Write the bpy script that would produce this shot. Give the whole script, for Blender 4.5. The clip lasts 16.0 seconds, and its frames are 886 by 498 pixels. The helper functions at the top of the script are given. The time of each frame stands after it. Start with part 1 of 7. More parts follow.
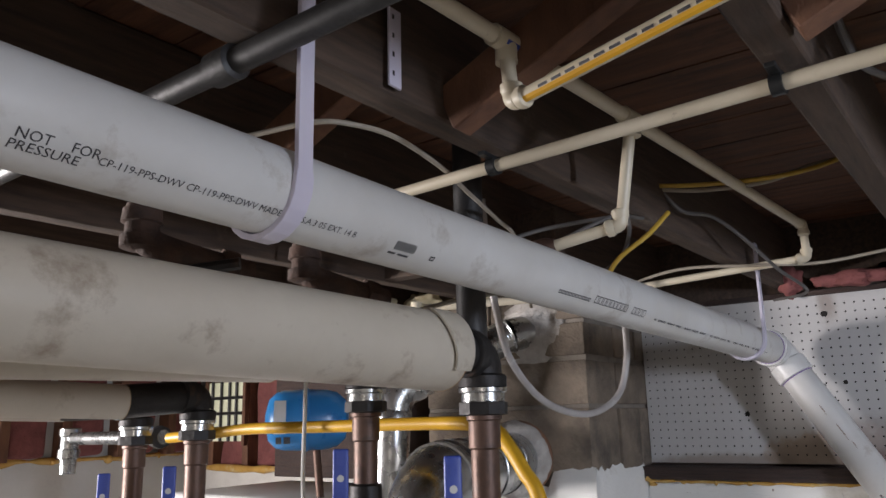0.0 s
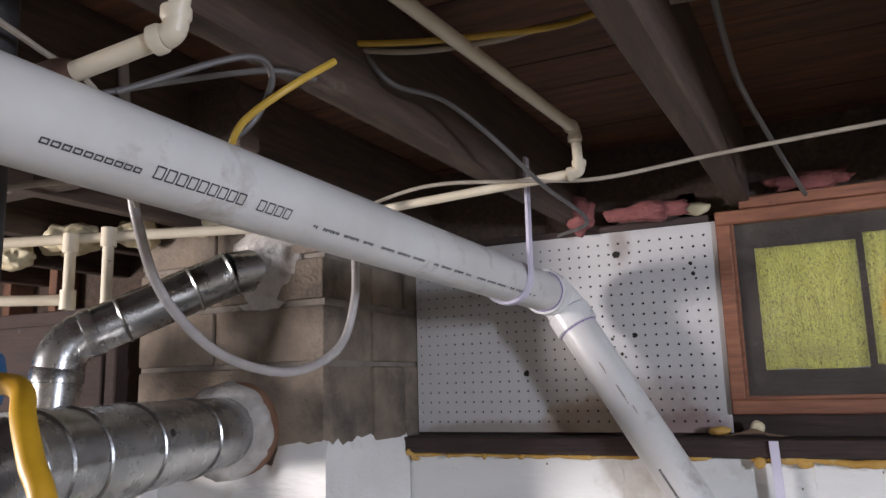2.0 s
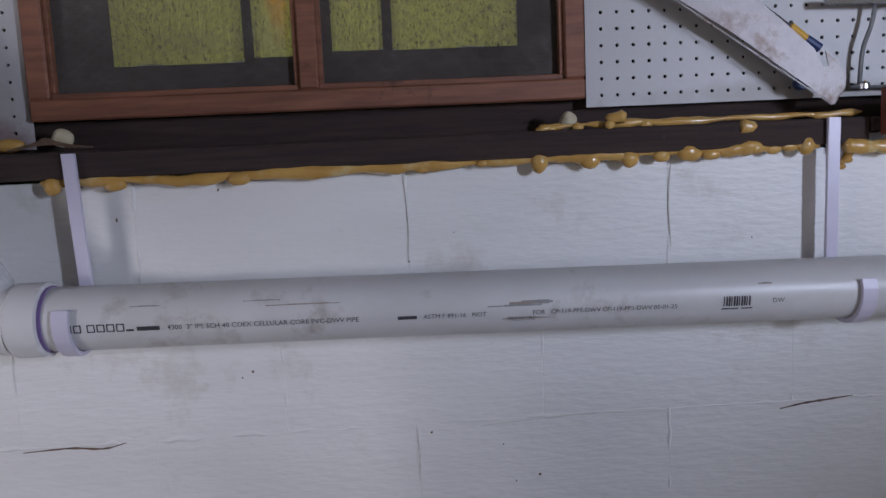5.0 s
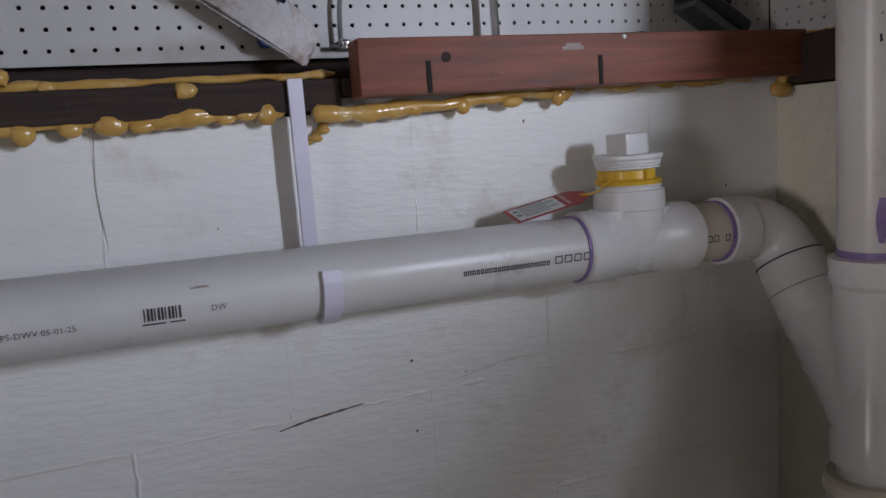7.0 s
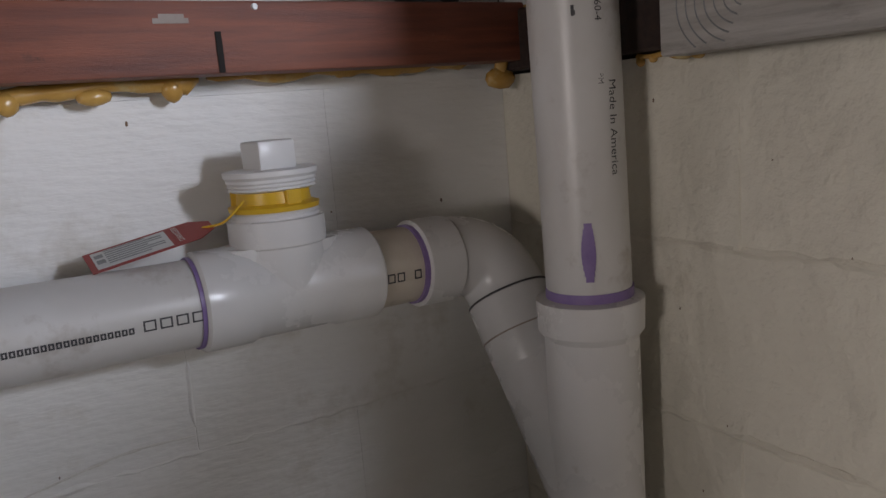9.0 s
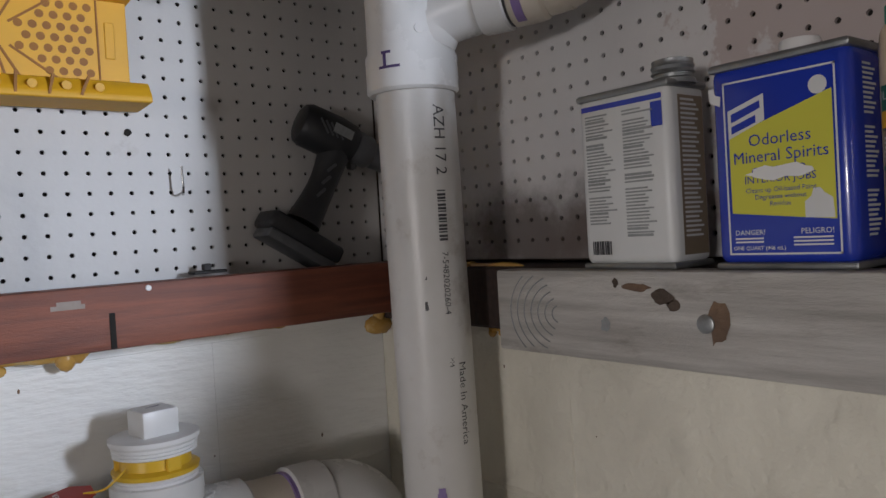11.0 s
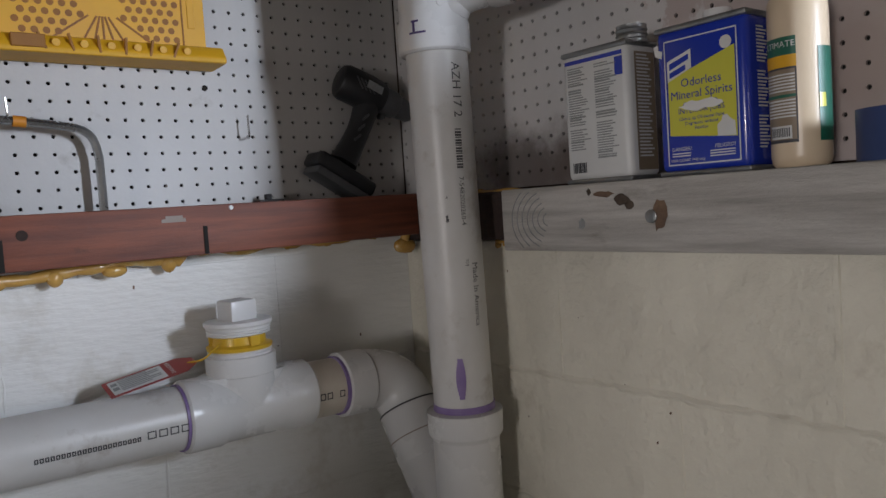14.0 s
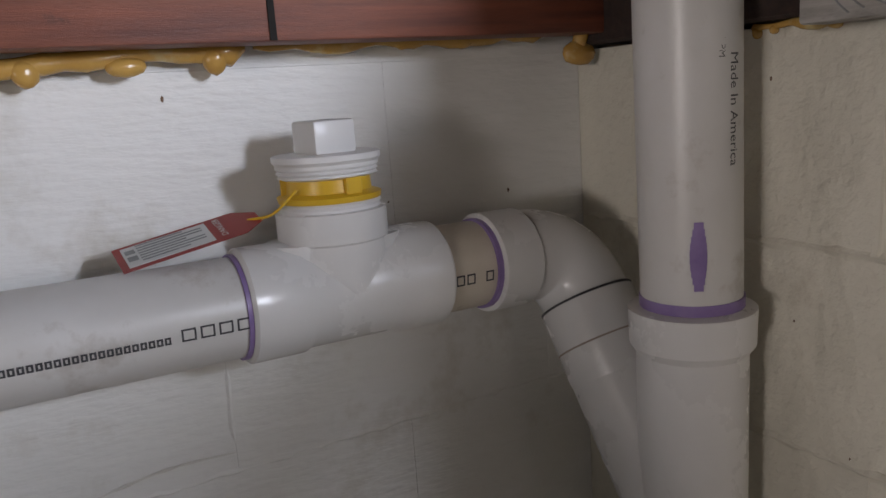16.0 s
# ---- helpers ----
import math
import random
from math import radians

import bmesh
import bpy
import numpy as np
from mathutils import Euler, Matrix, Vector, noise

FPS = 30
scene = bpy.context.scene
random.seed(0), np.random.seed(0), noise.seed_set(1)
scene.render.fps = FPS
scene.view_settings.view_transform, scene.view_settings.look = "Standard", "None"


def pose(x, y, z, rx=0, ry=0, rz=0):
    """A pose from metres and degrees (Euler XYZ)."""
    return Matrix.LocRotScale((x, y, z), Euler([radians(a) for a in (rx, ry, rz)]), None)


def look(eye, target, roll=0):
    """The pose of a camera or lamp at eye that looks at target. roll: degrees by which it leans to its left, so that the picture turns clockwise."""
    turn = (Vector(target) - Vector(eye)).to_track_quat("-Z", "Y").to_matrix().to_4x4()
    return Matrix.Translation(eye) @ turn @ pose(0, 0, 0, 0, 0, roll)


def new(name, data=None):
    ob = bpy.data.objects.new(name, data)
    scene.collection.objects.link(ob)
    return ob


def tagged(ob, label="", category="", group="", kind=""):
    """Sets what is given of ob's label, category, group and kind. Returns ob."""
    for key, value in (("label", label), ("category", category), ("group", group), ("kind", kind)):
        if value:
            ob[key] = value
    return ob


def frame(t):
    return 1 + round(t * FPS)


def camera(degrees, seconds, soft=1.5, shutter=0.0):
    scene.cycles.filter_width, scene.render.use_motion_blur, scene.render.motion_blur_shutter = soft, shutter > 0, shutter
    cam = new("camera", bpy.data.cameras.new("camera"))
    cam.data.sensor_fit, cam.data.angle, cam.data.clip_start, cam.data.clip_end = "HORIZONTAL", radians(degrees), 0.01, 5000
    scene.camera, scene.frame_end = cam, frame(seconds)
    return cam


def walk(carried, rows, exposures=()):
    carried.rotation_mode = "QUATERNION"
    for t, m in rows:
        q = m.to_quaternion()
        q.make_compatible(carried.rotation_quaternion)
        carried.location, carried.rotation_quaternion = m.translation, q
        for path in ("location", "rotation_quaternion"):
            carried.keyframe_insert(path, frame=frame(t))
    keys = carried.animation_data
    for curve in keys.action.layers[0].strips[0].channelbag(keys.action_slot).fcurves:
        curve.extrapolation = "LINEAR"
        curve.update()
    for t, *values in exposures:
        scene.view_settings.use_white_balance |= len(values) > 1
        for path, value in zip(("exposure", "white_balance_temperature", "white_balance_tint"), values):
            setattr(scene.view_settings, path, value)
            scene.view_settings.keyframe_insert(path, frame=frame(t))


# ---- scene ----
cam = camera(60.7, 16.0, soft=1.5)
EXPOSURES = [(0, -0.2, 6350, 16), (1.5, 0.1, 6400, 18), (2.5, 0.05, 6300, 20), (3.5, -0.4, 6000, 24), (4.5, -0.76, 5850, 22), (5.2, -0.85, 5850, 22), (7.4, -0.95, 6400, 18),
             (8.2, -1.0, 6600, 19), (10.5, -0.72, 6350, 16), (12, -0.5, 6300, 14), (13.5, -0.72, 6300, 14), (14.5, -0.9, 6350, 16), (16, -0.7, 6550, 18)]
PATH = [
    (0, (0.287, 0.459, 1.811), (-0.845, 2.047, 2.253), -1.4),
    (0.5, (0.262, 0.603, 1.803), (-0.823, 2.219, 2.262), -1.1),
    (1, (0.249, 0.725, 1.825), (-0.757, 2.393, 2.281), -1.3),
    (1.5, (0.266, 0.864, 1.812), (-0.648, 2.594, 2.229), -1.6),
    (2, (0.329, 1.074, 1.792), (-0.531, 2.846, 2.139), -1.6),
    (2.5, (0.419, 1.274, 1.765), (-0.396, 3.088, 1.983), -1.6),
    (3, (0.474, 1.409, 1.712), (-0.27, 3.264, 1.791), -1.9),
    (3.5, (0.505, 1.548, 1.68), (-0.06, 3.466, 1.652), -1.9),
    (4, (0.543, 1.658, 1.654), (0.204, 3.627, 1.554), -1.9),
    (4.5, (0.599, 1.695, 1.64), (0.484, 3.685, 1.47), -2.1),
    (5, (0.692, 1.735, 1.63), (0.797, 3.717, 1.377), -2.6),
    (5.2, (0.741, 1.755, 1.63), (0.926, 3.726, 1.347), -2.9),
    (7.3, (1.209, 1.918, 1.572), (2.000, 3.729, 1.257), -4.45),
    (7.5, (1.263, 1.940, 1.581), (2.072, 3.737, 1.237), -4.5),
    (8.0, (1.388, 2.003, 1.572), (2.268, 3.761, 1.204), -4.27),
    (8.2, (1.427, 2.025, 1.560), (2.343, 3.765, 1.193), -4.15),
    (10.3, (1.571, 1.991, 1.652), (2.79, 3.554, 1.383), -3.3),
    (10.5, (1.554, 1.973, 1.671), (2.795, 3.531, 1.489), -2.8),
    (11, (1.535, 1.913, 1.736), (2.772, 3.484, 1.69), -3.4),
    (11.5, (1.487, 1.845, 1.793), (2.737, 3.405, 1.876), -4.0),
    (12, (1.424, 1.76, 1.811), (2.67, 3.319, 1.945), -4.2),
    (12.5, (1.356, 1.717, 1.775), (2.613, 3.269, 1.883), -4.3),
    (13, (1.35, 1.709, 1.754), (2.609, 3.262, 1.82), -4.2),
    (13.5, (1.343, 1.709, 1.717), (2.6, 3.265, 1.713), -4.0),
    (14, (1.363, 1.73, 1.678), (2.586, 3.309, 1.557), -3.8),
    (14.5, (1.373, 1.781, 1.647), (2.55, 3.384, 1.435), -3.7),
    (15, (1.425, 1.88, 1.613), (2.528, 3.522, 1.315), -3.8),
    (15.5, (1.488, 2.033, 1.589), (2.511, 3.708, 1.204), -4.1),
    (16, (1.539, 2.143, 1.572), (2.514, 3.843, 1.173), -4.1),
]
walk(cam, [(t, look(eye, target, roll)) for t, eye, target, roll in PATH], EXPOSURES)

# ---- world and light ----
world = bpy.data.worlds.new("world")
scene.world = world
world.use_nodes = True
wn = world.node_tree.nodes
sky = wn.new("ShaderNodeTexSky")
sky.sky_type, sky.sun_disc, sky.sun_elevation, sky.sun_rotation = "NISHITA", False, radians(35), radians(120)
world.node_tree.links.new(sky.outputs[0], wn["Background"].inputs[0])
wn["Background"].inputs[1].default_value = 0.1


def area(name, eye, target, w, h, watts, colour):
    data = bpy.data.lights.new(name, "AREA")
    data.shape, data.size, data.size_y, data.energy, data.color = "RECTANGLE", w, h, watts, colour
    ob = new(name, data)
    ob.matrix_world = look(eye, target)
    return ob


# daylight in side and far windows and behind the yellow panes; added rear fill
area("daylight_side", (2.43, 0.70, 1.93), (1.05, 2.87, 1.5), 0.13, 0.40, 52.0, (0.80, 0.89, 1.0))
area("daylight_far", (-2.98, 0.20, 1.68), (1.6, 2.7, 1.66), 0.66, 0.56, 150.0, (1.0, 0.955, 0.90))
# warm lamp added out of view to brighten the walls from behind
area("fill_rear", (1.20, -1.52, 1.93), (1.0, 2.9, 1.5), 0.64, 0.42, 6.0, (1.0, 0.90, 0.78))
area("daylight_back", (0.56, 3.40, 2.05), (0.56, 3.0, 1.95), 0.9, 0.5, 3.4, (1.0, 1.0, 0.95))

# ---- materials ----
MATS = {}


def mat(name, c1, c2=None, rough=0.6, metal=0.0, scale=6.0, stretch=(1, 1, 1), bump=0.15, fine=150.0, stain=None, sscale=3.0, cut=(0.55, 0.7), vary=0.0,
        wave=None, coat=0.0, world_space=False, deep=0.01, sstretch=None):
    """Two-scale procedural surface: cloudy mix of c1 and c2, stains over it, fine relief."""
    m = bpy.data.materials.new(name)
    m.use_nodes = True
    nt = m.node_tree
    n, l = nt.nodes, nt.links
    b = n["Principled BSDF"]
    co = n.new("ShaderNodeTexCoord")
    mp = n.new("ShaderNodeMapping")
    mp.inputs["Scale"].default_value = stretch
    place = n.new("ShaderNodeNewGeometry").outputs["Position"] if world_space else co.outputs["Object"]
    l.new(place, mp.inputs["Vector"])
    src = mp.outputs["Vector"]
    c2 = c2 or tuple(c * 0.82 for c in c1)
    no = n.new("ShaderNodeTexNoise")
    no.inputs["Scale"].default_value, no.inputs["Detail"].default_value, no.inputs["Roughness"].default_value = scale, 8, 0.62
    l.new(src, no.inputs["Vector"])
    fac = no.outputs["Fac"]
    if wave:
        wv = n.new("ShaderNodeTexWave")
        wv.inputs["Scale"].default_value, wv.inputs["Distortion"].default_value = wave, 5.0
        wv.inputs["Detail"].default_value, wv.inputs["Detail Scale"].default_value = 3, 1.2
        l.new(src, wv.inputs["Vector"])
        mx = n.new("ShaderNodeMath")
        mx.operation = "MULTIPLY_ADD"
        mx.inputs[1].default_value, mx.inputs[2].default_value = 0.5, 0.0
        l.new(wv.outputs["Fac"], mx.inputs[0])
        ad = n.new("ShaderNodeMath")
        ad.operation = "MULTIPLY_ADD"
        ad.inputs[1].default_value = 0.55
        l.new(fac, ad.inputs[0])
        l.new(mx.outputs[0], ad.inputs[2])
        fac = ad.outputs[0]
    ramp = n.new("ShaderNodeValToRGB")
    ramp.color_ramp.elements[0].position, ramp.color_ramp.elements[1].position = 0.32, 0.68
    ramp.color_ramp.elements[0].color, ramp.color_ramp.elements[1].color = (*c2, 1), (*c1, 1)
    l.new(fac, ramp.inputs["Fac"])
    col = ramp.outputs["Color"]
    if stain:
        sn = n.new("ShaderNodeTexNoise")
        sn.inputs["Scale"].default_value, sn.inputs["Detail"].default_value = sscale, 10
        sn.inputs["Roughness"].default_value = 0.68
        if sstretch:
            sm_ = n.new("ShaderNodeMapping")
            sm_.inputs["Scale"].default_value = sstretch
            l.new(place, sm_.inputs["Vector"])
            l.new(sm_.outputs["Vector"], sn.inputs["Vector"])
        else:
            l.new(place, sn.inputs["Vector"])
        sr = n.new("ShaderNodeValToRGB")
        sr.color_ramp.elements[0].position, sr.color_ramp.elements[1].position = cut
        sr.color_ramp.elements[0].color, sr.color_ramp.elements[1].color = (0, 0, 0, 1), (1, 1, 1, 1)
        l.new(sn.outputs["Fac"], sr.inputs["Fac"])
        mix = n.new("ShaderNodeMix")
        mix.data_type = "RGBA"
        l.new(sr.outputs["Color"], mix.inputs[0])
        l.new(col, mix.inputs[6])
        mix.inputs[7].default_value = (*stain, 1)
        col = mix.outputs[2]
    if vary:
        oi = n.new("ShaderNodeObjectInfo")
        mr = n.new("ShaderNodeMapRange")
        mr.inputs["To Min"].default_value, mr.inputs["To Max"].default_value = 1 - vary, 1 + vary
        l.new(oi.outputs["Random"], mr.inputs["Value"])
        hs = n.new("ShaderNodeHueSaturation")
        l.new(mr.outputs["Result"], hs.inputs["Value"])
        l.new(col, hs.inputs["Color"])
        col = hs.outputs["Color"]
    l.new(col, b.inputs["Base Color"])
    b.inputs["Metallic"].default_value = metal
    rr = n.new("ShaderNodeMapRange")
    rr.inputs["To Min"].default_value, rr.inputs["To Max"].default_value = max(0.03, rough - 0.12), min(1, rough + 0.12)
    l.new(no.outputs["Fac"], rr.inputs["Value"])
    l.new(rr.outputs["Result"], b.inputs["Roughness"])
    b.inputs["Coat Weight"].default_value = coat
    if bump:
        fn = n.new("ShaderNodeTexNoise")
        fn.inputs["Scale"].default_value, fn.inputs["Detail"].default_value = fine, 4
        l.new(src, fn.inputs["Vector"])
        sm = n.new("ShaderNodeMath")
        sm.operation = "MULTIPLY_ADD"
        sm.inputs[1].default_value = 0.5
        l.new(fn.outputs["Fac"], sm.inputs[0])
        l.new(fac, sm.inputs[2])
        bp = n.new("ShaderNodeBump")
        bp.inputs["Strength"].default_value, bp.inputs["Distance"].default_value = bump, deep
        l.new(sm.outputs[0], bp.inputs["Height"])
        l.new(bp.outputs["Normal"], b.inputs["Normal"])
    MATS[name] = m
    return m


PVC = mat("pvc_white", (0.66, 0.66, 0.65), (0.57, 0.56, 0.535), 0.36, scale=5, bump=0.03, fine=60, stain=(0.28, 0.23, 0.18), sscale=11, cut=(0.565, 0.80))
PVC_OLD = mat("pvc_yellowed", (0.66, 0.61, 0.52), (0.58, 0.52, 0.43), 0.38, scale=8, bump=0.04, fine=80, stain=(0.30, 0.24, 0.17), sscale=18, cut=(0.62, 0.78))
FITTING = mat("pvc_fitting", (0.72, 0.72, 0.71), (0.66, 0.66, 0.65), 0.27, scale=6, bump=0.02, fine=60, stain=(0.42, 0.38, 0.33), sscale=14, cut=(0.68, 0.85))
CPVC = mat("cpvc_cream", (0.66, 0.60, 0.47), (0.57, 0.50, 0.37), 0.4, scale=10, bump=0.05, stain=(0.12, 0.09, 0.06), sscale=30, cut=(0.64, 0.72))
PRIMER = mat("purple_primer", (0.20, 0.13, 0.32), (0.27, 0.20, 0.40), 0.4, scale=30, bump=0.0)
HANGER = mat("hanger_plastic", (0.66, 0.63, 0.74), (0.58, 0.55, 0.66), 0.35, scale=10, bump=0.02)
INK = mat("ink", (0.03, 0.03, 0.035), (0.07, 0.07, 0.075), 0.5, scale=200, bump=0.0)
PAINT = mat("painted_block", (0.80, 0.80, 0.78), (0.71, 0.71, 0.68), 0.5, scale=5, stretch=(0.32, 1, 1.25), bump=0.5, deep=0.009, fine=95, stain=(0.46, 0.42, 0.34), sscale=4, cut=(0.56, 0.78), world_space=True)
PAINT_R = mat("painted_block_rough", (0.70, 0.67, 0.57), (0.60, 0.57, 0.48), 0.55, scale=6, bump=0.9, deep=0.018, fine=26, stain=(0.40, 0.35, 0.27), sscale=6, cut=(0.6, 0.8), world_space=True)
MORTAR_P = mat("painted_mortar", (0.70, 0.69, 0.65), (0.60, 0.58, 0.54), 0.6, scale=9, bump=0.8, fine=40, world_space=True)
BLOCK = mat("bare_block", (0.25, 0.20, 0.15), (0.125, 0.10, 0.078), 0.9, scale=9, bump=0.9, fine=120, stain=(0.07, 0.06, 0.05), sscale=4, cut=(0.52, 0.68), vary=0.12)
MORTAR = mat("mortar", (0.24, 0.21, 0.175), (0.15, 0.13, 0.11), 0.95, scale=16, bump=1.0, fine=90)
PLASTER = mat("refractory_plaster", (0.55, 0.53, 0.50), (0.36, 0.33, 0.30), 0.9, scale=18, bump=1.0, fine=60)
# near-black colour that stands for shade behind holes and inside cuts
VOID_SHADE = mat("pegboard_backing", (0.02, 0.017, 0.014), (0.012, 0.01, 0.009), 0.95, scale=4, bump=0.0)
STAINM = mat("damp_stain", (0.25, 0.20, 0.17), (0.36, 0.31, 0.27), 0.6, scale=14, bump=0.1)
JOIST = mat("joist_wood", (0.100, 0.066, 0.046), (0.038, 0.025, 0.019), 0.8, scale=3, stretch=(28, 2.0, 28), bump=0.35, fine=60, stain=(0.16, 0.13, 0.10), sscale=7, cut=(0.62, 0.75))
DECK = mat("subfloor_wood", (0.20, 0.085, 0.042), (0.050, 0.022, 0.013), 0.75, scale=1.6, stretch=(2.2, 24, 24), bump=0.3, fine=30, stain=(0.03, 0.02, 0.015), sscale=5, cut=(0.55, 0.72))
SILL = mat("dark_sill_wood", (0.060, 0.035, 0.027), (0.022, 0.013, 0.011), 0.7, scale=3, stretch=(2.5, 40, 40), bump=0.5, fine=40, stain=(0.13, 0.11, 0.09), sscale=22, cut=(0.66, 0.75))
REDWOOD = mat("red_board", (0.26, 0.082, 0.044), (0.125, 0.038, 0.024), 0.5, scale=2.5, stretch=(2.5, 34, 34), bump=0.2, fine=40, stain=(0.05, 0.025, 0.02), sscale=16, cut=(0.66, 0.74))
FRAME_W = mat("window_frame_wood", (0.30, 0.125, 0.065), (0.17, 0.065, 0.037), 0.55, scale=3, stretch=(3, 30, 30), bump=0.2, fine=40, stain=(0.07, 0.03, 0.02), sscale=20, cut=(0.62, 0.74))
WHITEWOOD = mat("weathered_white_board", (0.64, 0.62, 0.58), (0.38, 0.36, 0.33), 0.7, scale=3.0, stretch=(20, 1.6, 26), bump=0.6, fine=90, stain=(0.20, 0.17, 0.14), sscale=9, cut=(0.60, 0.76), sstretch=(1, 0.5, 1.6))
BRACE = mat("bridging_wood", (0.21, 0.10, 0.055), (0.11, 0.05, 0.03), 0.75, scale=3, stretch=(10, 10, 3), bump=0.3, fine=50)
FOAM = mat("spray_foam", (0.58, 0.36, 0.10), (0.44, 0.24, 0.055), 0.22, scale=16, bump=0.15, fine=60, stain=(0.60, 0.50, 0.26), sscale=14, cut=(0.55, 0.7))
FOAM_PALE = mat("pale_foam", (0.66, 0.60, 0.42), (0.5, 0.42, 0.25), 0.7, scale=18, bump=0.5, fine=60)
INSUL = mat("pipe_jacket", (0.58, 0.535, 0.455), (0.48, 0.435, 0.36), 0.5, scale=3.5, bump=0.08, fine=70, stain=(0.22, 0.16, 0.11), sscale=9, cut=(0.54, 0.72))
JACKET_EDGE = mat("jacket_edge", (0.45, 0.33, 0.19), (0.30, 0.20, 0.11), 0.85, scale=30, bump=0.6)
IRON = mat("black_iron", (0.040, 0.038, 0.038), (0.02, 0.019, 0.019), 0.55, 0.5, scale=14, bump=0.25, fine=120, stain=(0.10, 0.06, 0.04), sscale=18, cut=(0.6, 0.75))
COPPER = mat("tarnished_copper", (0.17, 0.095, 0.068), (0.060, 0.040, 0.033), 0.5, 0.5, scale=16, bump=0.1, stain=(0.07, 0.05, 0.04), sscale=16, cut=(0.5, 0.7))
GALV = mat("galvanised_steel", (0.52, 0.53, 0.53), (0.34, 0.35, 0.35), 0.27, 0.95, scale=14, bump=0.16, fine=40, stain=(0.22, 0.21, 0.20), sscale=8, cut=(0.6, 0.8))
CHROME = mat("bright_steel", (0.62, 0.62, 0.62), (0.48, 0.48, 0.48), 0.22, 1.0, scale=20, bump=0.02)
STEEL_DULL = mat("dull_steel", (0.36, 0.37, 0.37), (0.22, 0.23, 0.23), 0.42, 0.8, scale=25, bump=0.08)
RUBBER = mat("black_rubber", (0.016, 0.017, 0.018), (0.01, 0.011, 0.012), 0.42, scale=12, bump=0.05)
BLACKP = mat("black_plastic", (0.022, 0.023, 0.026), (0.014, 0.015, 0.017), 0.45, scale=16, bump=0.1, fine=200)
GREYP = mat("grey_plastic", (0.10, 0.105, 0.11), (0.06, 0.062, 0.066), 0.4, scale=16, bump=0.05)
YELLOWP = mat("yellow_plastic", (0.78, 0.43, 0.015), (0.66, 0.34, 0.012), 0.5, scale=5, bump=0.05, fine=60, stain=(0.42, 0.20, 0.03), sscale=9, cut=(0.62, 0.82))
# darker copy of the yellow plastic: shade of holes, grooves and slots as colour
YELLOW_SHADE = mat("yellow_recess_shade", (0.36, 0.15, 0.015), (0.25, 0.10, 0.01), 0.6, scale=10, bump=0.0)
GASY = mat("yellow_gas_hose", (0.72, 0.42, 0.02), (0.52, 0.28, 0.015), 0.45, scale=7, bump=0.06, stain=(0.10, 0.07, 0.03), sscale=7, cut=(0.58, 0.72))
BLUEH = mat("blue_handle", (0.05, 0.09, 0.42), (0.04, 0.07, 0.33), 0.4, scale=10, bump=0.02)
TANKB = mat("blue_enamel", (0.03, 0.22, 0.52), (0.02, 0.16, 0.42), 0.3, scale=4, bump=0.02)
WHITEP = mat("white_plastic", (0.74, 0.74, 0.73), (0.68, 0.68, 0.67), 0.35, scale=8, bump=0.02)
YPLUG = mat("yellow_band", (0.72, 0.46, 0.03), (0.60, 0.36, 0.02), 0.35, scale=10, bump=0.03)
CABLE_W = mat("white_cable", (0.36, 0.32, 0.26), (0.25, 0.215, 0.17), 0.5, scale=18, bump=0.05)
CABLE_Y = mat("yellow_cable", (0.55, 0.36, 0.05), (0.42, 0.26, 0.03), 0.5, scale=18, bump=0.05)
CABLE_G = mat("grey_cable", (0.13, 0.12, 0.115), (0.08, 0.074, 0.07), 0.5, scale=18, bump=0.05)
TUBEM = mat("clear_vinyl_tube", (0.44, 0.42, 0.41), (0.34, 0.32, 0.31), 0.25, scale=16, bump=0.03)
PINK = mat("pink_fibreglass", (0.27, 0.095, 0.088), (0.16, 0.05, 0.047), 0.95, scale=14, bump=1.0, fine=90)
CABLE_T = mat("old_tan_cable", (0.15, 0.115, 0.08), (0.085, 0.064, 0.046), 0.55, scale=18, bump=0.05)
KRAFT = mat("kraft_paper", (0.30, 0.18, 0.11), (0.15, 0.088, 0.055), 0.6, scale=5, bump=0.3, fine=30)
WALLW = mat("plain_white_wall", (0.62, 0.62, 0.60), (0.52, 0.52, 0.50), 0.6, scale=3, bump=0.3, fine=30)
CONCRETE = mat("concrete", (0.30, 0.29, 0.27), (0.22, 0.21, 0.195), 0.85, scale=4, bump=0.4, fine=60)
CANBLUE = mat("blue_can_paint", (0.018, 0.045, 0.40), (0.014, 0.036, 0.33), 0.25, scale=4, bump=0.02, coat=0.3)
LABELY = mat("label_yellow", (0.62, 0.60, 0.07), (0.56, 0.54, 0.06), 0.35, scale=4, bump=0.0)
LABELW = mat("label_white", (0.66, 0.67, 0.66), (0.58, 0.59, 0.58), 0.4, scale=6, bump=0.02)
LABELG = mat("label_grey_print", (0.22, 0.23, 0.23), (0.30, 0.31, 0.31), 0.5, scale=90, bump=0.0)
GREEN = mat("green_plastic", (0.02, 0.25, 0.17), (0.015, 0.19, 0.125), 0.35, scale=10, bump=0.05)
DGREEN = mat("label_green", (0.015, 0.13, 0.085), (0.012, 0.10, 0.065), 0.4, scale=10, bump=0.0)
GLUE = mat("glue_bottle", (0.70, 0.58, 0.42), (0.64, 0.51, 0.35), 0.35, scale=5, bump=0.02)
TAN = mat("tan_label", (0.26, 0.20, 0.14), (0.20, 0.155, 0.105), 0.45, scale=10, bump=0.0)
ORANGE = mat("orange_tape", (0.72, 0.28, 0.02), (0.6, 0.22, 0.015), 0.5, scale=20, bump=0.05)
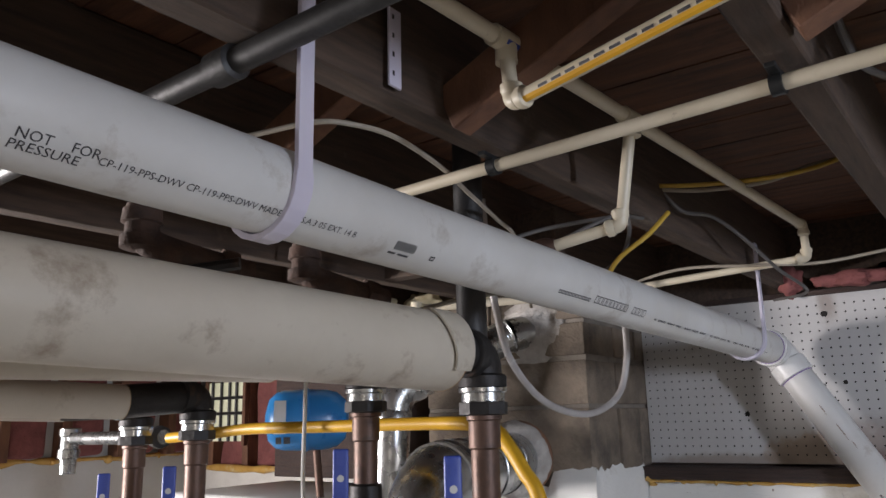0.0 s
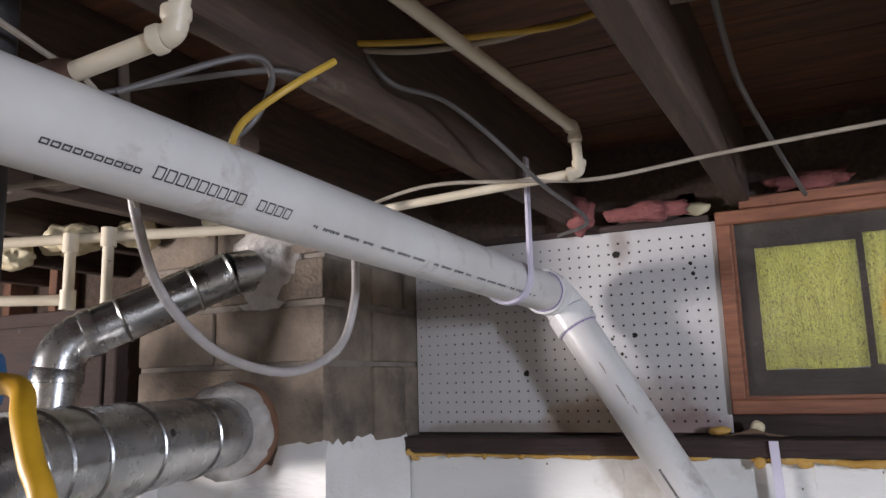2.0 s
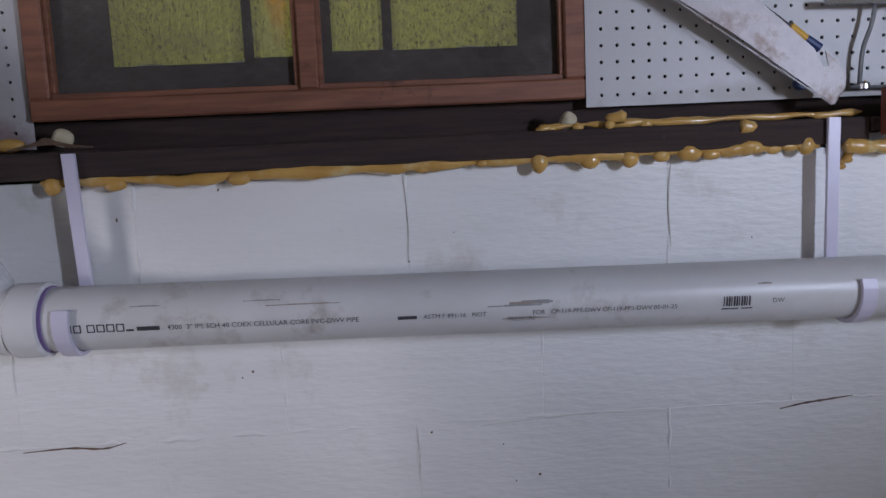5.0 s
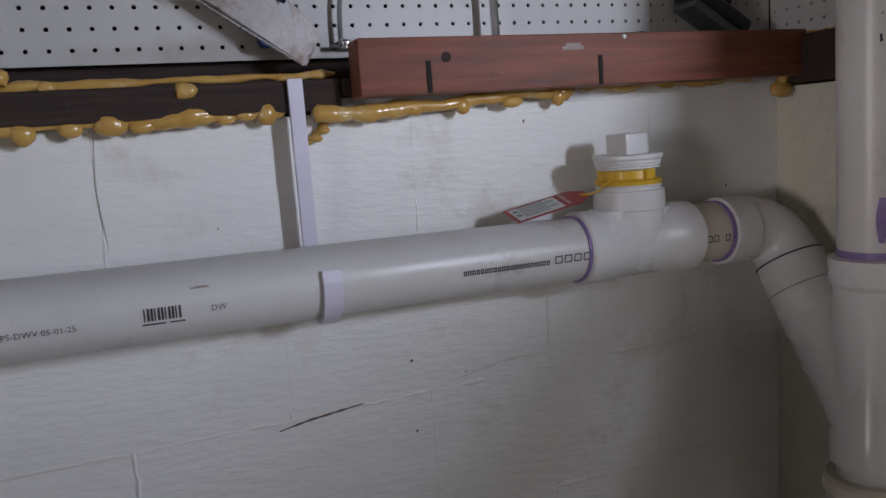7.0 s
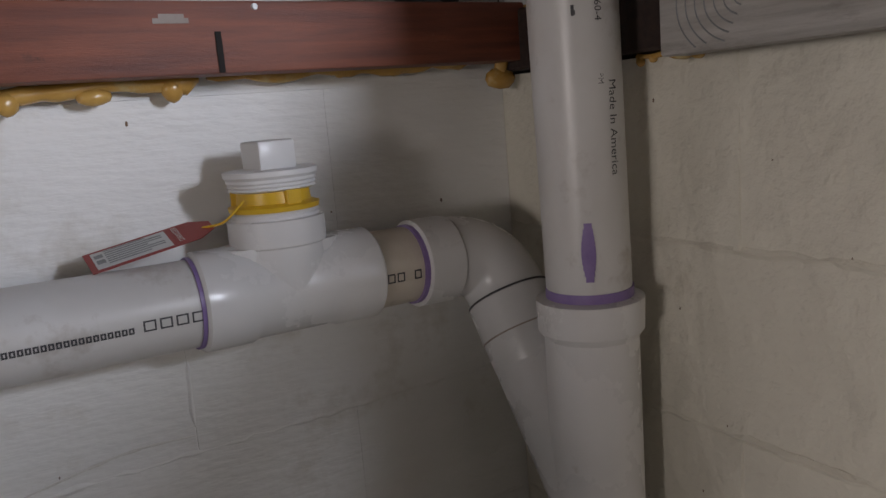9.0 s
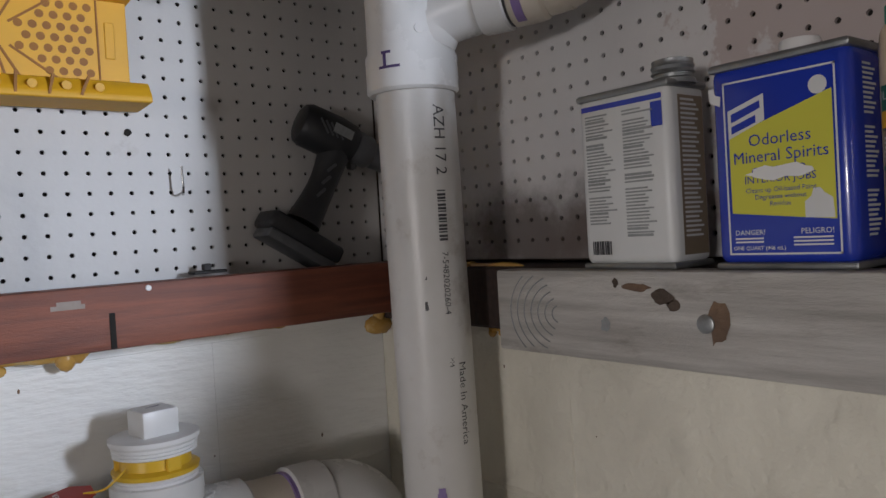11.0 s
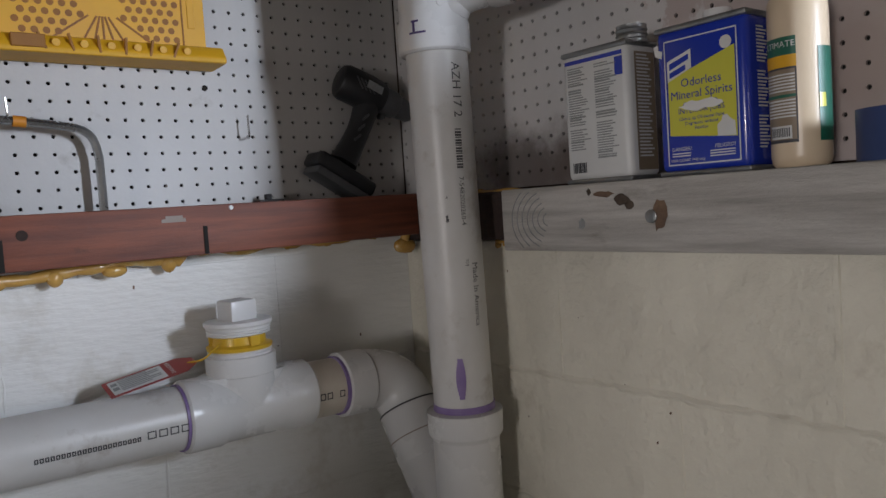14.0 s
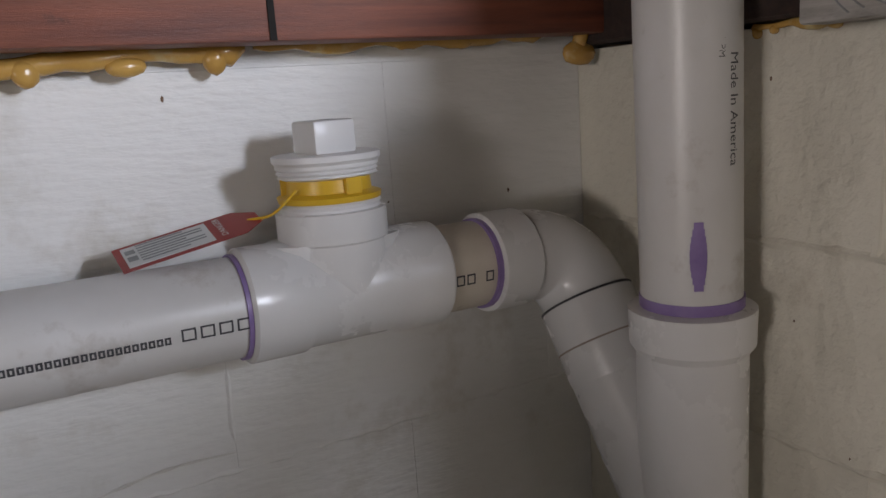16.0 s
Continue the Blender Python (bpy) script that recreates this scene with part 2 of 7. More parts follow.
TAPEB = mat("navy_tape", (0.025, 0.05, 0.16), (0.02, 0.04, 0.12), 0.45, scale=10, bump=0.03)
REDTAG = mat("red_tag", (0.30, 0.03, 0.025), (0.24, 0.025, 0.02), 0.4, scale=10, bump=0.0)
MAGENTA = mat("magenta_label", (0.28, 0.03, 0.13), (0.22, 0.025, 0.10), 0.4, scale=10, bump=0.0)
SAWM = mat("worn_saw_steel", (0.32, 0.30, 0.29), (0.17, 0.15, 0.145), 0.5, 0.75, scale=9, bump=0.1, stain=(0.13, 0.085, 0.06), sscale=14, cut=(0.5, 0.66))
HEMP = mat("tan_wood_handle", (0.40, 0.25, 0.12), (0.28, 0.16, 0.075), 0.5, scale=6, bump=0.1)
PIPEBLK = mat("painted_black_pipe", (0.035, 0.034, 0.035), (0.02, 0.02, 0.02), 0.5, 0.2, scale=10, bump=0.15)
PURPLEINK = mat("purple_marker", (0.06, 0.04, 0.13), (0.08, 0.05, 0.16), 0.5, scale=20, bump=0.0)


def spotted(m, spots):
    """Lays soft-edged, uneven patches of colour over a material. Rows: centre, radii, colour, strength, softness of the
    edge.
    """
    nt = m.node_tree
    n, l = nt.nodes, nt.links
    col = n["Principled BSDF"].inputs["Base Color"].links[0].from_socket
    users = [k.to_socket for k in l if k.from_socket == col]
    place = n.new("ShaderNodeNewGeometry").outputs["Position"]
    no = n.new("ShaderNodeTexNoise")
    no.inputs["Scale"].default_value, no.inputs["Detail"].default_value, no.inputs["Roughness"].default_value = 16, 8, 0.65
    l.new(place, no.inputs["Vector"])
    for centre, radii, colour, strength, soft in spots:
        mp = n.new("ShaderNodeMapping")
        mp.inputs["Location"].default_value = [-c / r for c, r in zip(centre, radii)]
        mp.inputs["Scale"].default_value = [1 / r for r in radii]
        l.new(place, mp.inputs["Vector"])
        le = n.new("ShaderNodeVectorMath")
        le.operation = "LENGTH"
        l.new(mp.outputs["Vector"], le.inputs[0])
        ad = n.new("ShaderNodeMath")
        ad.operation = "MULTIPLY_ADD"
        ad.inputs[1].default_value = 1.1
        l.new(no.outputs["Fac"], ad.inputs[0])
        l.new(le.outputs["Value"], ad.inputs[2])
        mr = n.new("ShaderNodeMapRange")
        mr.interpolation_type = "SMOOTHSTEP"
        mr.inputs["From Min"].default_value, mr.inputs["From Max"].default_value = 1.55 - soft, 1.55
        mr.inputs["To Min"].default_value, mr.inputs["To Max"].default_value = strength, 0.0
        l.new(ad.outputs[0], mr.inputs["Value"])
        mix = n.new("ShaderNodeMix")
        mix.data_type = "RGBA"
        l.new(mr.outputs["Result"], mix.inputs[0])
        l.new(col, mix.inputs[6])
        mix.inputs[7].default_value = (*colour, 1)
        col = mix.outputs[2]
    for u in users:
        l.new(col, u)
    return m


def pegboard_paint(name, c1, c2, spots):
    return spotted(mat(name, c1, c2, 0.45, scale=2.5, bump=0.08, fine=90, stain=(0.30, 0.27, 0.24), sscale=5, cut=(0.62, 0.76)), spots)


PEG = pegboard_paint("pegboard_paint", (0.54, 0.53, 0.515), (0.46, 0.45, 0.435), [((1.32, 2.93, 1.70), (0.30, 1, 0.03), (0.25, 0.21, 0.16), 0.5, 0.8)])
PEG_DAMP = pegboard_paint("damp_pegboard_paint", (0.55, 0.545, 0.54), (0.47, 0.46, 0.45), [
    ((-0.17, 2.93, 1.685), (0.15, 1, 0.075), (0.36, 0.25, 0.16), 0.7, 0.35), ((-0.02, 2.93, 1.71), (0.18, 1, 0.11), (0.26, 0.19, 0.155), 0.65, 0.8),
    ((0.05, 2.93, 1.67), (0.12, 1, 0.06), (0.20, 0.12, 0.11), 0.75, 0.6), ((-0.085, 2.93, 2.12), (0.035, 1, 0.09), (0.20, 0.15, 0.12), 0.6, 0.8),
    ((-0.40, 2.93, 1.665), (0.34, 1, 0.035), (0.27, 0.21, 0.165), 0.7, 0.6)])
# same white paint, lightened to stand for stronger light on this wall; peeled areas
PEG_SIDE_LIT = pegboard_paint("peeled_pegboard_paint_lit", (0.66, 0.65, 0.645), (0.57, 0.555, 0.545), [
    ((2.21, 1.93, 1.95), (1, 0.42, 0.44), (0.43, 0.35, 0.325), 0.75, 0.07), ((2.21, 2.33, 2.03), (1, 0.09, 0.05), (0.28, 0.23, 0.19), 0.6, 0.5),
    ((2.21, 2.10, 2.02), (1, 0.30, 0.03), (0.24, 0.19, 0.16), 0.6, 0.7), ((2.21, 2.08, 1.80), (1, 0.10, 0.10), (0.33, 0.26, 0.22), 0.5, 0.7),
    # darker towards the lower edge, behind the stack and the cans
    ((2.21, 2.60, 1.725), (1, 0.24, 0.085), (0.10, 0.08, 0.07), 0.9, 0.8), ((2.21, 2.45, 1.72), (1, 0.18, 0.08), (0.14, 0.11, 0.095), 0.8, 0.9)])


def pane_material():
    """Yellowed corrugated fibreglass: light comes through it from outside."""
    m = mat("yellow_fibreglass_pane", (0.62, 0.62, 0.16), (0.42, 0.42, 0.08), 0.5, scale=4, bump=0.2, stretch=(30, 30, 2), fine=30, stain=(0.06, 0.05, 0.02), sscale=300, cut=(0.52, 0.62), sstretch=(1, 1, 0.42))
    spotted(m, [((0.497, 3.094, 1.93), (0.030, 1, 0.12), (0.80, 0.34, 0.01), 0.75, 0.9), ((0.80, 3.094, 1.97), (0.06, 1, 0.07), (0.66, 0.46, 0.06), 0.5, 0.9), ((0.33, 3.094, 1.84), (0.10, 1, 0.03), (0.36, 0.34, 0.12), 0.5, 0.8)])
    nt = m.node_tree
    b, out = nt.nodes["Principled BSDF"], nt.nodes["Material Output"]
    tr = nt.nodes.new("ShaderNodeBsdfTranslucent")
    nt.links.new(b.inputs["Base Color"].links[0].from_socket, tr.inputs["Color"])
    mx = nt.nodes.new("ShaderNodeMixShader")
    mx.inputs[0].default_value = 0.75
    nt.links.new(b.outputs[0], mx.inputs[1])
    nt.links.new(tr.outputs[0], mx.inputs[2])
    nt.links.new(mx.outputs[0], out.inputs["Surface"])
    return m


def screen_material():
    """Dusty insect screen: half open weave."""
    m = mat("insect_screen", (0.185, 0.16, 0.14), (0.095, 0.08, 0.07), 0.85, scale=9, bump=0.0, stain=(0.27, 0.25, 0.24), sscale=9, cut=(0.60, 0.74))
    nt = m.node_tree
    b, out = nt.nodes["Principled BSDF"], nt.nodes["Material Output"]
    tr = nt.nodes.new("ShaderNodeBsdfTransparent")
    mx = nt.nodes.new("ShaderNodeMixShader")
    co, sep, w = nt.nodes.new("ShaderNodeTexCoord"), nt.nodes.new("ShaderNodeSeparateXYZ"), None
    nt.links.new(co.outputs["Object"], sep.inputs[0])
    facs = []
    for ax in ("X", "Z"):
        a = nt.nodes.new("ShaderNodeMath")
        a.operation = "MULTIPLY"
        a.inputs[1].default_value = 1 / 0.0016
        nt.links.new(sep.outputs[ax], a.inputs[0])
        f = nt.nodes.new("ShaderNodeMath")
        f.operation = "FRACT"
        nt.links.new(a.outputs[0], f.inputs[0])
        g = nt.nodes.new("ShaderNodeMath")
        g.operation = "GREATER_THAN"
        g.inputs[1].default_value = 0.24
        nt.links.new(f.outputs[0], g.inputs[0])
        facs.append(g)
    p = nt.nodes.new("ShaderNodeMath")
    p.operation = "MULTIPLY"
    nt.links.new(facs[0].outputs[0], p.inputs[0])
    nt.links.new(facs[1].outputs[0], p.inputs[1])
    nt.links.new(p.outputs[0], mx.inputs[0])
    nt.links.new(b.outputs[0], mx.inputs[1])
    nt.links.new(tr.outputs[0], mx.inputs[2])
    nt.links.new(mx.outputs[0], out.inputs["Surface"])
    return m


PANE = pane_material()
SCREEN = screen_material()

# ---- building helpers ----
BASE = {}


def thing(name, at, label, category, group="", kind=""):
    e = new(name)
    e.empty_display_size = 0.05
    e.location = at
    BASE[e] = Matrix.Translation(at)
    return tagged(e, label, category, group, kind)


def mesh_of(name, bm, material, smooth=None):
    me = bpy.data.meshes.new(name)
    bm.normal_update()
    bm.to_mesh(me)
    bm.free()
    me.materials.append(material)
    if smooth is not None:
        me.shade_smooth()
        me.set_sharp_from_angle(angle=radians(smooth))
    return me


def part(name, bm, material, parent=None, label="", smooth=35):
    ob = new(name, mesh_of(name, bm, material, smooth))
    if parent is not None:
        ob.parent = parent
        ob.matrix_parent_inverse = BASE.get(parent, Matrix.Identity(4)).inverted()
    return tagged(ob, label)


def lone(name, bm, material, label, category, group="", kind="", smooth=35):
    return tagged(part(name, bm, material, None, "", smooth), label, category, group, kind)


def box(x0, x1, y0, y1, z0, z1, bevel=0.0, m=None, bm=None, seg=1):
    bm = bm or bmesh.new()
    r = bmesh.ops.create_cube(bm, size=1)
    vs = r["verts"]
    bmesh.ops.scale(bm, vec=(x1 - x0, y1 - y0, z1 - z0), verts=vs)
    bmesh.ops.translate(bm, vec=((x0 + x1) / 2, (y0 + y1) / 2, (z0 + z1) / 2), verts=vs)
    if m is not None:
        bmesh.ops.transform(bm, matrix=m, verts=vs)
    if bevel:
        es = list({e for v in vs for e in v.link_edges})
        bmesh.ops.bevel(bm, geom=es, offset=bevel, segments=seg, affect="EDGES", profile=0.5)
    return bm


def frame_of(d):
    d = Vector(d).normalized()
    a = Vector((0, 0, 1)) if abs(d.z) < 0.9 else Vector((1, 0, 0))
    u = d.cross(a).normalized()
    return d, u, u.cross(d)


def rings(bm, loops, caps=True, close=False):
    rows = [[bm.verts.new(p) for p in lp] for lp in loops]
    k = len(rows[0])
    pairs = list(zip(rows, rows[1:])) + ([(rows[-1], rows[0])] if close else [])
    for a, b in pairs:
        for i in range(k):
            bm.faces.new((a[i], a[(i + 1) % k], b[(i + 1) % k], b[i]))
    if caps and not close:
        bm.faces.new(rows[0][::-1])
        bm.faces.new(rows[-1])
    bmesh.ops.recalc_face_normals(bm, faces=bm.faces)
    return bm


def turned(a, d, profile, seg=28, bm=None, caps=True):
    """A body of revolution: profile rows (distance along d from a, radius)."""
    bm = bm or bmesh.new()
    a = Vector(a)
    d, u, v = frame_of(d)
    return rings(bm, [[a + d * s + (u * math.cos(i * math.tau / seg) + v * math.sin(i * math.tau / seg)) * max(r, 1e-4) for i in range(seg)] for s, r in profile], caps)


def rod(a, b, r, seg=20, bm=None, r2=None):
    a, b = Vector(a), Vector(b)
    return turned(a, b - a, [(0, r), ((b - a).length, r2 or r)], seg, bm)


def curve_points(pts, steps=8):
    """A smooth line through the points."""
    p = [Vector(q) for q in pts]
    p = [p[0] * 2 - p[1]] + p + [p[-1] * 2 - p[-2]]
    out = []
    for i in range(1, len(p) - 2):
        for k in range(steps):
            t = k / steps
            a, b, c, d = p[i - 1], p[i], p[i + 1], p[i + 2]
            out.append(0.5 * (2 * b + (c - a) * t + (2 * a - 5 * b + 4 * c - d) * t * t + (3 * b - a - 3 * c + d) * t ** 3))
    return out + [p[-2]]


def hose(pts, r, seg=10, steps=8, bm=None, smooth=True, radii=None):
    """A round section drawn along a line."""
    bm = bm or bmesh.new()
    line = curve_points(pts, steps) if smooth else [Vector(q) for q in pts]
    t0 = (line[1] - line[0]).normalized()
    _, u, v = frame_of(t0)
    loops = []
    for i, q in enumerate(line):
        t = (line[min(i + 1, len(line) - 1)] - line[max(i - 1, 0)]).normalized()
        u = (u - t * u.dot(t)).normalized()
        v = t.cross(u)
        rr = r if radii is None else radii(i / (len(line) - 1))
        loops.append([q + (u * math.cos(k * math.tau / seg) + v * math.sin(k * math.tau / seg)) * rr for k in range(seg)])
    return rings(bm, loops)


def bend(p, d1, d2, r, reach, hub, hub_r, seg=28, steps=7, hub2=None):
    """A pipe elbow: corner at p, from direction d1 to d2, with a hub on both ends."""
    p, d1, d2 = Vector(p), Vector(d1).normalized(), Vector(d2).normalized()
    a, b = p - d1 * reach, p + d2 * reach
    line = []
    for k in range(steps + 1):
        t = k / steps
        line.append(a * (1 - t) ** 2 + p * 2 * t * (1 - t) + b * t * t)
    bm = hose(line, r, seg, bm=None, smooth=False)
    turned(a - d1 * hub, d1, [(0, hub_r - 0.003), (0.002, hub_r), (hub - 0.004, hub_r), (hub, r)], seg, bm)
    turned(b, d2, [(0, r), (0.004, hub_r), (hub - 0.002, hub_r), (hub, hub_r - 0.003)], seg, bm)
    return bm, a - d1 * hub, b + d2 * hub


def slab(pts, n, thick, bm=None):
    """A flat outline given thickness along n."""
    bm = bm or bmesh.new()
    n = Vector(n).normalized() * thick
    a = [bm.verts.new(Vector(p)) for p in pts]
    b = [bm.verts.new(Vector(p) + n) for p in pts]
    bm.faces.new(a[::-1])
    bm.faces.new(b)
    k = len(a)
    for i in range(k):
        bm.faces.new((a[i], a[(i + 1) % k], b[(i + 1) % k], b[i]))
    bmesh.ops.recalc_face_normals(bm, faces=bm.faces)
    return bm


def letters(text, size, align="LEFT"):
    cu = bpy.data.curves.new("letters", "FONT")
    cu.body, cu.size, cu.align_x, cu.resolution_u = text, size, align, 2
    ob = bpy.data.objects.new("letters", cu)
    scene.collection.objects.link(ob)
    dg = bpy.context.evaluated_depsgraph_get()
    me = ob.evaluated_get(dg).to_mesh()
    vs, fs = [tuple(v.co) for v in me.vertices], [tuple(p.vertices) for p in me.polygons]
    ob.evaluated_get(dg).to_mesh_clear()
    bpy.data.objects.remove(ob)
    return vs, fs


def bars(rects):
    vs, fs = [], []
    for x0, y0, x1, y1 in rects:
        k = max(1, int((y1 - y0) / 0.004))
        for j in range(k):
            a, b = y0 + (y1 - y0) * j / k, y0 + (y1 - y0) * (j + 1) / k
            i = len(vs)
            vs += [(x0, a, 0), (x1, a, 0), (x1, b, 0), (x0, b, 0)]
            fs.append((i, i + 1, i + 2, i + 3))
    return vs, fs


def on_plane(flat, o, u, v, lift=0.0006):
    o, u, v = Vector(o), Vector(u).normalized(), Vector(v).normalized()
    n = u.cross(v)
    bm = bmesh.new()
    ring = [bm.verts.new(o + u * p[0] + v * p[1] + n * lift) for p in flat[0]]
    for f in flat[1]:
        try:
            bm.faces.new([ring[i] for i in f])
        except ValueError:
            pass
    return bm


def on_tube(flat, o, along, front, r, lift=0.0005):
    """Lays flat letters round a tube: o on the axis, front the way to the reader."""
    o, d = Vector(o), Vector(along).normalized()
    f = Vector(front)
    f = (f - d * f.dot(d)).normalized()
    u = f.cross(d)
    bm = bmesh.new()
    ring = []
    for x, y, _ in flat[0]:
        a = y / r
        ring.append(bm.verts.new(o + d * x + (f * math.cos(a) + u * math.sin(a)) * (r + lift)))
    for q in flat[1]:
        try:
            bm.faces.new([ring[i] for i in q])
        except ValueError:
            pass
    return bm


# ---- large structure ----
YW, YP, XR, XP, TOP = 2.873, 2.932, 2.165, 2.212, 1.612
XL, YB, DECKZ, JZ = -2.95, -1.5, 2.375, 2.185

tagged(part("floor", box(XL - 0.3, XR + 0.3, YB - 0.3, 3.3, -0.12, 0.0), CONCRETE), "bare grey concrete basement floor", "floor", "", "structure")


def planks():
    """Subfloor boards laid across the joists, with narrow gaps."""
    bm, y, rng = bmesh.new(), YB - 0.1, random.Random(4)
    while y < 3.2:
        w = 0.135 + 0.004 * rng.random()
        box(XL - 0.2, XR + 0.5, y, y + w, DECKZ + 0.003 * rng.random(), DECKZ + 0.025, 0.0, None, bm)
        y += w + 0.004
    return bm


tagged(part("ceiling", planks(), DECK, smooth=None), "brown subfloor planks above dark joists", "ceiling", "", "structure")
tagged(part("ceiling_cover", box(XL - 0.3, XR + 0.5, YB - 0.3, 3.3, DECKZ + 0.03, DECKZ + 0.06), JOIST), "dark floor layer above the planks", "ceiling", "", "structure")


def joist(k):
    x0 = 0.126 + 0.4064 * k
    bm = bmesh.new()
    shift = 0.03
    pts = [(x0 + shift * (y - 1.2) + dx, y, z) for y in (YB, 2.965) for dx, z in ((0, JZ), (0.045, JZ), (0.045, DECKZ), (0, DECKZ))]
    vs = [bm.verts.new(p) for p in pts]
    for f in ((0, 1, 2, 3), (7, 6, 5, 4), (0, 4, 5, 1), (1, 5, 6, 2), (2, 6, 7, 3), (3, 7, 4, 0)):
        bm.faces.new([vs[i] for i in f])
    bmesh.ops.recalc_face_normals(bm, faces=bm.faces)
    bmesh.ops.bevel(bm, geom=[e for e in bm.edges], offset=0.003, segments=1, affect="EDGES")
    lone("joist", bm, JOIST, "dark aged wooden floor joist under the subfloor", "joist", "floor joists", "structure")


for k in range(-7, 6):
    joist(k)


def bridging(k, y, flip):
    """Diagonal brace between two joists."""
    x0 = 0.171 + 0.4064 * k + 0.03 * (y - 1.2)
    x1 = x0 + 0.3614
    a, b = Vector((x0, y, JZ + 0.015)), Vector((x1, y, DECKZ - 0.015))
    if flip:
        a, b = Vector((x0, y + 0.05, DECKZ - 0.015)), Vector((x1, y + 0.05, JZ + 0.015))
    d, u, v = frame_of(b - a)
    m = Matrix.Translation((a + b) / 2) @ Matrix((d, Vector((0, 1, 0)), d.cross(Vector((0, 1, 0))))).transposed().to_4x4()
    h = (b - a).length / 2
    lone("bridging_brace", box(-h, h, -0.019, 0.019, -0.032, 0.032, 0.002, m), BRACE, "reddish diagonal wooden brace between the joists", "brace", "joist braces", "structure")


for k in (-2, -1, 0):
    bridging(k, 1.22, False)


def blocks(name, material, wall, x0, x1, z_top, rows, y, t, m, joint, shift=0.0, h=0.2, w=0.4, gap=0.0001, dents=0.0003):
    """Courses of blocks in front of a wall's core. Laid along x, then turned by m."""
    meshes = {}
    for r in range(rows):
        z1 = z_top - r * h
        edges = [joint + (0.5 * w if r % 2 else 0.0) + i * w for i in range(-40, 40)]
        edges = [x0] + [e for e in edges if x0 + 0.03 < e < x1 - 0.03] + [x1]
        for a, b in zip(edges, edges[1:]):
            key = round(b - a, 4)
            if key not in meshes:
                bm = box(gap, b - a - gap, 0, t, -h + gap, -gap, 0.0005, None, None, 1)
                meshes[key] = mesh_of("block", bm, material, None)
            ob = new("block", meshes[key])
            ob.parent = wall
            rng = random.Random(round(a * 1000) + r * 77)
            ob.matrix_basis = m @ Matrix.Translation((a, y - dents * rng.random(), z1))


# painted block walls: a core with the mortar's face, blocks laid on it further down
tagged(part("wall_cap", box(1.38, XR, YW - 0.001, 2.956, TOP - 0.004, 1.632, 0.002), PAINT), "painted mortar cap on the wall", "wall", "", "structure")
wall_back = tagged(part("wall_back", box(XL, XR + 0.2, YW + 0.0007, YW + 0.2, 0, TOP - 0.002), MORTAR_P), "white painted concrete block basement wall", "wall", "", "structure")
bmr = box(XR + 0.0007, XR + 0.2, 1.80, YW + 0.15, 0, TOP - 0.002)
box(XR + 0.0007, XR + 0.2, YB, 1.80, 0, 1.62, 0, None, bmr)
wall_right = tagged(part("wall_right", bmr, MORTAR_P), "roughly painted cream concrete block wall", "wall", "", "structure")
bmu = box(XR + 0.10, XR + 0.25, 1.80, 3.1, TOP, DECKZ + 0.02)
# unseen recess round the side lamp, added so its edge shades the corner
box(XR + 0.002, XR + 0.45, YB, 0.20, 1.62, DECKZ + 0.02, 0, None, bmu)
box(XR + 0.002, XR + 0.45, 0.20, 1.80, 2.17, DECKZ + 0.02, 0, None, bmu)
box(XR + 0.25, XR + 0.45, 1.78, 1.98, 1.62, DECKZ + 0.02, 0, None, bmu)
box(XR + 0.45, XR + 0.50, 0.0, 2.0, 1.5, DECKZ + 0.02, 0, None, bmu)
box(XR + 0.2, XR + 0.46, 0.20, 1.80, 1.56, 1.62, 0, None, bmu)
tagged(part("wall_right_upper", bmu, JOIST), "dark wooden framing above the block wall and unseen recess round the side lamp", "wall", "", "structure")
# unseen rear wall, left open only to let the fill lamp through
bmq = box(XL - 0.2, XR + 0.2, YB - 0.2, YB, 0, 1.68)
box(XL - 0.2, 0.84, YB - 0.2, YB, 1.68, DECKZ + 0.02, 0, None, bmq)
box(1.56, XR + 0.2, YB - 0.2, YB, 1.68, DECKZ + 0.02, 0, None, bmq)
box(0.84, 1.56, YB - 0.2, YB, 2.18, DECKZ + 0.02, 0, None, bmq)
tagged(part("wall_rear", bmq, WALLW), "plain painted wall behind, with an added opening for the fill lamp", "wall", "", "structure")
bml = box(XL - 0.2, XL, YB, 3.0, 0, 1.34)
box(XL - 0.2, XL, 0.58, 3.0, 1.34, DECKZ + 0.02, 0, None, bml)
box(XL - 0.2, XL, YB, -0.17, 1.34, DECKZ + 0.02, 0, None, bml)
box(XL - 0.2, XL, -0.17, 0.58, 2.0, DECKZ + 0.02, 0, None, bml)
tagged(part("wall_left", bml, WALLW), "plain white painted side wall", "wall", "", "structure")

# timber above the back wall: sill, framing round the window, rim
bms = box(-0.66, 1.40, 2.843, 2.955, TOP + 0.004, 1.655, 0.003)
box(1.402, XR, 2.8435, 2.955, 1.633, 1.655, 0.003, None, bms)
tagged(part("sill_plate", bms, SILL), "dark weathered wooden sill plate on the wall", "sill plate", "", "structure")
bmr2 = box(XR - 0.026, XP + 0.03, 1.80, 2.84, TOP + 0.004, 1.690, 0.003)
tagged(part("sill_plate_side", bmr2, SILL), "dark wooden sill plate on the side wall", "sill plate", "", "structure")
tagged(part("window_rail", box(-0.66, XR, 2.957, 3.0, 1.600, 1.72, 0.002), SILL), "dark rail under the window", "rail", "", "structure")
bmf = box(XL, 0.10, 2.957, 3.06, 1.72, DECKZ + 0.02)
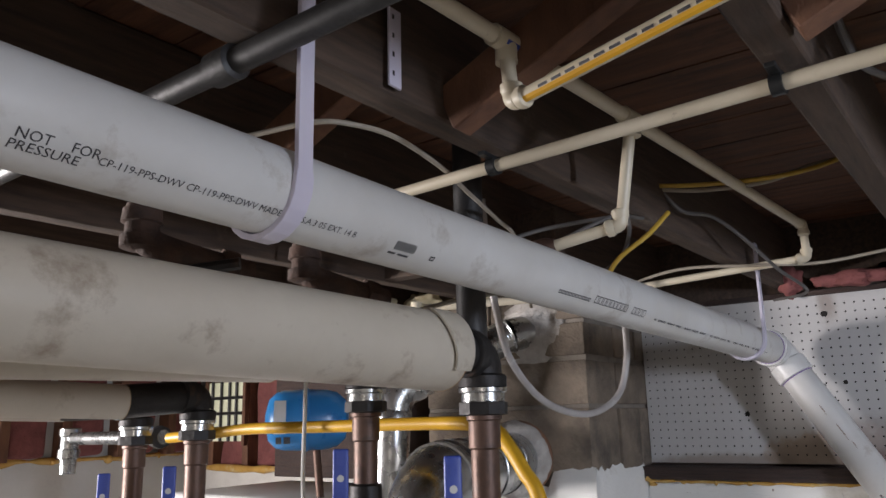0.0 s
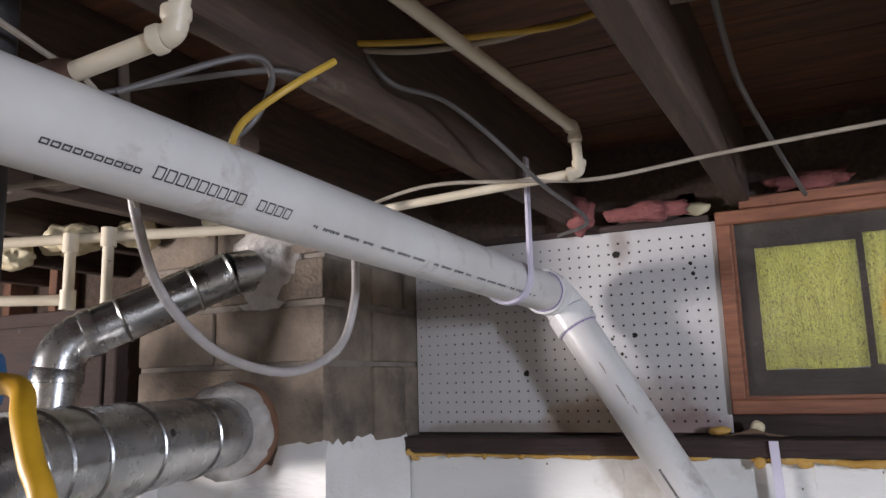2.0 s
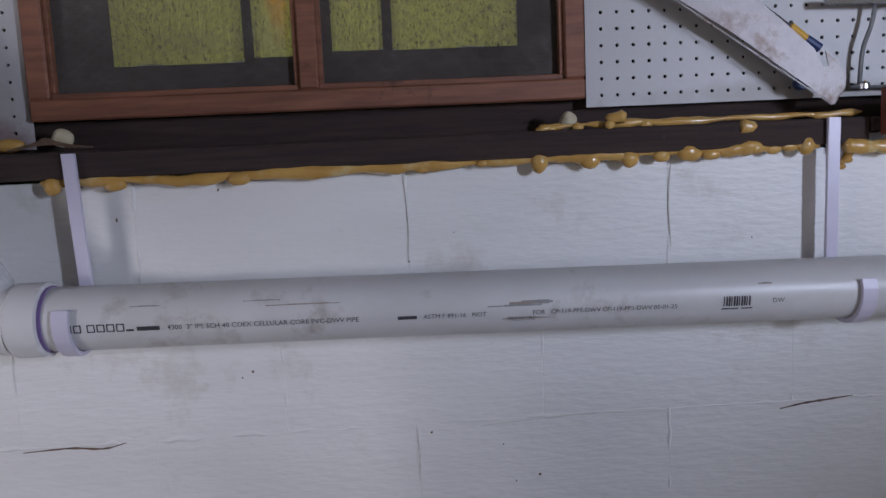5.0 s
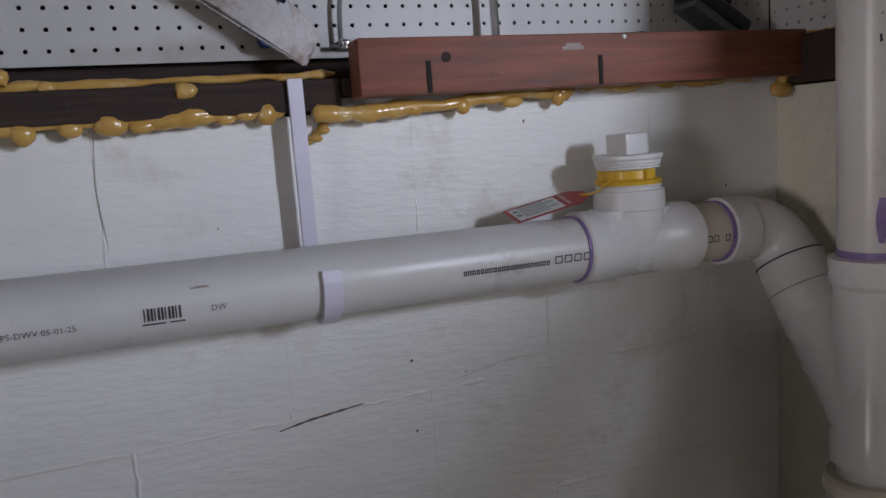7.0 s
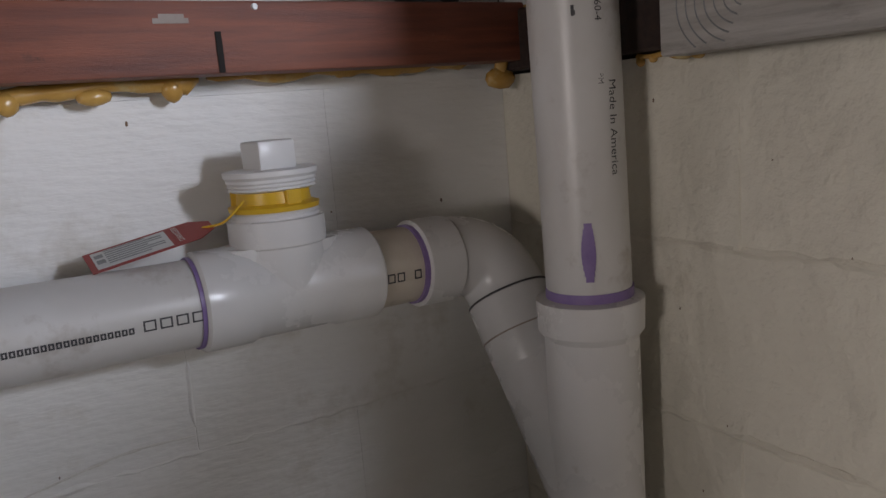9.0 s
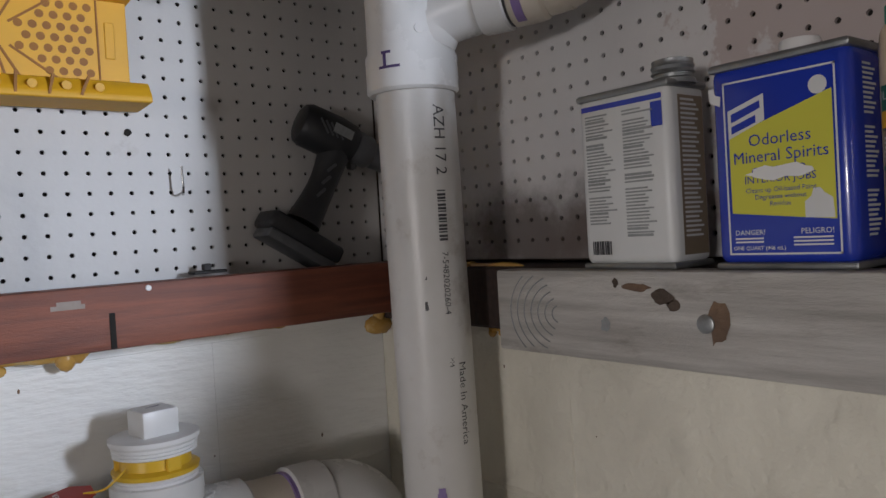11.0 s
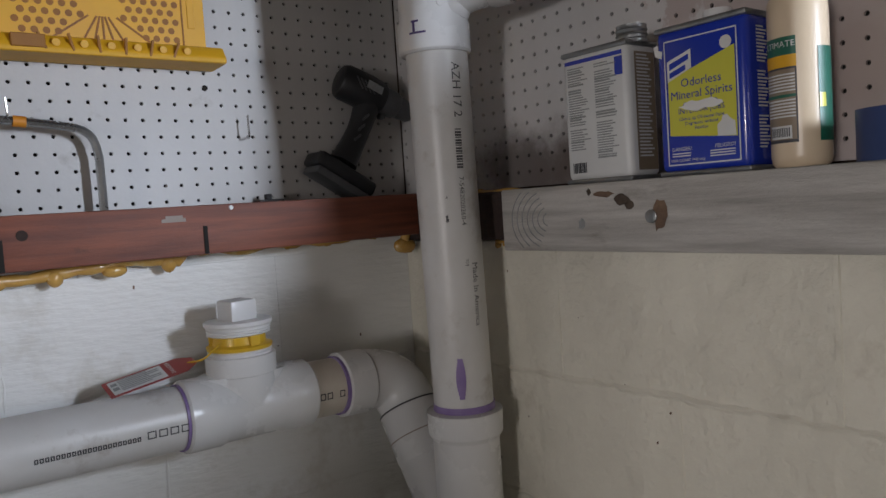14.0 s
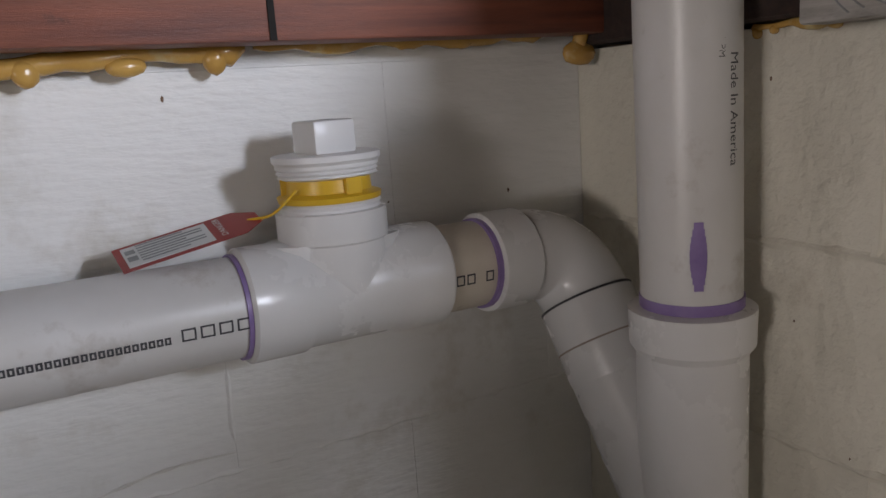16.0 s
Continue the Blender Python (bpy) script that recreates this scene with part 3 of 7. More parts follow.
box(1.03, XR + 0.3, 2.957, 3.06, 1.655, DECKZ + 0.02, 0, None, bmf)
box(0.10, 1.03, 2.957, 3.06, 2.19, DECKZ + 0.02, 0, None, bmf)
box(XL, 0.10, 2.957, 3.06, 1.60, 1.72, 0, None, bmf)
tagged(part("wall_back_upper", bmf, JOIST), "dark wooden rim above the block wall", "wall", "", "structure")
# the reveal of the window
bmv = box(0.06, 0.10, 2.957, 3.14, 1.66, 2.23)
box(1.03, 1.07, 2.957, 3.14, 1.66, 2.23, 0, None, bmv)
box(0.10, 1.03, 3.0, 3.14, 1.66, 1.735, 0, None, bmv)
box(0.10, 1.03, 3.062, 3.14, 2.165, 2.23, 0, None, bmv)
tagged(part("window_reveal", bmv, SILL), "dark reveal of the window", "window reveal", "", "structure")


def pegboard(name, o, u, wide, tall, ou, oz, skip, paint, label):
    """Board with real holes an inch apart. o: lower corner; u: along; holes on the grid (ou, oz)."""
    o, u = Vector(o), Vector(u)
    n = Vector((0, 0, 1)).cross(u)  # away from the room or to it, see below
    p, r, t = 0.0254, 0.0030, 0.0045
    vs, fs = [], []
    nu, nz = int((wide - ou) / p + 0.5), int((tall - oz) / p + 0.5)
    us = [0.0] + [ou + (i - 0.5) * p for i in range(1, nu)] + [wide]
    zs = [0.0] + [oz + (j - 0.5) * p for j in range(1, nz)] + [tall]
    inward = n

    def at(a, z, depth):
        return tuple(o + u * a + Vector((0, 0, z)) + inward * depth)

    for i in range(nu):
        for j in range(nz):
            a0, a1, z0, z1 = us[i], us[i + 1], zs[j], zs[j + 1]
            ca, cz = ou + i * p, oz + j * p
            base = len(vs)
            if skip(o + u * ca + Vector((0, 0, cz))):
                continue
            rect = [(a0, z0), ((a0 + a1) / 2, z0), (a1, z0), (a1, (z0 + z1) / 2), (a1, z1), ((a0 + a1) / 2, z1), (a0, z1), (a0, (z0 + z1) / 2)]
            circ = [(ca + r * math.cos(math.radians(225 + 45 * k)), cz + r * math.sin(math.radians(225 + 45 * k))) for k in range(8)]
            vs += [at(a, z, 0) for a, z in rect] + [at(a, z, 0) for a, z in circ] + [at(a, z, t) for a, z in circ]
            for k in range(8):
                q = (k + 1) % 8
                fs.append((base + k, base + q, base + 8 + q, base + 8 + k))
                fs.append((base + 8 + k, base + 8 + q, base + 16 + q, base + 16 + k))
    me = bpy.data.meshes.new(name)
    me.from_pydata(vs, [], fs)
    me.update()
    me.materials.append(paint)
    ob = new(name, me)
    return tagged(ob, label, "pegboard", "pegboards", "structure")


pegboard("pegboard", (-0.66, YP, 1.662), (1, 0, 0), 0.803, 0.487, 0.0125, 0.0258, lambda q: False, PEG_DAMP, "white painted pegboard with damp stains beside the window")
pegboard("pegboard", (0.992, YP, 1.690), (1, 0, 0), 1.218, 0.485, 0.0252, 0.0180, lambda q: False, PEG, "white painted pegboard hung with tools")
pegboard("pegboard", (XP, 2.930, 1.695), (0, -1, 0), 0.885, 0.48, 0.010, 0.0235, lambda q: q.y < 2.372 and q.z > 2.013, PEG_SIDE_LIT, "grey stained pegboard with a broken upper edge")
pegboard("pegboard", (XP - 0.002, 2.042, 1.695), (0, -1, 0), 0.24, 0.40, 0.012, 0.0235, lambda q: False, PEG_SIDE_LIT, "grey pegboard panel beyond a seam")
# thin black sheets paint in the shade that shows through the holes
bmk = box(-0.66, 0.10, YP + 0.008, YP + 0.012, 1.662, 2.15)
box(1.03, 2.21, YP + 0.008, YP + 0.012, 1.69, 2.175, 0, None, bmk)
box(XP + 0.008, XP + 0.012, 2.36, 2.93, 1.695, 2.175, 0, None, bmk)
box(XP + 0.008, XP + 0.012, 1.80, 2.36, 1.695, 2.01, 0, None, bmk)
tagged(part("pegboard_backing", bmk, VOID_SHADE), "near-black sheet painting in the shade behind the pegboards", "backing", "", "structure")


# window: wooden screen frame, screen, yellow panes
def window():
    w = thing("window_1", (0.566, 2.93, 1.703), "basement window with yellowed panes behind a red-brown screen frame", "window", "", "structure")
    x0, x1, z0, z1, b = 0.144, 0.988, 1.703, 2.168, 0.032

    def rail(a0, a1, c0, c1):
        bm = box(a0, a1, 2.918, 2.945, c0, c1, 0.003)
        # a stepped inner moulding
        return bm

    for nm, q in (("bottom_rail", (x0, x1, z0, z0 + b)), ("top_rail", (x0, x1, z1 - b, z1)), ("stile", (x0, x0 + b, z0 + b, z1 - b)),
                  ("stile", (x1 - b, x1, z0 + b, z1 - b)), ("mullion", (0.547, 0.577, z0 + b, z1 - b))):
        part(nm, rail(*q), FRAME_W, w)
    for a0, a1 in ((x0 + b, 0.547), (0.577, x1 - b)):
        bm = box(a0, a1, 2.925, 2.938, z0 + b, z0 + b + 0.008, 0.001)
        box(a0, a0 + 0.007, 2.925, 2.938, z0 + b + 0.008, z1 - b, 0.001, None, bm)
        box(a1 - 0.007, a1, 2.925, 2.938, z0 + b + 0.008, z1 - b, 0.001, None, bm)
        part("moulding", bm, FRAME_W, w)
        s = part("screen", slab([(a0, 2.939, z0 + b), (a1, 2.939, z0 + b), (a1, 2.939, z1 - b), (a0, 2.939, z1 - b)], (0, 1, 0), 0.0008), SCREEN, w, "dusty grey insect screen")
    # sash behind: dark boards with four yellow panes
    panes = ((0.214, 0.437, 1.799, 2.10), (0.452, 0.552, 1.806, 2.115), (0.587, 0.675, 1.812, 2.115), (0.692, 0.912, 1.810, 2.115))
    cuts = [0.10] + [v for p in panes for v in p[:2]] + [1.03]
    bm = bmesh.new()
    for a, c in zip(cuts[0::2], cuts[1::2]):
        box(a, c, 3.085, 3.115, 1.735, 2.165, 0, None, bm)
    for a, c, lo, hi in panes:
        box(a, c, 3.085, 3.115, 1.735, lo, 0, None, bm)
        box(a, c, 3.085, 3.115, hi, 2.165, 0, None, bm)
    part("sash", bm, SILL, w, "dark sash boards", smooth=None)
    for i, (a, c, lo, hi) in enumerate(panes):
        bm, k = bmesh.new(), 60
        rows = []
        for j in range(k + 1):
            x = a + (c - a) * j / k
            y = 3.094 + 0.0012 * math.sin(x / 0.0052 * math.pi)
            rows.append([bm.verts.new((x, y, lo - 0.004 * math.sin(x * 40 + i))), bm.verts.new((x, y, hi))])
        for p, q in zip(rows, rows[1:]):
            bm.faces.new((p[0], q[0], q[1], p[1]))
        pn = part("pane", bm, PANE, w, "yellowed ribbed fibreglass pane", smooth=60)


window()
tagged(part("outside_well", box(-0.2, 1.3, 3.62, 3.66, 1.3, 2.8), WALLW), "pale wall of the window well outside", "backdrop", "", "structure")

# chimney of bare blocks, painted white below
chimney = thing("chimney", (-0.95, 2.7, 0), "bare grey block chimney painted white at the bottom", "chimney", "", "structure")
part("core", box(-1.24, -0.670, 2.505, 2.95, 0, DECKZ), MORTAR, chimney, "grey mortar between the blocks")
rngc = random.Random(8)
for r, (z0, z1) in enumerate(((1.655, 1.836), (1.848, 1.975), (1.990, 2.085), (2.097, 2.26), (2.272, DECKZ))):
    cuts = [-1.245, -0.99, -0.663] if r % 2 else [-1.245, -0.663]
    for a, b in zip(cuts, cuts[1:]):
        part("block", box(a + 0.004, b - 0.004, 2.497 - 0.004 * rngc.random(), 2.70, z0, z1, 0.006, None, None, 2), BLOCK, chimney)
    for a, b in (((2.703, 2.95),) if r % 2 else ((2.703, 2.86), (2.868, 2.95))):
        part("block", box(-0.90, -0.663 + 0.004 * rngc.random(), a, b, z0, z1, 0.006, None, None, 2), BLOCK, chimney)


def ragged_coat():
    """Coat of white paint with an uneven upper edge, on the front and the side of the chimney."""
    bm = bmesh.new()
    xs = [-1.25 + 0.02 * i for i in range(31)]
    line = [(x, 2.488) for x in xs[:-1]] + [(-0.655, 2.488)] + [(-0.655, 2.488 + 0.02 * i) for i in range(1, 20)]
    rng = random.Random(3)
    low, mid, top = [], [], []
    for i, (x, y) in enumerate(line):
        front = i < 31
        z = (1.60 + 0.03 * rng.random() if x < -0.80 and front else 1.655 + 0.022 * rng.random())
        low.append(bm.verts.new((x, y, 0.0)))
        mid.append(bm.verts.new((x + (0 if front else 0.002 * rng.random()), y - (0.003 * rng.random() if front else 0), z - 0.03)))
        nx, ny = (0, 0.010) if front else (-0.009, 0)
        top.append(bm.verts.new((x + nx, y + ny, z)))
    for rows in ((low, mid), (mid, top)):
        for i in range(len(line) - 1):
            bm.faces.new((rows[0][i], rows[0][i + 1], rows[1][i + 1], rows[1][i]))
    bmesh.ops.recalc_face_normals(bm, faces=bm.faces)
    return bm


part("paint_coat", ragged_coat(), PAINT, chimney, "thick white paint with a ragged edge", smooth=50)

# ---- drain pipes ----
R3, H3 = 0.0445, 0.0515


def ring_of(c, d, r, w, name, material, parent, label=""):
    c = Vector(c)
    d = Vector(d).normalized()
    part(name, turned(c - d * w / 2, d, [(0, r - 0.001), (0, r), (w, r), (w, r - 0.001)], 32), material, parent, label)


A0, ELB1 = Vector((-0.331, -1.45, 2.099)), Vector((-0.214, 2.808, 1.987))
da = (ELB1 - A0).normalized()
A1 = ELB1 - da * 0.06
ELB2 = Vector((0.126, 2.79, 1.427))
dd = (ELB2 - ELB1).normalized()
B1 = Vector((1.70, 2.79, 1.403))
db = (B1 - ELB2).normalized()
B0 = ELB2 + db * 0.034

drain = thing("drain_pipe", (-0.28, 1.0, 2.0), "white plastic drain pipe hung under the ceiling and along the wall", "pipe")
part("upper_run", rod(A0, A1, R3, 40), PVC, drain)
e1, a_in, a_out = bend(ELB1, da, dd, R3 + 0.003, 0.044, 0.048, H3, 36)
part("upper_elbow", e1, FITTING, drain, "glossy white elbow")
e2, b_in, b_out = bend(ELB2, dd, db, R3 + 0.003, 0.032, 0.045, H3, 36)
part("slanting_run", rod(a_out - dd * 0.02, b_in + dd * 0.02, R3, 40), PVC, drain)
part("lower_elbow", e2, FITTING, drain, "glossy white elbow")
part("lower_run", rod(b_out - db * 0.02, B1 + db * 0.03, R3, 40), PVC, drain)
ring_of(a_in - da * 0.001, da, R3 + 0.002, 0.005, "primer_ring", PRIMER, drain, "purple primer ring")
ring_of(a_out + dd * 0.001, dd, R3 + 0.0015, 0.004, "primer_ring", PRIMER, drain, "purple primer ring")
ring_of(b_in - dd * 0.001, dd, R3 + 0.0015, 0.003, "primer_ring", PRIMER, drain, "purple primer ring")
ring_of(b_out + db * 0.002, db, R3 + 0.002, 0.006, "primer_ring", PRIMER, drain, "purple primer ring")

# cleanout tee, bend and stack in the corner
T0, T1 = Vector((1.700, 2.79, 1.4030)), Vector((1.895, 2.79, 1.4000))
dt = (T1 - T0).normalized()
tee = bmesh.new()
turned(T0, dt, [(0, H3 - 0.003), (0.003, H3), (0.050, H3), (0.056, R3 + 0.004), (0.140, R3 + 0.004), (0.146, H3), (0.192, H3), (0.195, H3 - 0.003)], 40, tee)
TC = T0 + dt * 0.095
turned(TC, (0, 0, 1), [(0, R3 + 0.004), (0.044, R3 + 0.004), (0.048, H3 - 0.003), (0.050, H3 - 0.001), (0.076, H3 - 0.001), (0.077, H3 - 0.006)], 40, tee)
for s in (-1, 1):
    turned(TC + dt * (s * 0.030), Vector((s * 0.0, 0, 1)), [(0.02, 0.030), (0.05, 0.034)], 24, tee)
part("cleanout_tee", tee, FITTING, drain, "glossy white tee")
ring_of(T0 - dt * 0.001, dt, R3 + 0.0025, 0.006, "primer_ring", PRIMER, drain, "purple primer ring")
part("short_nipple", rod(T1 - dt * 0.02, T1 + dt * 0.08, R3, 40), PVC_OLD, drain, "short yellowed pipe piece")
CB = Vector((2.062, 2.788, 1.3975))
SX, SY = 2.068, 2.613
dw = (Vector((SX, SY, 1.125)) - CB).normalized()
e3, c_in, c_out = bend(CB, dt, dw, R3 + 0.004, 0.062, 0.050, H3, 40, 12)
part("corner_bend", e3, FITTING, drain, "glossy white bend")
ring_of(c_in - dt * 0.001, dt, R3 + 0.0025, 0.008, "primer_ring", PRIMER, drain, "purple primer ring")
ring_of(c_out - dw * 0.048, dw, H3 + 0.0004, 0.0022, "ink_seam", INK, drain)
ring_of(c_out - dw * 0.001, dw, H3 + 0.0004, 0.0018, "seam_line", STAINM, drain)
wye = rod(c_out - dw * 0.03, Vector((SX, SY, 1.125)), R3 + 0.006, 40)
turned(c_out, dw, [(0, H3), (0.030, H3), (0.036, R3 + 0.006)], 40, wye)
turned((SX, SY, 1.368), (0, 0, -1), [(0, H3 - 0.003), (0.002, H3 + 0.006), (0.036, H3 + 0.005), (0.044, R3 + 0.006), (0.250, R3 + 0.006), (0.258, H3 + 0.003), (0.300, H3 + 0.003), (0.302, R3)], 40, wye)
part("wye", wye, FITTING, drain, "white wye fitting")
part("standpipe", rod((SX, SY, 0.02), (SX, SY, 1.10), R3, 40), PVC, drain)
part("floor_hub", turned((SX, SY, 1.048), (0, 0, -1), [(0, R3 + 0.002), (0, 0.058), (0.006, 0.063), (0.022, 0.063), (0.026, 0.058), (0.070, 0.058), (0.08, R3)], 40), PVC_OLD, drain, "yellowed flanged hub")

stack = thing("soil_stack", (SX, SY, 1.37), "white plastic vertical soil stack in the corner", "pipe")
part("stack_pipe", rod((SX, SY, 1.34), (SX - 0.012, SY - 0.003, 1.92), R3 + 0.0008, 40), PVC, stack)
ring_of((SX, SY, 1.373), (0, 0, 1), R3 + 0.0022, 0.010, "primer_ring", PRIMER, stack, "purple primer ring")
UX, UY = SX - 0.014, SY - 0.003
san = turned((UX, UY, 1.893), (0, 0, 1), [(0, H3 - 0.002), (0.003, H3 + 0.001), (0.042, H3 + 0.001), (0.048, R3 + 0.005), (0.125, R3 + 0.005), (0.131, H3 + 0.001), (0.170, H3 + 0.001), (0.173, H3 - 0.003)], 40)
P0 = Vector((UX + 0.01, UY - 0.02, 1.955))
P1 = Vector((2.104, 2.538, 1.988))
hose([P0, Vector((2.072, 2.578, 1.976)), P1], 0.034, 28, 8, san)
d1 = Vector((0.045, -0.088, 0.003)).normalized()
turned(P1 - d1 * 0.004, d1, [(0, 0.033), (0.004, 0.038), (0.034, 0.038), (0.036, 0.034)], 36, san)
part("sanitary_tee", san, FITTING, stack, "white sanitary tee with raised marks")
for z_ in (1.957, 2.008):
    mk = Vector((-0.45, -1, 0)).normalized()
    part("raised_mark", turned(Vector((UX, UY, z_)) + mk * (R3 + 0.0045), mk, [(0, 0.0058), (0.0012, 0.0055), (0.0014, 0.004)], 16), FITTING, stack)
tagged(part("raised_letters", on_tube(bars([(0.0, 0.0045 * k_, 0.010 + 0.004 * (k_ % 2), 0.0045 * k_ + 0.0022) for k_ in range(-2, 3)]), (UX, UY, 1.976), (0, 0, 1), (-0.42, -1, 0), R3 + 0.0052), FITTING, stack), kind="stuff")
part("collar_pipe", rod((UX, UY, 2.05), (UX - 0.002, UY, 2.11), R3, 40), PVC_OLD, stack, "yellowed pipe piece")
cpl = turned((UX - 0.002, UY, 2.095), (0, 0, 1), [(0, 0.052), (0.004, 0.054), (0.034, 0.054), (0.036, 0.056), (0.085, 0.056), (0.088, 0.054), (0.115, 0.054), (0.118, 0.052)], 40)
coup = part("rubber_coupling", cpl, RUBBER, stack, "black rubber coupling")
for z in (2.110, 2.196):
    part("hose_clamp", turned((UX - 0.002, UY, z - 0.006), (0, 0, 1), [(0, 0.0555), (0, 0.0572), (0.013, 0.0572), (0.013, 0.0555)], 40), CHROME, coup, "steel band clamp")
    c = Vector((UX - 0.046, UY - 0.040, z))
    part("clamp_screw", rod(c + Vector((-0.012, 0.008, -0.001)), c + Vector((0.016, -0.012, 0.001)), 0.007, 12), CHROME, coup)
part("iron_stub", rod((UX - 0.002, UY, 2.2), (UX - 0.002, UY, DECKZ + 0.02), 0.048, 32), IRON, stack, "dark iron pipe above the coupling")

# branch waste: two bends and a shielded coupling, up into the joists
branch = thing("branch_waste", (2.12, 2.52, 1.99), "yellowed plastic waste branch with purple primer marks", "pipe")
Q0 = P1 + d1 * 0.028
Q1 = Vector((2.146, 2.446, 1.991))
Q2 = Vector((2.152, 2.352, 2.052))
part("branch_pipe", rod(Q0, Q1, 0.0302, 30), PVC_OLD, branch)
part("hub", turned(Q0 + d1 * 0.006, d1, [(0, 0.033), (0.002, 0.0355), (0.030, 0.0355), (0.034, 0.031)], 32), PVC_OLD, branch)
ring_of(Q0 + d1 * 0.004, d1, 0.0345, 0.004, "ink_ring", INK, branch)
d2 = (Q2 - Q1).normalized()
b1, i1, o1 = bend(Q1, d1, d2, 0.032, 0.026, 0.024, 0.0355, 30)
part("first_bend", b1, PVC_OLD, branch, "yellowed bend smeared with purple primer")
ring_of(i1 - d1 * 0.004, d1, 0.0345, 0.010, "primer_ring", PRIMER, branch, "purple primer ring")
d3 = Vector((0.012, -0.20, 0.010)).normalized()
b2, i2, o2 = bend(Q2, d2, d3, 0.032, 0.026, 0.024, 0.0355, 30)
part("second_bend", b2, PVC_OLD, branch, "dirty yellowed bend")
part("middle_pipe", rod(o1 - d2 * 0.01, i2 + d2 * 0.01, 0.0315, 30), PVC_OLD, branch)
part("primer_smear", on_tube(bars([(0.0, -0.006, 0.030, 0.004), (0.018, 0.004, 0.040, 0.012)]), o1 - d2 * 0.03, d2, (-1, -0.5, 0.1), 0.0358), PRIMER, branch, "smear of purple primer")
ring_of(i2 - d2 * 0.003, d2, 0.0350, 0.008, "primer_ring", PRIMER, branch, "purple primer ring")
sh = part("shielded_coupling", turned(o2 - d3 * 0.006, d3, [(0, 0.031), (0, 0.0345), (0.004, 0.0362), (0.058, 0.0362), (0.062, 0.0345), (0.062, 0.030)], 36), CHROME, branch, "steel shielded coupling")
part("coupling_sleeve", turned(o2 - d3 * 0.011, d3, [(0, 0.030), (0, 0.0340), (0.072, 0.0340), (0.072, 0.030)], 36), RUBBER, branch, "black rubber sleeve")
for s in (0.008, 0.048):
    c = o2 + d3 * s + Vector((-0.004, 0, 0.039))
    part("clamp_bolt", turned(c, (-0.2, 0, 1), [(0, 0.006), (0.006, 0.006), (0.007, 0.0075), (0.012, 0.0075), (0.012, 0.002)], 6), CHROME, sh)
fv = Vector((-0.85, -0.3, 0.05))
part("paper_label", on_tube(bars([(0.018, -0.022, 0.036, 0.022)]), o2, d3, fv, 0.0364), LABELW, sh, "white paper label")
part("magenta_stripe", on_tube(bars([(0.036, -0.022, 0.043, 0.022)]), o2, d3, fv, 0.0364), MAGENTA, sh)
vs, fs = letters("P3001-150", 0.0075)
part("lettering", on_tube(([(0.0255 + y * -1.0, x - 0.020, 0) for x, y, z in vs], fs), o2, d3, fv, 0.0367), INK, sh)
part("old_pipe", hose([o2 + d3 * 0.055, o2 + d3 * 0.10, o2 + d3 * 0.130 + Vector((0, 0, 0.015)), o2 + d3 * 0.145 + Vector((0.0, 0, 0.07)), o2 + d3 * 0.145 + Vector((0, 0, 0.3))], 0.0255, 24, 6), IRON, branch, "old dark iron pipe")

# writing on the pipes
def tube_text(parent, text, size, o, along, front, r, name="lettering"):
    part(name, on_tube(letters(text, size), o, along, front, r), INK, parent)


def tube_bars(parent, rects, o, along, front, r, name="print", material=INK):
    tagged(part(name, on_tube(bars(rects), o, along, front, r), material, parent), kind="stuff")

# print on the drain
def hollow(x0, y0, x1, y1, w=0.0016):
    """Outline of a plain block, standing for a letter of a brand."""
    return [(x0, y0, x1, y0 + w), (x0, y1 - w, x1, y1), (x0, y0 + w, x0 + w, y1 - w), (x1 - w, y0 + w, x1, y1 - w)]


def word(x, n, w, h, step):
    return [q for i in range(n) for q in hollow(x + i * step, 0, x + i * step + w, h)]


def along_a(y):
    return A0 + da * ((y - A0.y) / da.y)


fr_a = Vector((0.85, 0.0, -0.85))
tube_text(drain, "NOT", 0.012, along_a(0.690), da, fr_a, R3)
tube_text(drain, "FOR", 0.012, along_a(0.730), da, fr_a, R3)
tube_text(drain, "PRESSURE", 0.012, along_a(0.688), da, (0.85, 0, -1.35), R3)
tube_text(drain, "CP-119-PPS-DWV CP-119-PPS-DWV MADE IN U.S.A.", 0.0098, along_a(0.752), da, (0.85, 0, -1.0), R3)
tube_text(drain, "3 05 EXT. 14 B", 0.0098, along_a(0.972), da, (0.85, 0, -1.0), R3)
tube_bars(drain, [(i * 0.0035, 0, i * 0.0035 + 0.0022, 0.011) for i in range(10)], along_a(1.094), da, (0.85, 0, -1.0), R3, "barcode")
tube_bars(drain, [(0.0, -0.005, 0.012, -0.002), (0.016, -0.005, 0.034, -0.002)], along_a(1.090), da, (0.85, 0, -1.1), R3)
tube_bars(drain, hollow(0.0, 0.0, 0.008, 0.006), along_a(1.158), da, (0.85, 0, -1.1), R3)
tube_bars(drain, word(0.0, 10, 0.0085, 0.006, 0.0103), along_a(1.460), da, (0.85, 0, -0.80), R3, "brand_print")
tube_bars(drain, word(0.0, 9, 0.0115, 0.0135, 0.0138), along_a(1.575), da, (0.85, 0, -0.80), R3, "brand_print")
tube_bars(drain, word(0.0, 4, 0.0115, 0.0135, 0.0145), along_a(1.718), da, (0.85, 0, -0.80), R3, "brand_print")
tube_bars(drain, [(i * 0.0050, 0.0012 * (i % 3 == 1), 0.0032 + i * 0.0050, 0.0044) for i in range(156) if i % 9 not in (6, 7) and i % 31 > 3], along_a(1.80), da, (0.85, 0, -0.80), R3)
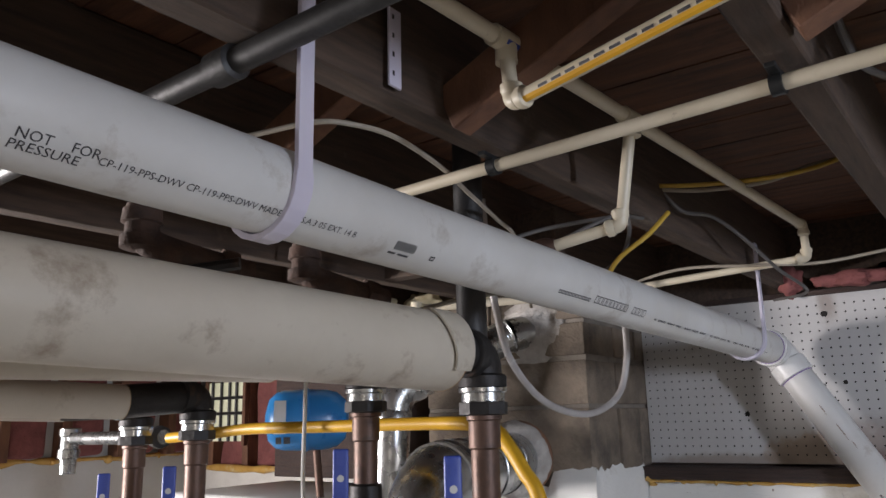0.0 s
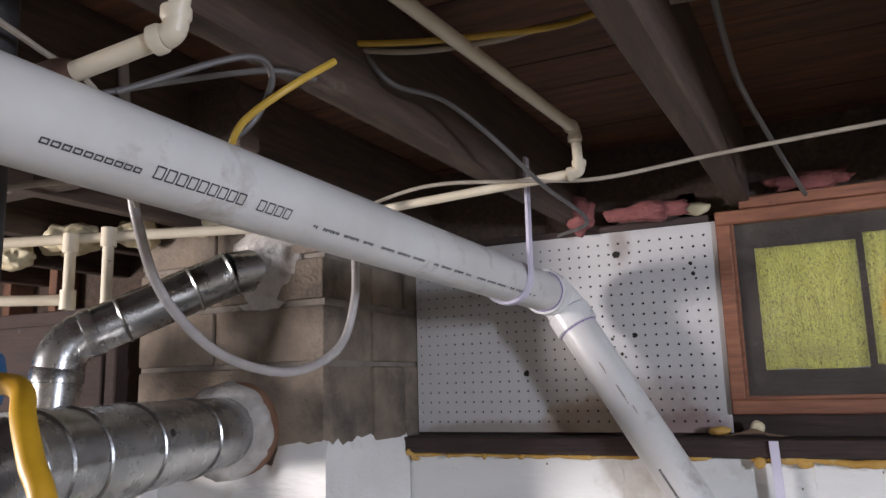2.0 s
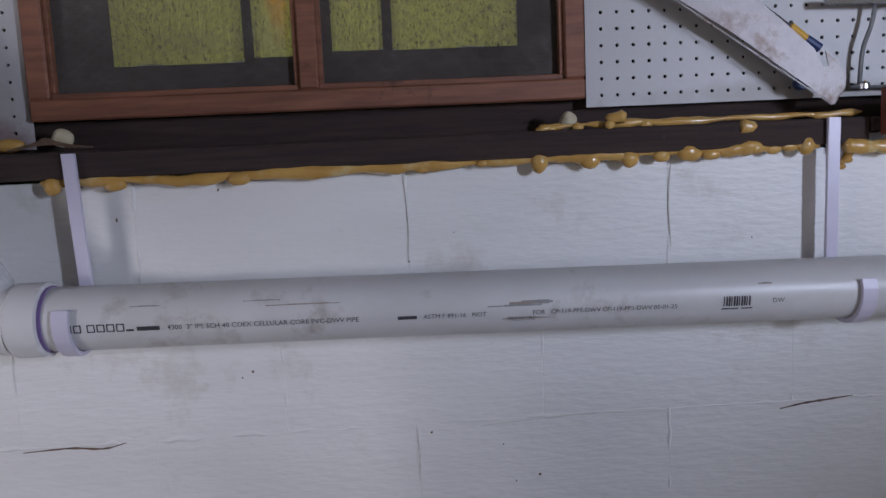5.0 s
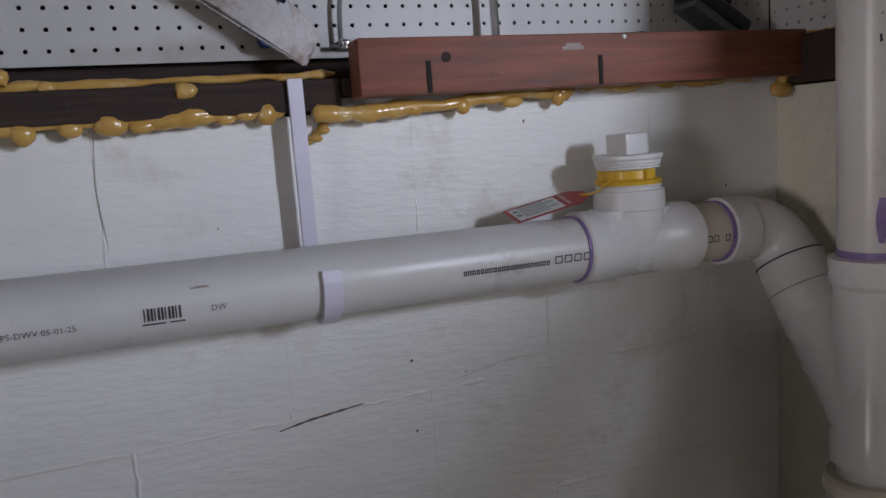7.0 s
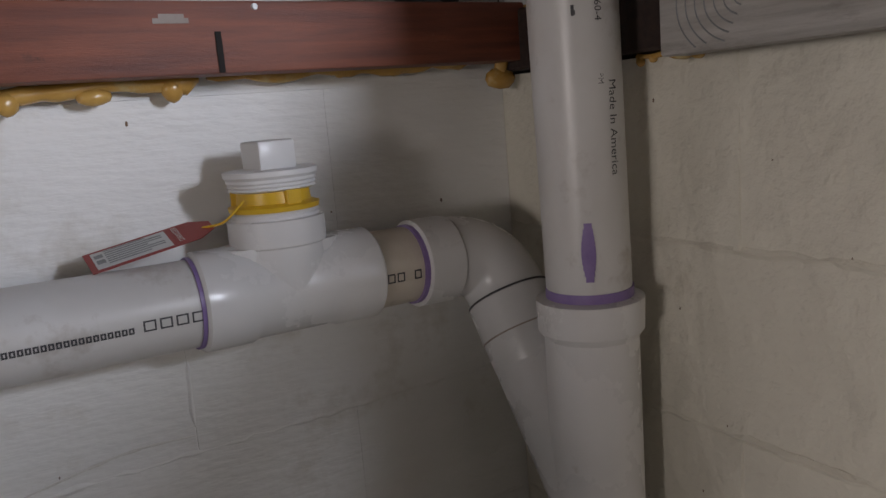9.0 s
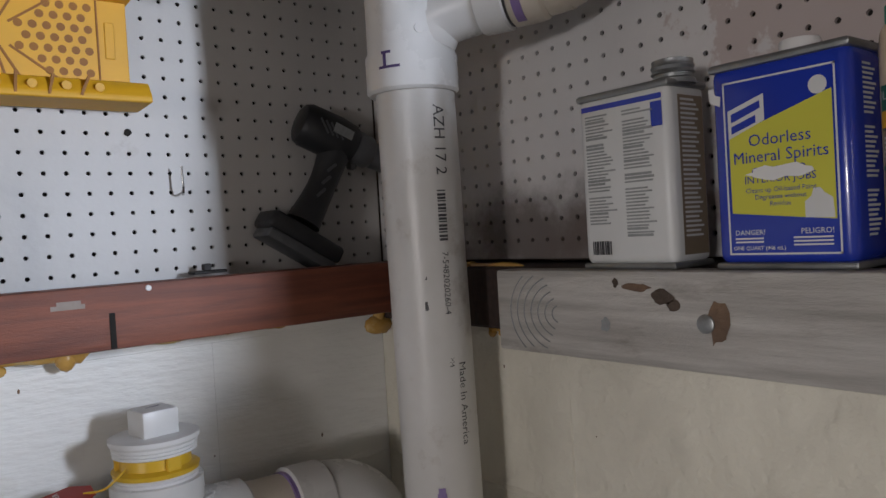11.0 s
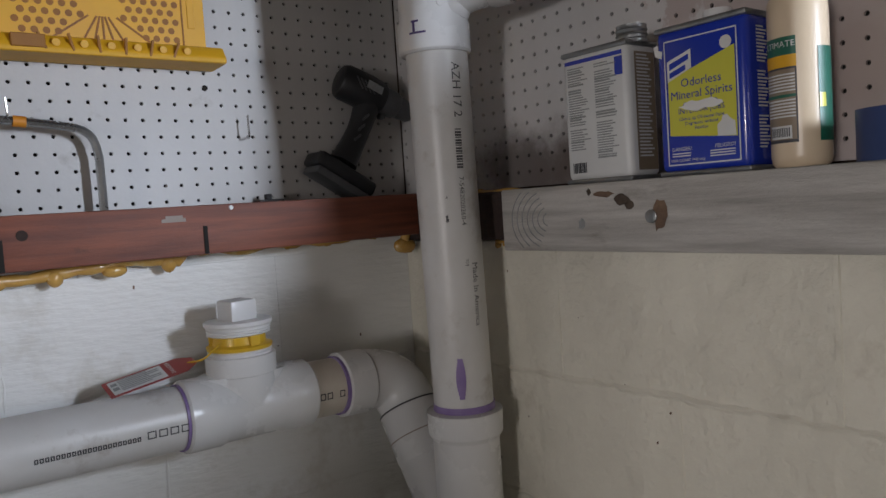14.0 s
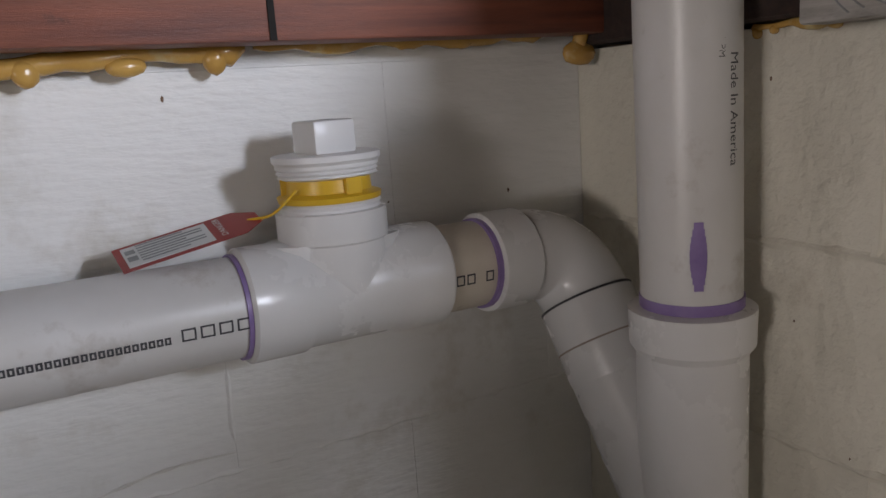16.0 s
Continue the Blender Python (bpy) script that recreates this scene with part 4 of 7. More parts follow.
fd_ = Vector((-0.45, -1, -0.1))
tube_bars(drain, word(0.0, 18, 0.0042, 0.0055, 0.0052), a_out + dd * 0.355, dd, (-0.30, -1, -0.25), R3, "web_print")
for k_, (s_, l_) in enumerate(((0.10, 0.03), (0.16, 0.05), (0.215, 0.022))):
    tube_bars(drain, [(0, 0, l_, 0.0014), (0.004, 0.0014, l_ * 0.7, 0.0030)], a_out + dd * s_, dd, (0.12 * k_, -1, 0.2), R3, "grime_smear", STAINM)
fr_b = Vector((0, -1, -0.27))
tube_bars(drain, word(0.0, 2, 0.010, 0.011, 0.0125) + word(0.030, 4, 0.0105, 0.011, 0.0128), b_out + db * 0.034, db, fr_b, R3, "brand_print")
tube_bars(drain, [(0.098, 0, 0.108, 0.003), (0.112, 0, 0.142, 0.006)], b_out + db * 0.017, db, fr_b, R3)
tube_text(drain, "4300  3\" IPS SCH 40 COEX CELLULAR CORE PVC-DWV PIPE", 0.0098, b_out + db * 0.169, db, fr_b, R3)
tube_bars(drain, [(0, 0, 0.026, 0.005)], b_out + db * 0.477, db, fr_b, R3)
tube_text(drain, "ASTM F 891-16   NOT", 0.0092, b_out + db * 0.512, db, fr_b, R3)
tube_text(drain, "PRESSURE", 0.0092, b_out + db * 0.627, db, (0, -1, -0.50), R3)
tube_text(drain, "FOR   CP-119-PPS-DWV CP-119-PPS-DWV 05-01-25", 0.0092, b_out + db * 0.662, db, fr_b, R3)
for k_, (s_, l_, h_, a_) in enumerate(((0.30, 0.10, 0.0012, 0.35), (0.60, 0.075, 0.0016, 0.02), (0.63, 0.055, 0.0035, 0.07), (0.66, 0.030, 0.0028, 0.10), (0.62, 0.065, 0.0014, -0.42), (0.27, 0.05, 0.0010, 0.55), (0.98, 0.02, 0.0018, 0.42), (0.12, 0.04, 0.0012, 0.50))):
    tube_bars(drain, [(0, 0, l_, h_), (l_ * 0.3, h_, l_ * 0.85, h_ * 1.5)], b_out + db * s_, db, (0, -1, a_), R3, "scratch", LABELG if k_ % 2 else STAINM)
fr_b = Vector((0, -1, -0.20))
bc = B0 + db * (1.105 - 0.16)
tube_bars(drain, [(i * 0.0036, -0.003, i * 0.0036 + (0.0026 if i % 3 else 0.0016), 0.011) for i in range(11)], bc + db * 0.028, db, fr_b, R3, "barcode")
tube_bars(drain, [(0.026, -0.008, 0.05, -0.006), (0.054, -0.008, 0.07, -0.006)], bc, db, fr_b, R3)
tube_text(drain, "DW", 0.0095, bc + db * 0.098, db, fr_b, R3)
fr_c = Vector((-0.25, -1, -0.20))
tube_bars(drain, word(0.003, 21, 0.0048, 0.0062, 0.0060), B1 - db * 0.194, db, fr_c, R3, "web_print")
tube_bars(drain, word(0.0, 4, 0.0115, 0.0105, 0.0148), B1 - db * 0.058, db, fr_c, R3, "brand_print")
tube_bars(drain, word(0.0, 2, 0.0095, 0.0105, 0.012) + hollow(0.034, 0, 0.043, 0.0105), T1 + dt * 0.002, dt, fr_c, R3, "brand_print")
fr_s = Vector((-0.30, -1, 0))
tube_text(stack, "AZH 17 2", 0.019, (SX - 0.008, SY - 0.003, 1.876), (0, 0, -1), fr_s, R3 + 0.0008)
tube_bars(stack, [(i * 0.0038, -0.001, i * 0.0038 + (0.0027 if i % 3 else 0.0015), 0.009) for i in range(15)], (SX - 0.008, SY - 0.003, 1.782), (0, 0, -1), fr_s, R3 + 0.0008, "barcode")
tube_text(stack, "7-5482020260-4", 0.0105, (SX - 0.006, SY - 0.002, 1.714), (0, 0, -1), fr_s, R3 + 0.0008)
tube_text(stack, "10:50:29 PM", 0.0085, (SX - 0.004, SY - 0.001, 1.628), (0, 0, -1), fr_s, R3 + 0.0008)
tube_text(stack, "Made In America", 0.0135, (SX - 0.003, SY - 0.001, 1.590), (0, 0, -1), Vector((-0.05, -1, 0)), R3 + 0.0008)
fr_p = Vector((-0.82, -1, 0))
smear = [(0.0 + 0.006 * i, -0.004 - 0.0035 * math.sin(math.pi * i / 9), 0.0062 + 0.006 * i, 0.004 + 0.003 * math.sin(math.pi * i / 9)) for i in range(10)]
tube_bars(stack, smear, (SX - 0.0023, SY - 0.0006, 1.452), (0, 0, -1), fr_p, R3 + 0.0012, "primer_smear", PRIMER)
tube_bars(stack, [(0.0, -0.012, 0.003, 0.0), (0.003, -0.010, 0.016, -0.006), (0.016, -0.016, 0.019, 0.010)], (SX - 0.014, SY - 0.003, 1.935), (0, 0, -1), (-1, -0.55, 0), H3 + 0.001, "marker_scrawl", PURPLEINK)
for i, (z, a) in enumerate(((1.72, -0.5), (1.700, -0.49), (1.688, -0.47), (1.66, -0.50), (1.655, -0.46))):
    tube_bars(stack, [(0, 0, 0.004 + 0.006 * (i % 2), 0.003)], (SX - 0.006, SY - 0.002, z), (0, 0, -1), (a - 0.5, -1, 0), R3 + 0.0008, "scratch")


# ---- plastic J hangers ----
def hanger(top, c, d, turn, label, up=None):
    """Perforated strap that ends in a hook under a pipe. top: upper end; c: the pipe's centre; turn: side on which the strap stands."""
    top, c, d, turn = Vector(top), Vector(c), Vector(d).normalized(), Vector(turn).normalized()
    h = thing("pipe_hanger", top, label, "pipe hanger", "pipe hangers")
    r, w, t = R3 + 0.0045, 0.011, 0.0065
    vz = Vector((0, 0, 1))
    line = [top, c + turn * r + vz * 0.01]
    for k in range(0, 13):
        a = math.radians(-k * 17)
        line.append(c + turn * (r * math.cos(a)) + vz * (r * math.sin(a)))
    bm = bmesh.new()
    rows = []
    for i, p in enumerate(line):
        q = (line[min(i + 1, len(line) - 1)] - line[max(i - 1, 0)]).normalized()
        n = d.cross(q).normalized()
        ww = w * (1.0 if i > 1 else 0.85)
        rows.append([p + d * ww - n * t / 2, p + d * ww + n * t / 2, p - d * ww + n * t / 2, p - d * ww - n * t / 2])
    rings(bm, rows)
    bmesh.ops.bevel(bm, geom=[e for e in bm.edges], offset=0.0006, segments=1, affect="EDGES")
    part("strap", bm, HANGER, h)
    n = turn
    length = (line[1] - top).length
    q = (line[1] - top).normalized()
    k = int(length / 0.0254)
    side = d.cross(q).normalized()
    for i in range(k):
        o = top + q * (0.012 + i * 0.0254)
        for s in (-1, 1):
            part("notch", turned(o + side * s * 0.0012, side * s, [(0, 0.0026), (0.0012, 0.0026)], 8), BLACKP if i % 2 else HANGER, h)
    return h


hanger((-0.226, 0.950, 2.36), A0 + da * 2.392, da, (1, 0, 0.05), "translucent lilac plastic hanger hooked under the ceiling drain")
hanger((-0.172, 2.510, 2.245), A0 + da * 3.963, da, (1, 0, 0.03), "lilac plastic hanger near the upper elbow")
hanger((0.228, 2.838, 1.652), B0 + db * 0.075, db, (0, 1, 0), "lilac plastic wall hanger under the dark sill")
hanger((1.340, 2.838, 1.656), B0 + db * 1.180, db, (0, 1, 0), "white plastic wall hanger screwed to the sill")
sp = thing("spare_hanger", (-0.218, 1.095, 2.19), "short white perforated strap screwed to a joist", "pipe hanger", "pipe hangers")
part("strap", box(-0.231, -0.227, 1.083, 1.105, 2.190, 2.290, 0.0008), HANGER, sp)
for i in range(4):
    part("notch", box(-0.2268, -0.2262, 1.088, 1.091, 2.203 + i * 0.024, 2.209 + i * 0.024), BLACKP, sp)
for x, z in ((0.232, 1.578), (1.343, 1.553)):
    sc = thing("strap_screw", (x, 2.835, z), "steel screw in a hanger strap", "screw", "strap screws")
    part("head", turned((x, 2.842 if x < 1 else 2.846, z), (0, -1, 0), [(0, 0.005), (0.003, 0.005), (0.005, 0.003)], 14), CHROME, sc)


# ---- boards ----
def board(name, x0, x1, y0, y1, z0, z1, material, label, m=None):
    t = thing(name, ((x0 + x1) / 2, (y0 + y1) / 2, z0), label, "board", "", "")
    part("plank", box(x0, x1, y0, y1, z0, z1, 0.003, m, None, 2), material, t)
    return t


rb = board("ledge_board", 1.412, 2.150, 2.797, 2.8405, 1.627, 1.698, REDWOOD, "red-brown stained wooden ledge board with saw cuts")
# saw cuts are flat black strips: the slot's shade is in their colour
for x, z in ((1.500, 1.628), (1.758, 1.628)):
    part("saw_cut", box(x, x + 0.006, 2.7955, 2.7975, z, z + 0.040), VOID_SHADE, rb, "strip painted black for the shade in a saw cut")
part("nail_head", turned((1.802, 2.797, 1.692), (0, -1, 0), [(0, 0.0035), (0.002, 0.003)], 10), LABELW, rb)
part("knot", turned((1.528, 2.797, 1.672), (0, -1, 0), [(0, 0.007), (0.0008, 0.006)], 12), SILL, rb, "dark knot")
part("pale_scuff", on_plane(bars([(0, 0, 0.034, 0.005), (0.006, 0.005, 0.03, 0.009)]), (1.700, 2.7965, 1.676), (1, 0, 0), (0, 0, 1)), STAINM, rb)
sb = board("shelf_board", 2.088, 2.1265, 0.9, 2.525, 1.605, 1.6905, WHITEWOOD, "weathered white painted board fixed along the wall as a shelf")
part("nail_head", turned((2.0885, 2.270, 1.647), (-1, 0, 0), [(0, 0.008), (0.003, 0.008), (0.004, 0.006)], 14), STEEL_DULL, sb, "rusty nail head")


def blotch(o, u, v, r, seed, material, name, parent, squash=1.0):
    rng = random.Random(seed)
    pts = [(r * (0.6 + 0.5 * rng.random()) * math.cos(k * math.tau / 14), r * squash * (0.6 + 0.5 * rng.random()) * math.sin(k * math.tau / 14), 0) for k in range(14)]
    part(name, on_plane((pts, [tuple(range(14))]), o, u, v, 0.0008), material, parent)


WEAR = mat("bare_worn_wood", (0.20, 0.125, 0.075), (0.10, 0.065, 0.045), 0.8, scale=30, bump=0.4)
HOLE = mat("rotten_hole", (0.045, 0.032, 0.025), (0.10, 0.075, 0.055), 0.9, scale=60, bump=0.5)
blotch((2.088, 2.259, 1.647), (0, -1, 0), (0, 0, 1), 0.012, 5, WEAR, "worn_patch", sb, 1.8)
blotch((2.088, 2.312, 1.668), (0, -1, 0), (0, 0, 1), 0.013, 6, HOLE, "rotten_hole", sb, 0.6)
blotch((2.088, 2.300, 1.661), (0, -1, 0), (0, 0, 1), 0.008, 16, HOLE, "rotten_hole", sb, 0.8)
blotch((2.088, 2.338, 1.676), (0, -1, 0), (0, 0, 1), 0.017, 26, WEAR, "worn_patch", sb, 0.25)
blotch((2.088, 2.376, 1.640), (0, -1, 0), (0, 0, 1), 0.007, 7, LABELG, "knot", sb, 1.3)
blotch((2.088, 2.362, 1.680), (0, -1, 0), (0, 0, 1), 0.004, 9, HOLE, "knot", sb, 1.3)
for k in range(7):
    r0 = 0.012 + 0.010 * k
    arc = []
    for j in range(-12, 13):
        a = j / 12 * 1.15
        arc.append((2.0876, 2.432 + r0 * math.cos(a) * 1.0, 1.647 + r0 * math.sin(a) * 0.75))
    arc = [p for p in arc if 1.609 < p[2] < 1.687 and p[1] < 2.522]
    if len(arc) > 2:
        part("growth_ring", hose(arc, 0.0008, 4, 1), LABELG, sb)


# ---- spray foam ----
def foam_bead(pts, r, seed, label, name="foam_bead"):
    """Uneven line of set spray foam: one bead of changing thickness, with lumps that sag from it."""
    rng = random.Random(seed)
    bm = bmesh.new()
    rough = curve_points(pts, 24)
    line, run = [rough[0]], 0.0
    for a, b in zip(rough, rough[1:]):
        run += (b - a).length
        if run > 0.38 * r:
            line.append(b)
            run = 0.0

    def wob(p, k, off):
        return noise.noise(p * (k / r) + Vector((seed * 3.7, off, 0)))

    loops, seg = [], 12
    for i, p in enumerate(line):
        q = r * max(0.30, 0.72 + 0.75 * wob(p, 0.16, 0) + 0.30 * wob(p, 0.55, 5)) * (0.35 if i in (0, len(line) - 1) else 1)
        c = p + Vector((0, 0.25 * r * wob(p, 0.3, 9), 0.55 * r * wob(p, 0.22, 13) - 0.30 * q))
        t = (line[min(i + 1, len(line) - 1)] - line[max(i - 1, 0)]).normalized()
        _, u, v = frame_of(t)
        loops.append([c + (u * math.cos(k * math.tau / seg) + v * math.sin(k * math.tau / seg)) * q * (1 + 0.22 * wob(c + (u * math.cos(k * math.tau / seg) + v * math.sin(k * math.tau / seg)) * q, 0.9, 21)) for k in range(seg)])
    rings(bm, loops)
    for p in line[1:-1:5]:
        if rng.random() < 0.30:
            continue
        q = r * (0.50 + 0.60 * rng.random())
        c = p + Vector((0, -0.30 * q, (-0.35 - 0.5 * rng.random()) * r))
        m = Matrix.Translation(c) @ Matrix.Diagonal((1.0 + 0.9 * rng.random(), 0.75, 0.75 + 0.55 * rng.random(), 1)) @ Matrix.Scale(q, 4)
        made = bmesh.ops.create_icosphere(bm, subdivisions=2, radius=1.0, matrix=m)["verts"]
        for v in made:
            v.co += (v.co - c) * 0.28 * wob(v.co, 0.7, 33)
    return lone(name, bm, FOAM, label, "spray foam", "foam beads", "", 60)


foam_bead([(-0.65, 2.852, 1.612), (-0.2, 2.852, 1.613), (0.1, 2.852, 1.615)], 0.0066, 1, "thin bead of set yellow foam along the wall top")
foam_bead([(0.18, 2.853, 1.611), (0.6, 2.853, 1.614), (1.0, 2.853, 1.618), (1.20, 2.853, 1.620), (1.33, 2.853, 1.626)], 0.0112, 2, "lumpy bead of yellow spray foam under the dark sill")
foam_bead([(1.36, 2.85, 1.620), (1.42, 2.848, 1.616), (1.75, 2.852, 1.626)], 0.0135, 3, "yellow spray foam under the red board")
foam_bead([(1.385, 2.862, 1.612), (1.372, 2.864, 1.592), (1.355, 2.868, 1.574)], 0.0075, 12, "drip of yellow foam down the painted wall")
foam_bead([(1.76, 2.856, 1.628), (2.10, 2.856, 1.634)], 0.0100, 4, "thin yellow foam under the red board")
foam_bead([(2.13, 2.835, 1.61), (2.135, 2.82, 1.665)], 0.013, 5, "lump of yellow foam in the corner")
foam_bead([(0.90, 2.858, 1.660), (1.0, 2.862, 1.662), (1.40, 2.866, 1.663)], 0.0065, 6, "yellow foam bead on top of the sill")
foam_bead([(1.00, 2.85, 1.668), (1.03, 2.848, 1.672)], 0.013, 7, "fat foam lump beside the window")
foam_bead([(1.20, 2.846, 1.652), (1.225, 2.842, 1.646)], 0.010, 8, "foam lump hanging over the sill")
foam_bead([(-0.63, 2.862, 1.60), (-0.655, 2.85, 1.63)], 0.010, 9, "foam lump beside the chimney")
foam_bead([(2.155, 2.84, 1.692), (2.155, 2.55, 1.692)], 0.005, 10, "thin foam bead on the side sill")
foam_bead([(2.158, 2.62, 1.612), (2.158, 2.53, 1.612)], 0.006, 11, "foam bead under the side sill")
for c, rr, lb in (((0.115, 2.90, 1.668), (0.024, 0.012, 0.011), "pear-shaped foam blob on the sill"), ((0.195, 2.905, 1.676), (0.016, 0.012, 0.014), "pale foam blob on the sill"),
                  ((0.955, 2.90, 1.669), (0.013, 0.012, 0.015), "round pale foam blob on the sill"), ((-0.03 + 0.135, 2.935, 2.185), (0.03, 0.014, 0.016), "dusty foam blob above the window corner")):
    bm = bmesh.new()
    bmesh.ops.create_icosphere(bm, subdivisions=3, radius=1.0, matrix=Matrix.Translation(c) @ Matrix.Diagonal((*rr, 1)))
    for v in bm.verts:
        v.co += (v.co - Vector(c)) * 0.25 * noise.noise(v.co * 60)
    lone("foam_blob", bm, FOAM_PALE if "pale" in lb or "dusty" in lb else FOAM, lb, "spray foam", "foam blobs", "", 60)
tw = bmesh.new()
for i in range(5):
    hose([(0.13 + 0.01 * i, 2.87, 1.660 + 0.002 * i), (0.19, 2.862, 1.667 + 0.002 * i), (0.255 - 0.008 * i, 2.86, 1.6605)], 0.0014, 5, 4, tw)
lone("twig_bundle", tw, WEAR, "small bundle of dry brown splinters on the sill", "splinters")

# ---- cleanout plug ----
plug = thing("cleanout_plug", (TC.x, TC.y, TC.z + 0.095), "white threaded cleanout plug with a yellow band and a square head", "plug")
pz = TC.z + 0.075
part("threaded_neck", turned((TC.x, TC.y, pz - 0.002), (0, 0, 1), [(0, 0.044), (0.003, 0.0465), (0.006, 0.0445), (0.009, 0.0465), (0.012, 0.0445), (0.013, 0.042)], 40), WHITEP, plug)
bm = turned((TC.x, TC.y, pz + 0.010), (0, 0, 1), [(0, 0.0465), (0.005, 0.0475), (0.008, 0.039), (0.024, 0.0375)], 40)
for a in (40, 160, 280):
    box(-0.008, 0.008, -0.004, 0.004, -0.008, 0.008, 0.001, Matrix.Translation((TC.x + 0.039 * math.cos(radians(a)), TC.y + 0.039 * math.sin(radians(a)), pz + 0.024)) @ Matrix.Rotation(radians(a + 90), 4, "Z"), bm)
part("yellow_band", bm, YPLUG, plug, "yellow plastic band")
part("thread", turned((TC.x, TC.y, pz + 0.030), (0, 0, 1), [(0, 0.040), (0.002, 0.0455), (0.004, 0.0437), (0.006, 0.046), (0.008, 0.0442), (0.010, 0.0465), (0.013, 0.0465), (0.016, 0.049), (0.021, 0.049), (0.022, 0.047)], 40), WHITEP, plug)
hm = Matrix.Translation((TC.x, TC.y, 0)) @ Matrix.Rotation(radians(8), 4, "Z")
part("square_head", box(-0.021, 0.021, -0.021, 0.021, pz + 0.050, pz + 0.081, 0.003, hm, None, 2), WHITEP, plug)
part("head_mark", on_plane(bars([(-0.008, -0.001, 0.007, 0.001), (-0.002, 0.003, 0.010, 0.005)]), hm @ Vector((0, 0, pz + 0.081)), (1, 0.1, 0), (-0.1, 1, 0)), PURPLEINK, plug)

tag = thing("warning_tag", (1.675, 2.80, 1.46), "red and white paper warning tag on a wire", "tag")
ux, vx = Vector((0.115, -0.004, 0.021)).normalized(), Vector((-0.06, 0.90, 0.30)).normalized()
to = Vector((1.612, 2.786, 1.4490))
nx = ux.cross(vx)


def tagpt(a, b):
    return to + ux * a + vx * b


outline = [tagpt(0, 0), tagpt(0.104, 0), tagpt(0.122, 0.012), tagpt(0.122, 0.030), tagpt(0.104, 0.042), tagpt(0, 0.042)]
part("card", slab(outline, nx, 0.0006), REDTAG, tag)
part("white_panel", slab([tagpt(a, b) + nx * 0.0008 for a, b in ((0.006, 0.004), (0.078, 0.004), (0.078, 0.038), (0.006, 0.038))], nx, 0.0003), LABELW, tag, "white printed panel")
part("print", on_plane(bars([(0.018, 0.008 + 0.0043 * i, 0.018 + (0.055 if i % 3 else 0.040), 0.0102 + 0.0043 * i) for i in range(7)] + [(0.008, 0.012, 0.016, 0.020), (0.008, 0.024, 0.016, 0.031)]), to + nx * 0.0012, ux, vx), LABELG, tag)
vs, fs = letters("DANGER", 0.008)
part("lettering", on_plane(([(0.090 - y * 1.0, 0.006 + x, 0) for x, y, z in vs], fs), to + nx * 0.0008, ux, vx), LABELW, tag)
part("wire", hose([tagpt(0.112, 0.021), (1.738, 2.785, 1.480), (1.752, 2.772, 1.495), (1.757, 2.770, 1.500)], 0.0013, 6), YPLUG, tag, "yellow coated wire")

# ---- things on the shelf ----
def can(name, y1, y0, z0, h, body, label):
    """Oblong tin: rounded body, raised rims, flat printed sides. Front to -x."""
    x0, x1 = 2.106, 2.166
    c = thing(name, ((x0 + x1) / 2, (y0 + y1) / 2, z0), label, "tin can", "cans on the shelf")
    part("body", box(x0, x1, y0, y1, z0 + 0.004, z0 + h, 0.009, None, None, 4), body, c)
    part("top_rim", box(x0 - 0.001, x1 + 0.001, y0 - 0.001, y1 + 0.001, z0 + h - 0.004, z0 + h + 0.003, 0.0028, None, None, 2), STEEL_DULL, c, "rusty tin rim")
    part("bottom_rim", box(x0 - 0.001, x1 + 0.001, y0 - 0.001, y1 + 0.001, z0, z0 + 0.006, 0.0025, None, None, 2), STEEL_DULL, c, "rusty tin rim")
    return c, x0


UY_ = Vector((0, -1, 0))
c0, xf = can("solvent_can", 2.413, 2.309, 1.6905, 0.166, LABELW, "white tin of solvent with dense grey print, shown from the back")
zz = 1.6905
part("blue_band", on_plane(bars([(0.006, 0.152, 0.098, 0.157), (0.086, 0.128, 0.098, 0.150)]), (xf, 2.413, zz), UY_, (0, 0, 1)), CANBLUE, c0)
rows = []
rng = random.Random(12)
for col in (0.010, 0.054):
    z = 0.146
    while z > (0.040 if col < 0.03 else 0.030):
        w = 0.034 * (0.6 + 0.4 * rng.random())
        rows.append((col, z, col + w, z + 0.0016 + 0.0008 * (rng.random() > 0.8)))
        z -= 0.0031 if rng.random() > 0.12 else 0.0065
part("fine_print", on_plane(bars(rows), (xf, 2.413, zz), UY_, (0, 0, 1)), LABELG, c0, "fine print in grey lines")
part("barcode", on_plane(bars([(0.012 + i * 0.0021, 0.014, 0.0132 + i * 0.0021 + 0.0004 * (i % 3), 0.027) for i in range(11)]), (xf, 2.413, zz), UY_, (0, 0, 1)), INK, c0)
part("side_stripe", on_plane(bars([(0.014, 0.012, 0.052, 0.155)]), (2.106, 2.309, zz), (1, 0, 0), (0, 0, 1)), TAN, c0, "dull printed side")
part("side_print", on_plane(bars([(0.017, 0.150 - i * 0.0042, 0.017 + 0.03 * (0.7 + 0.3 * ((i * 7) % 5) / 5), 0.152 - i * 0.0042) for i in range(30)]), (2.106, 2.309, zz), (1, 0, 0), (0, 0, 1), 0.001), LABELW, c0)
cap = turned((2.135, 2.322, zz + 0.166), (0, 0, 1), [(0, 0.020), (0.004, 0.020), (0.006, 0.0175), (0.009, 0.0175), (0.010, 0.0195), (0.013, 0.0182), (0.016, 0.0195), (0.019, 0.0182), (0.022, 0.0185), (0.023, 0.015)], 30)
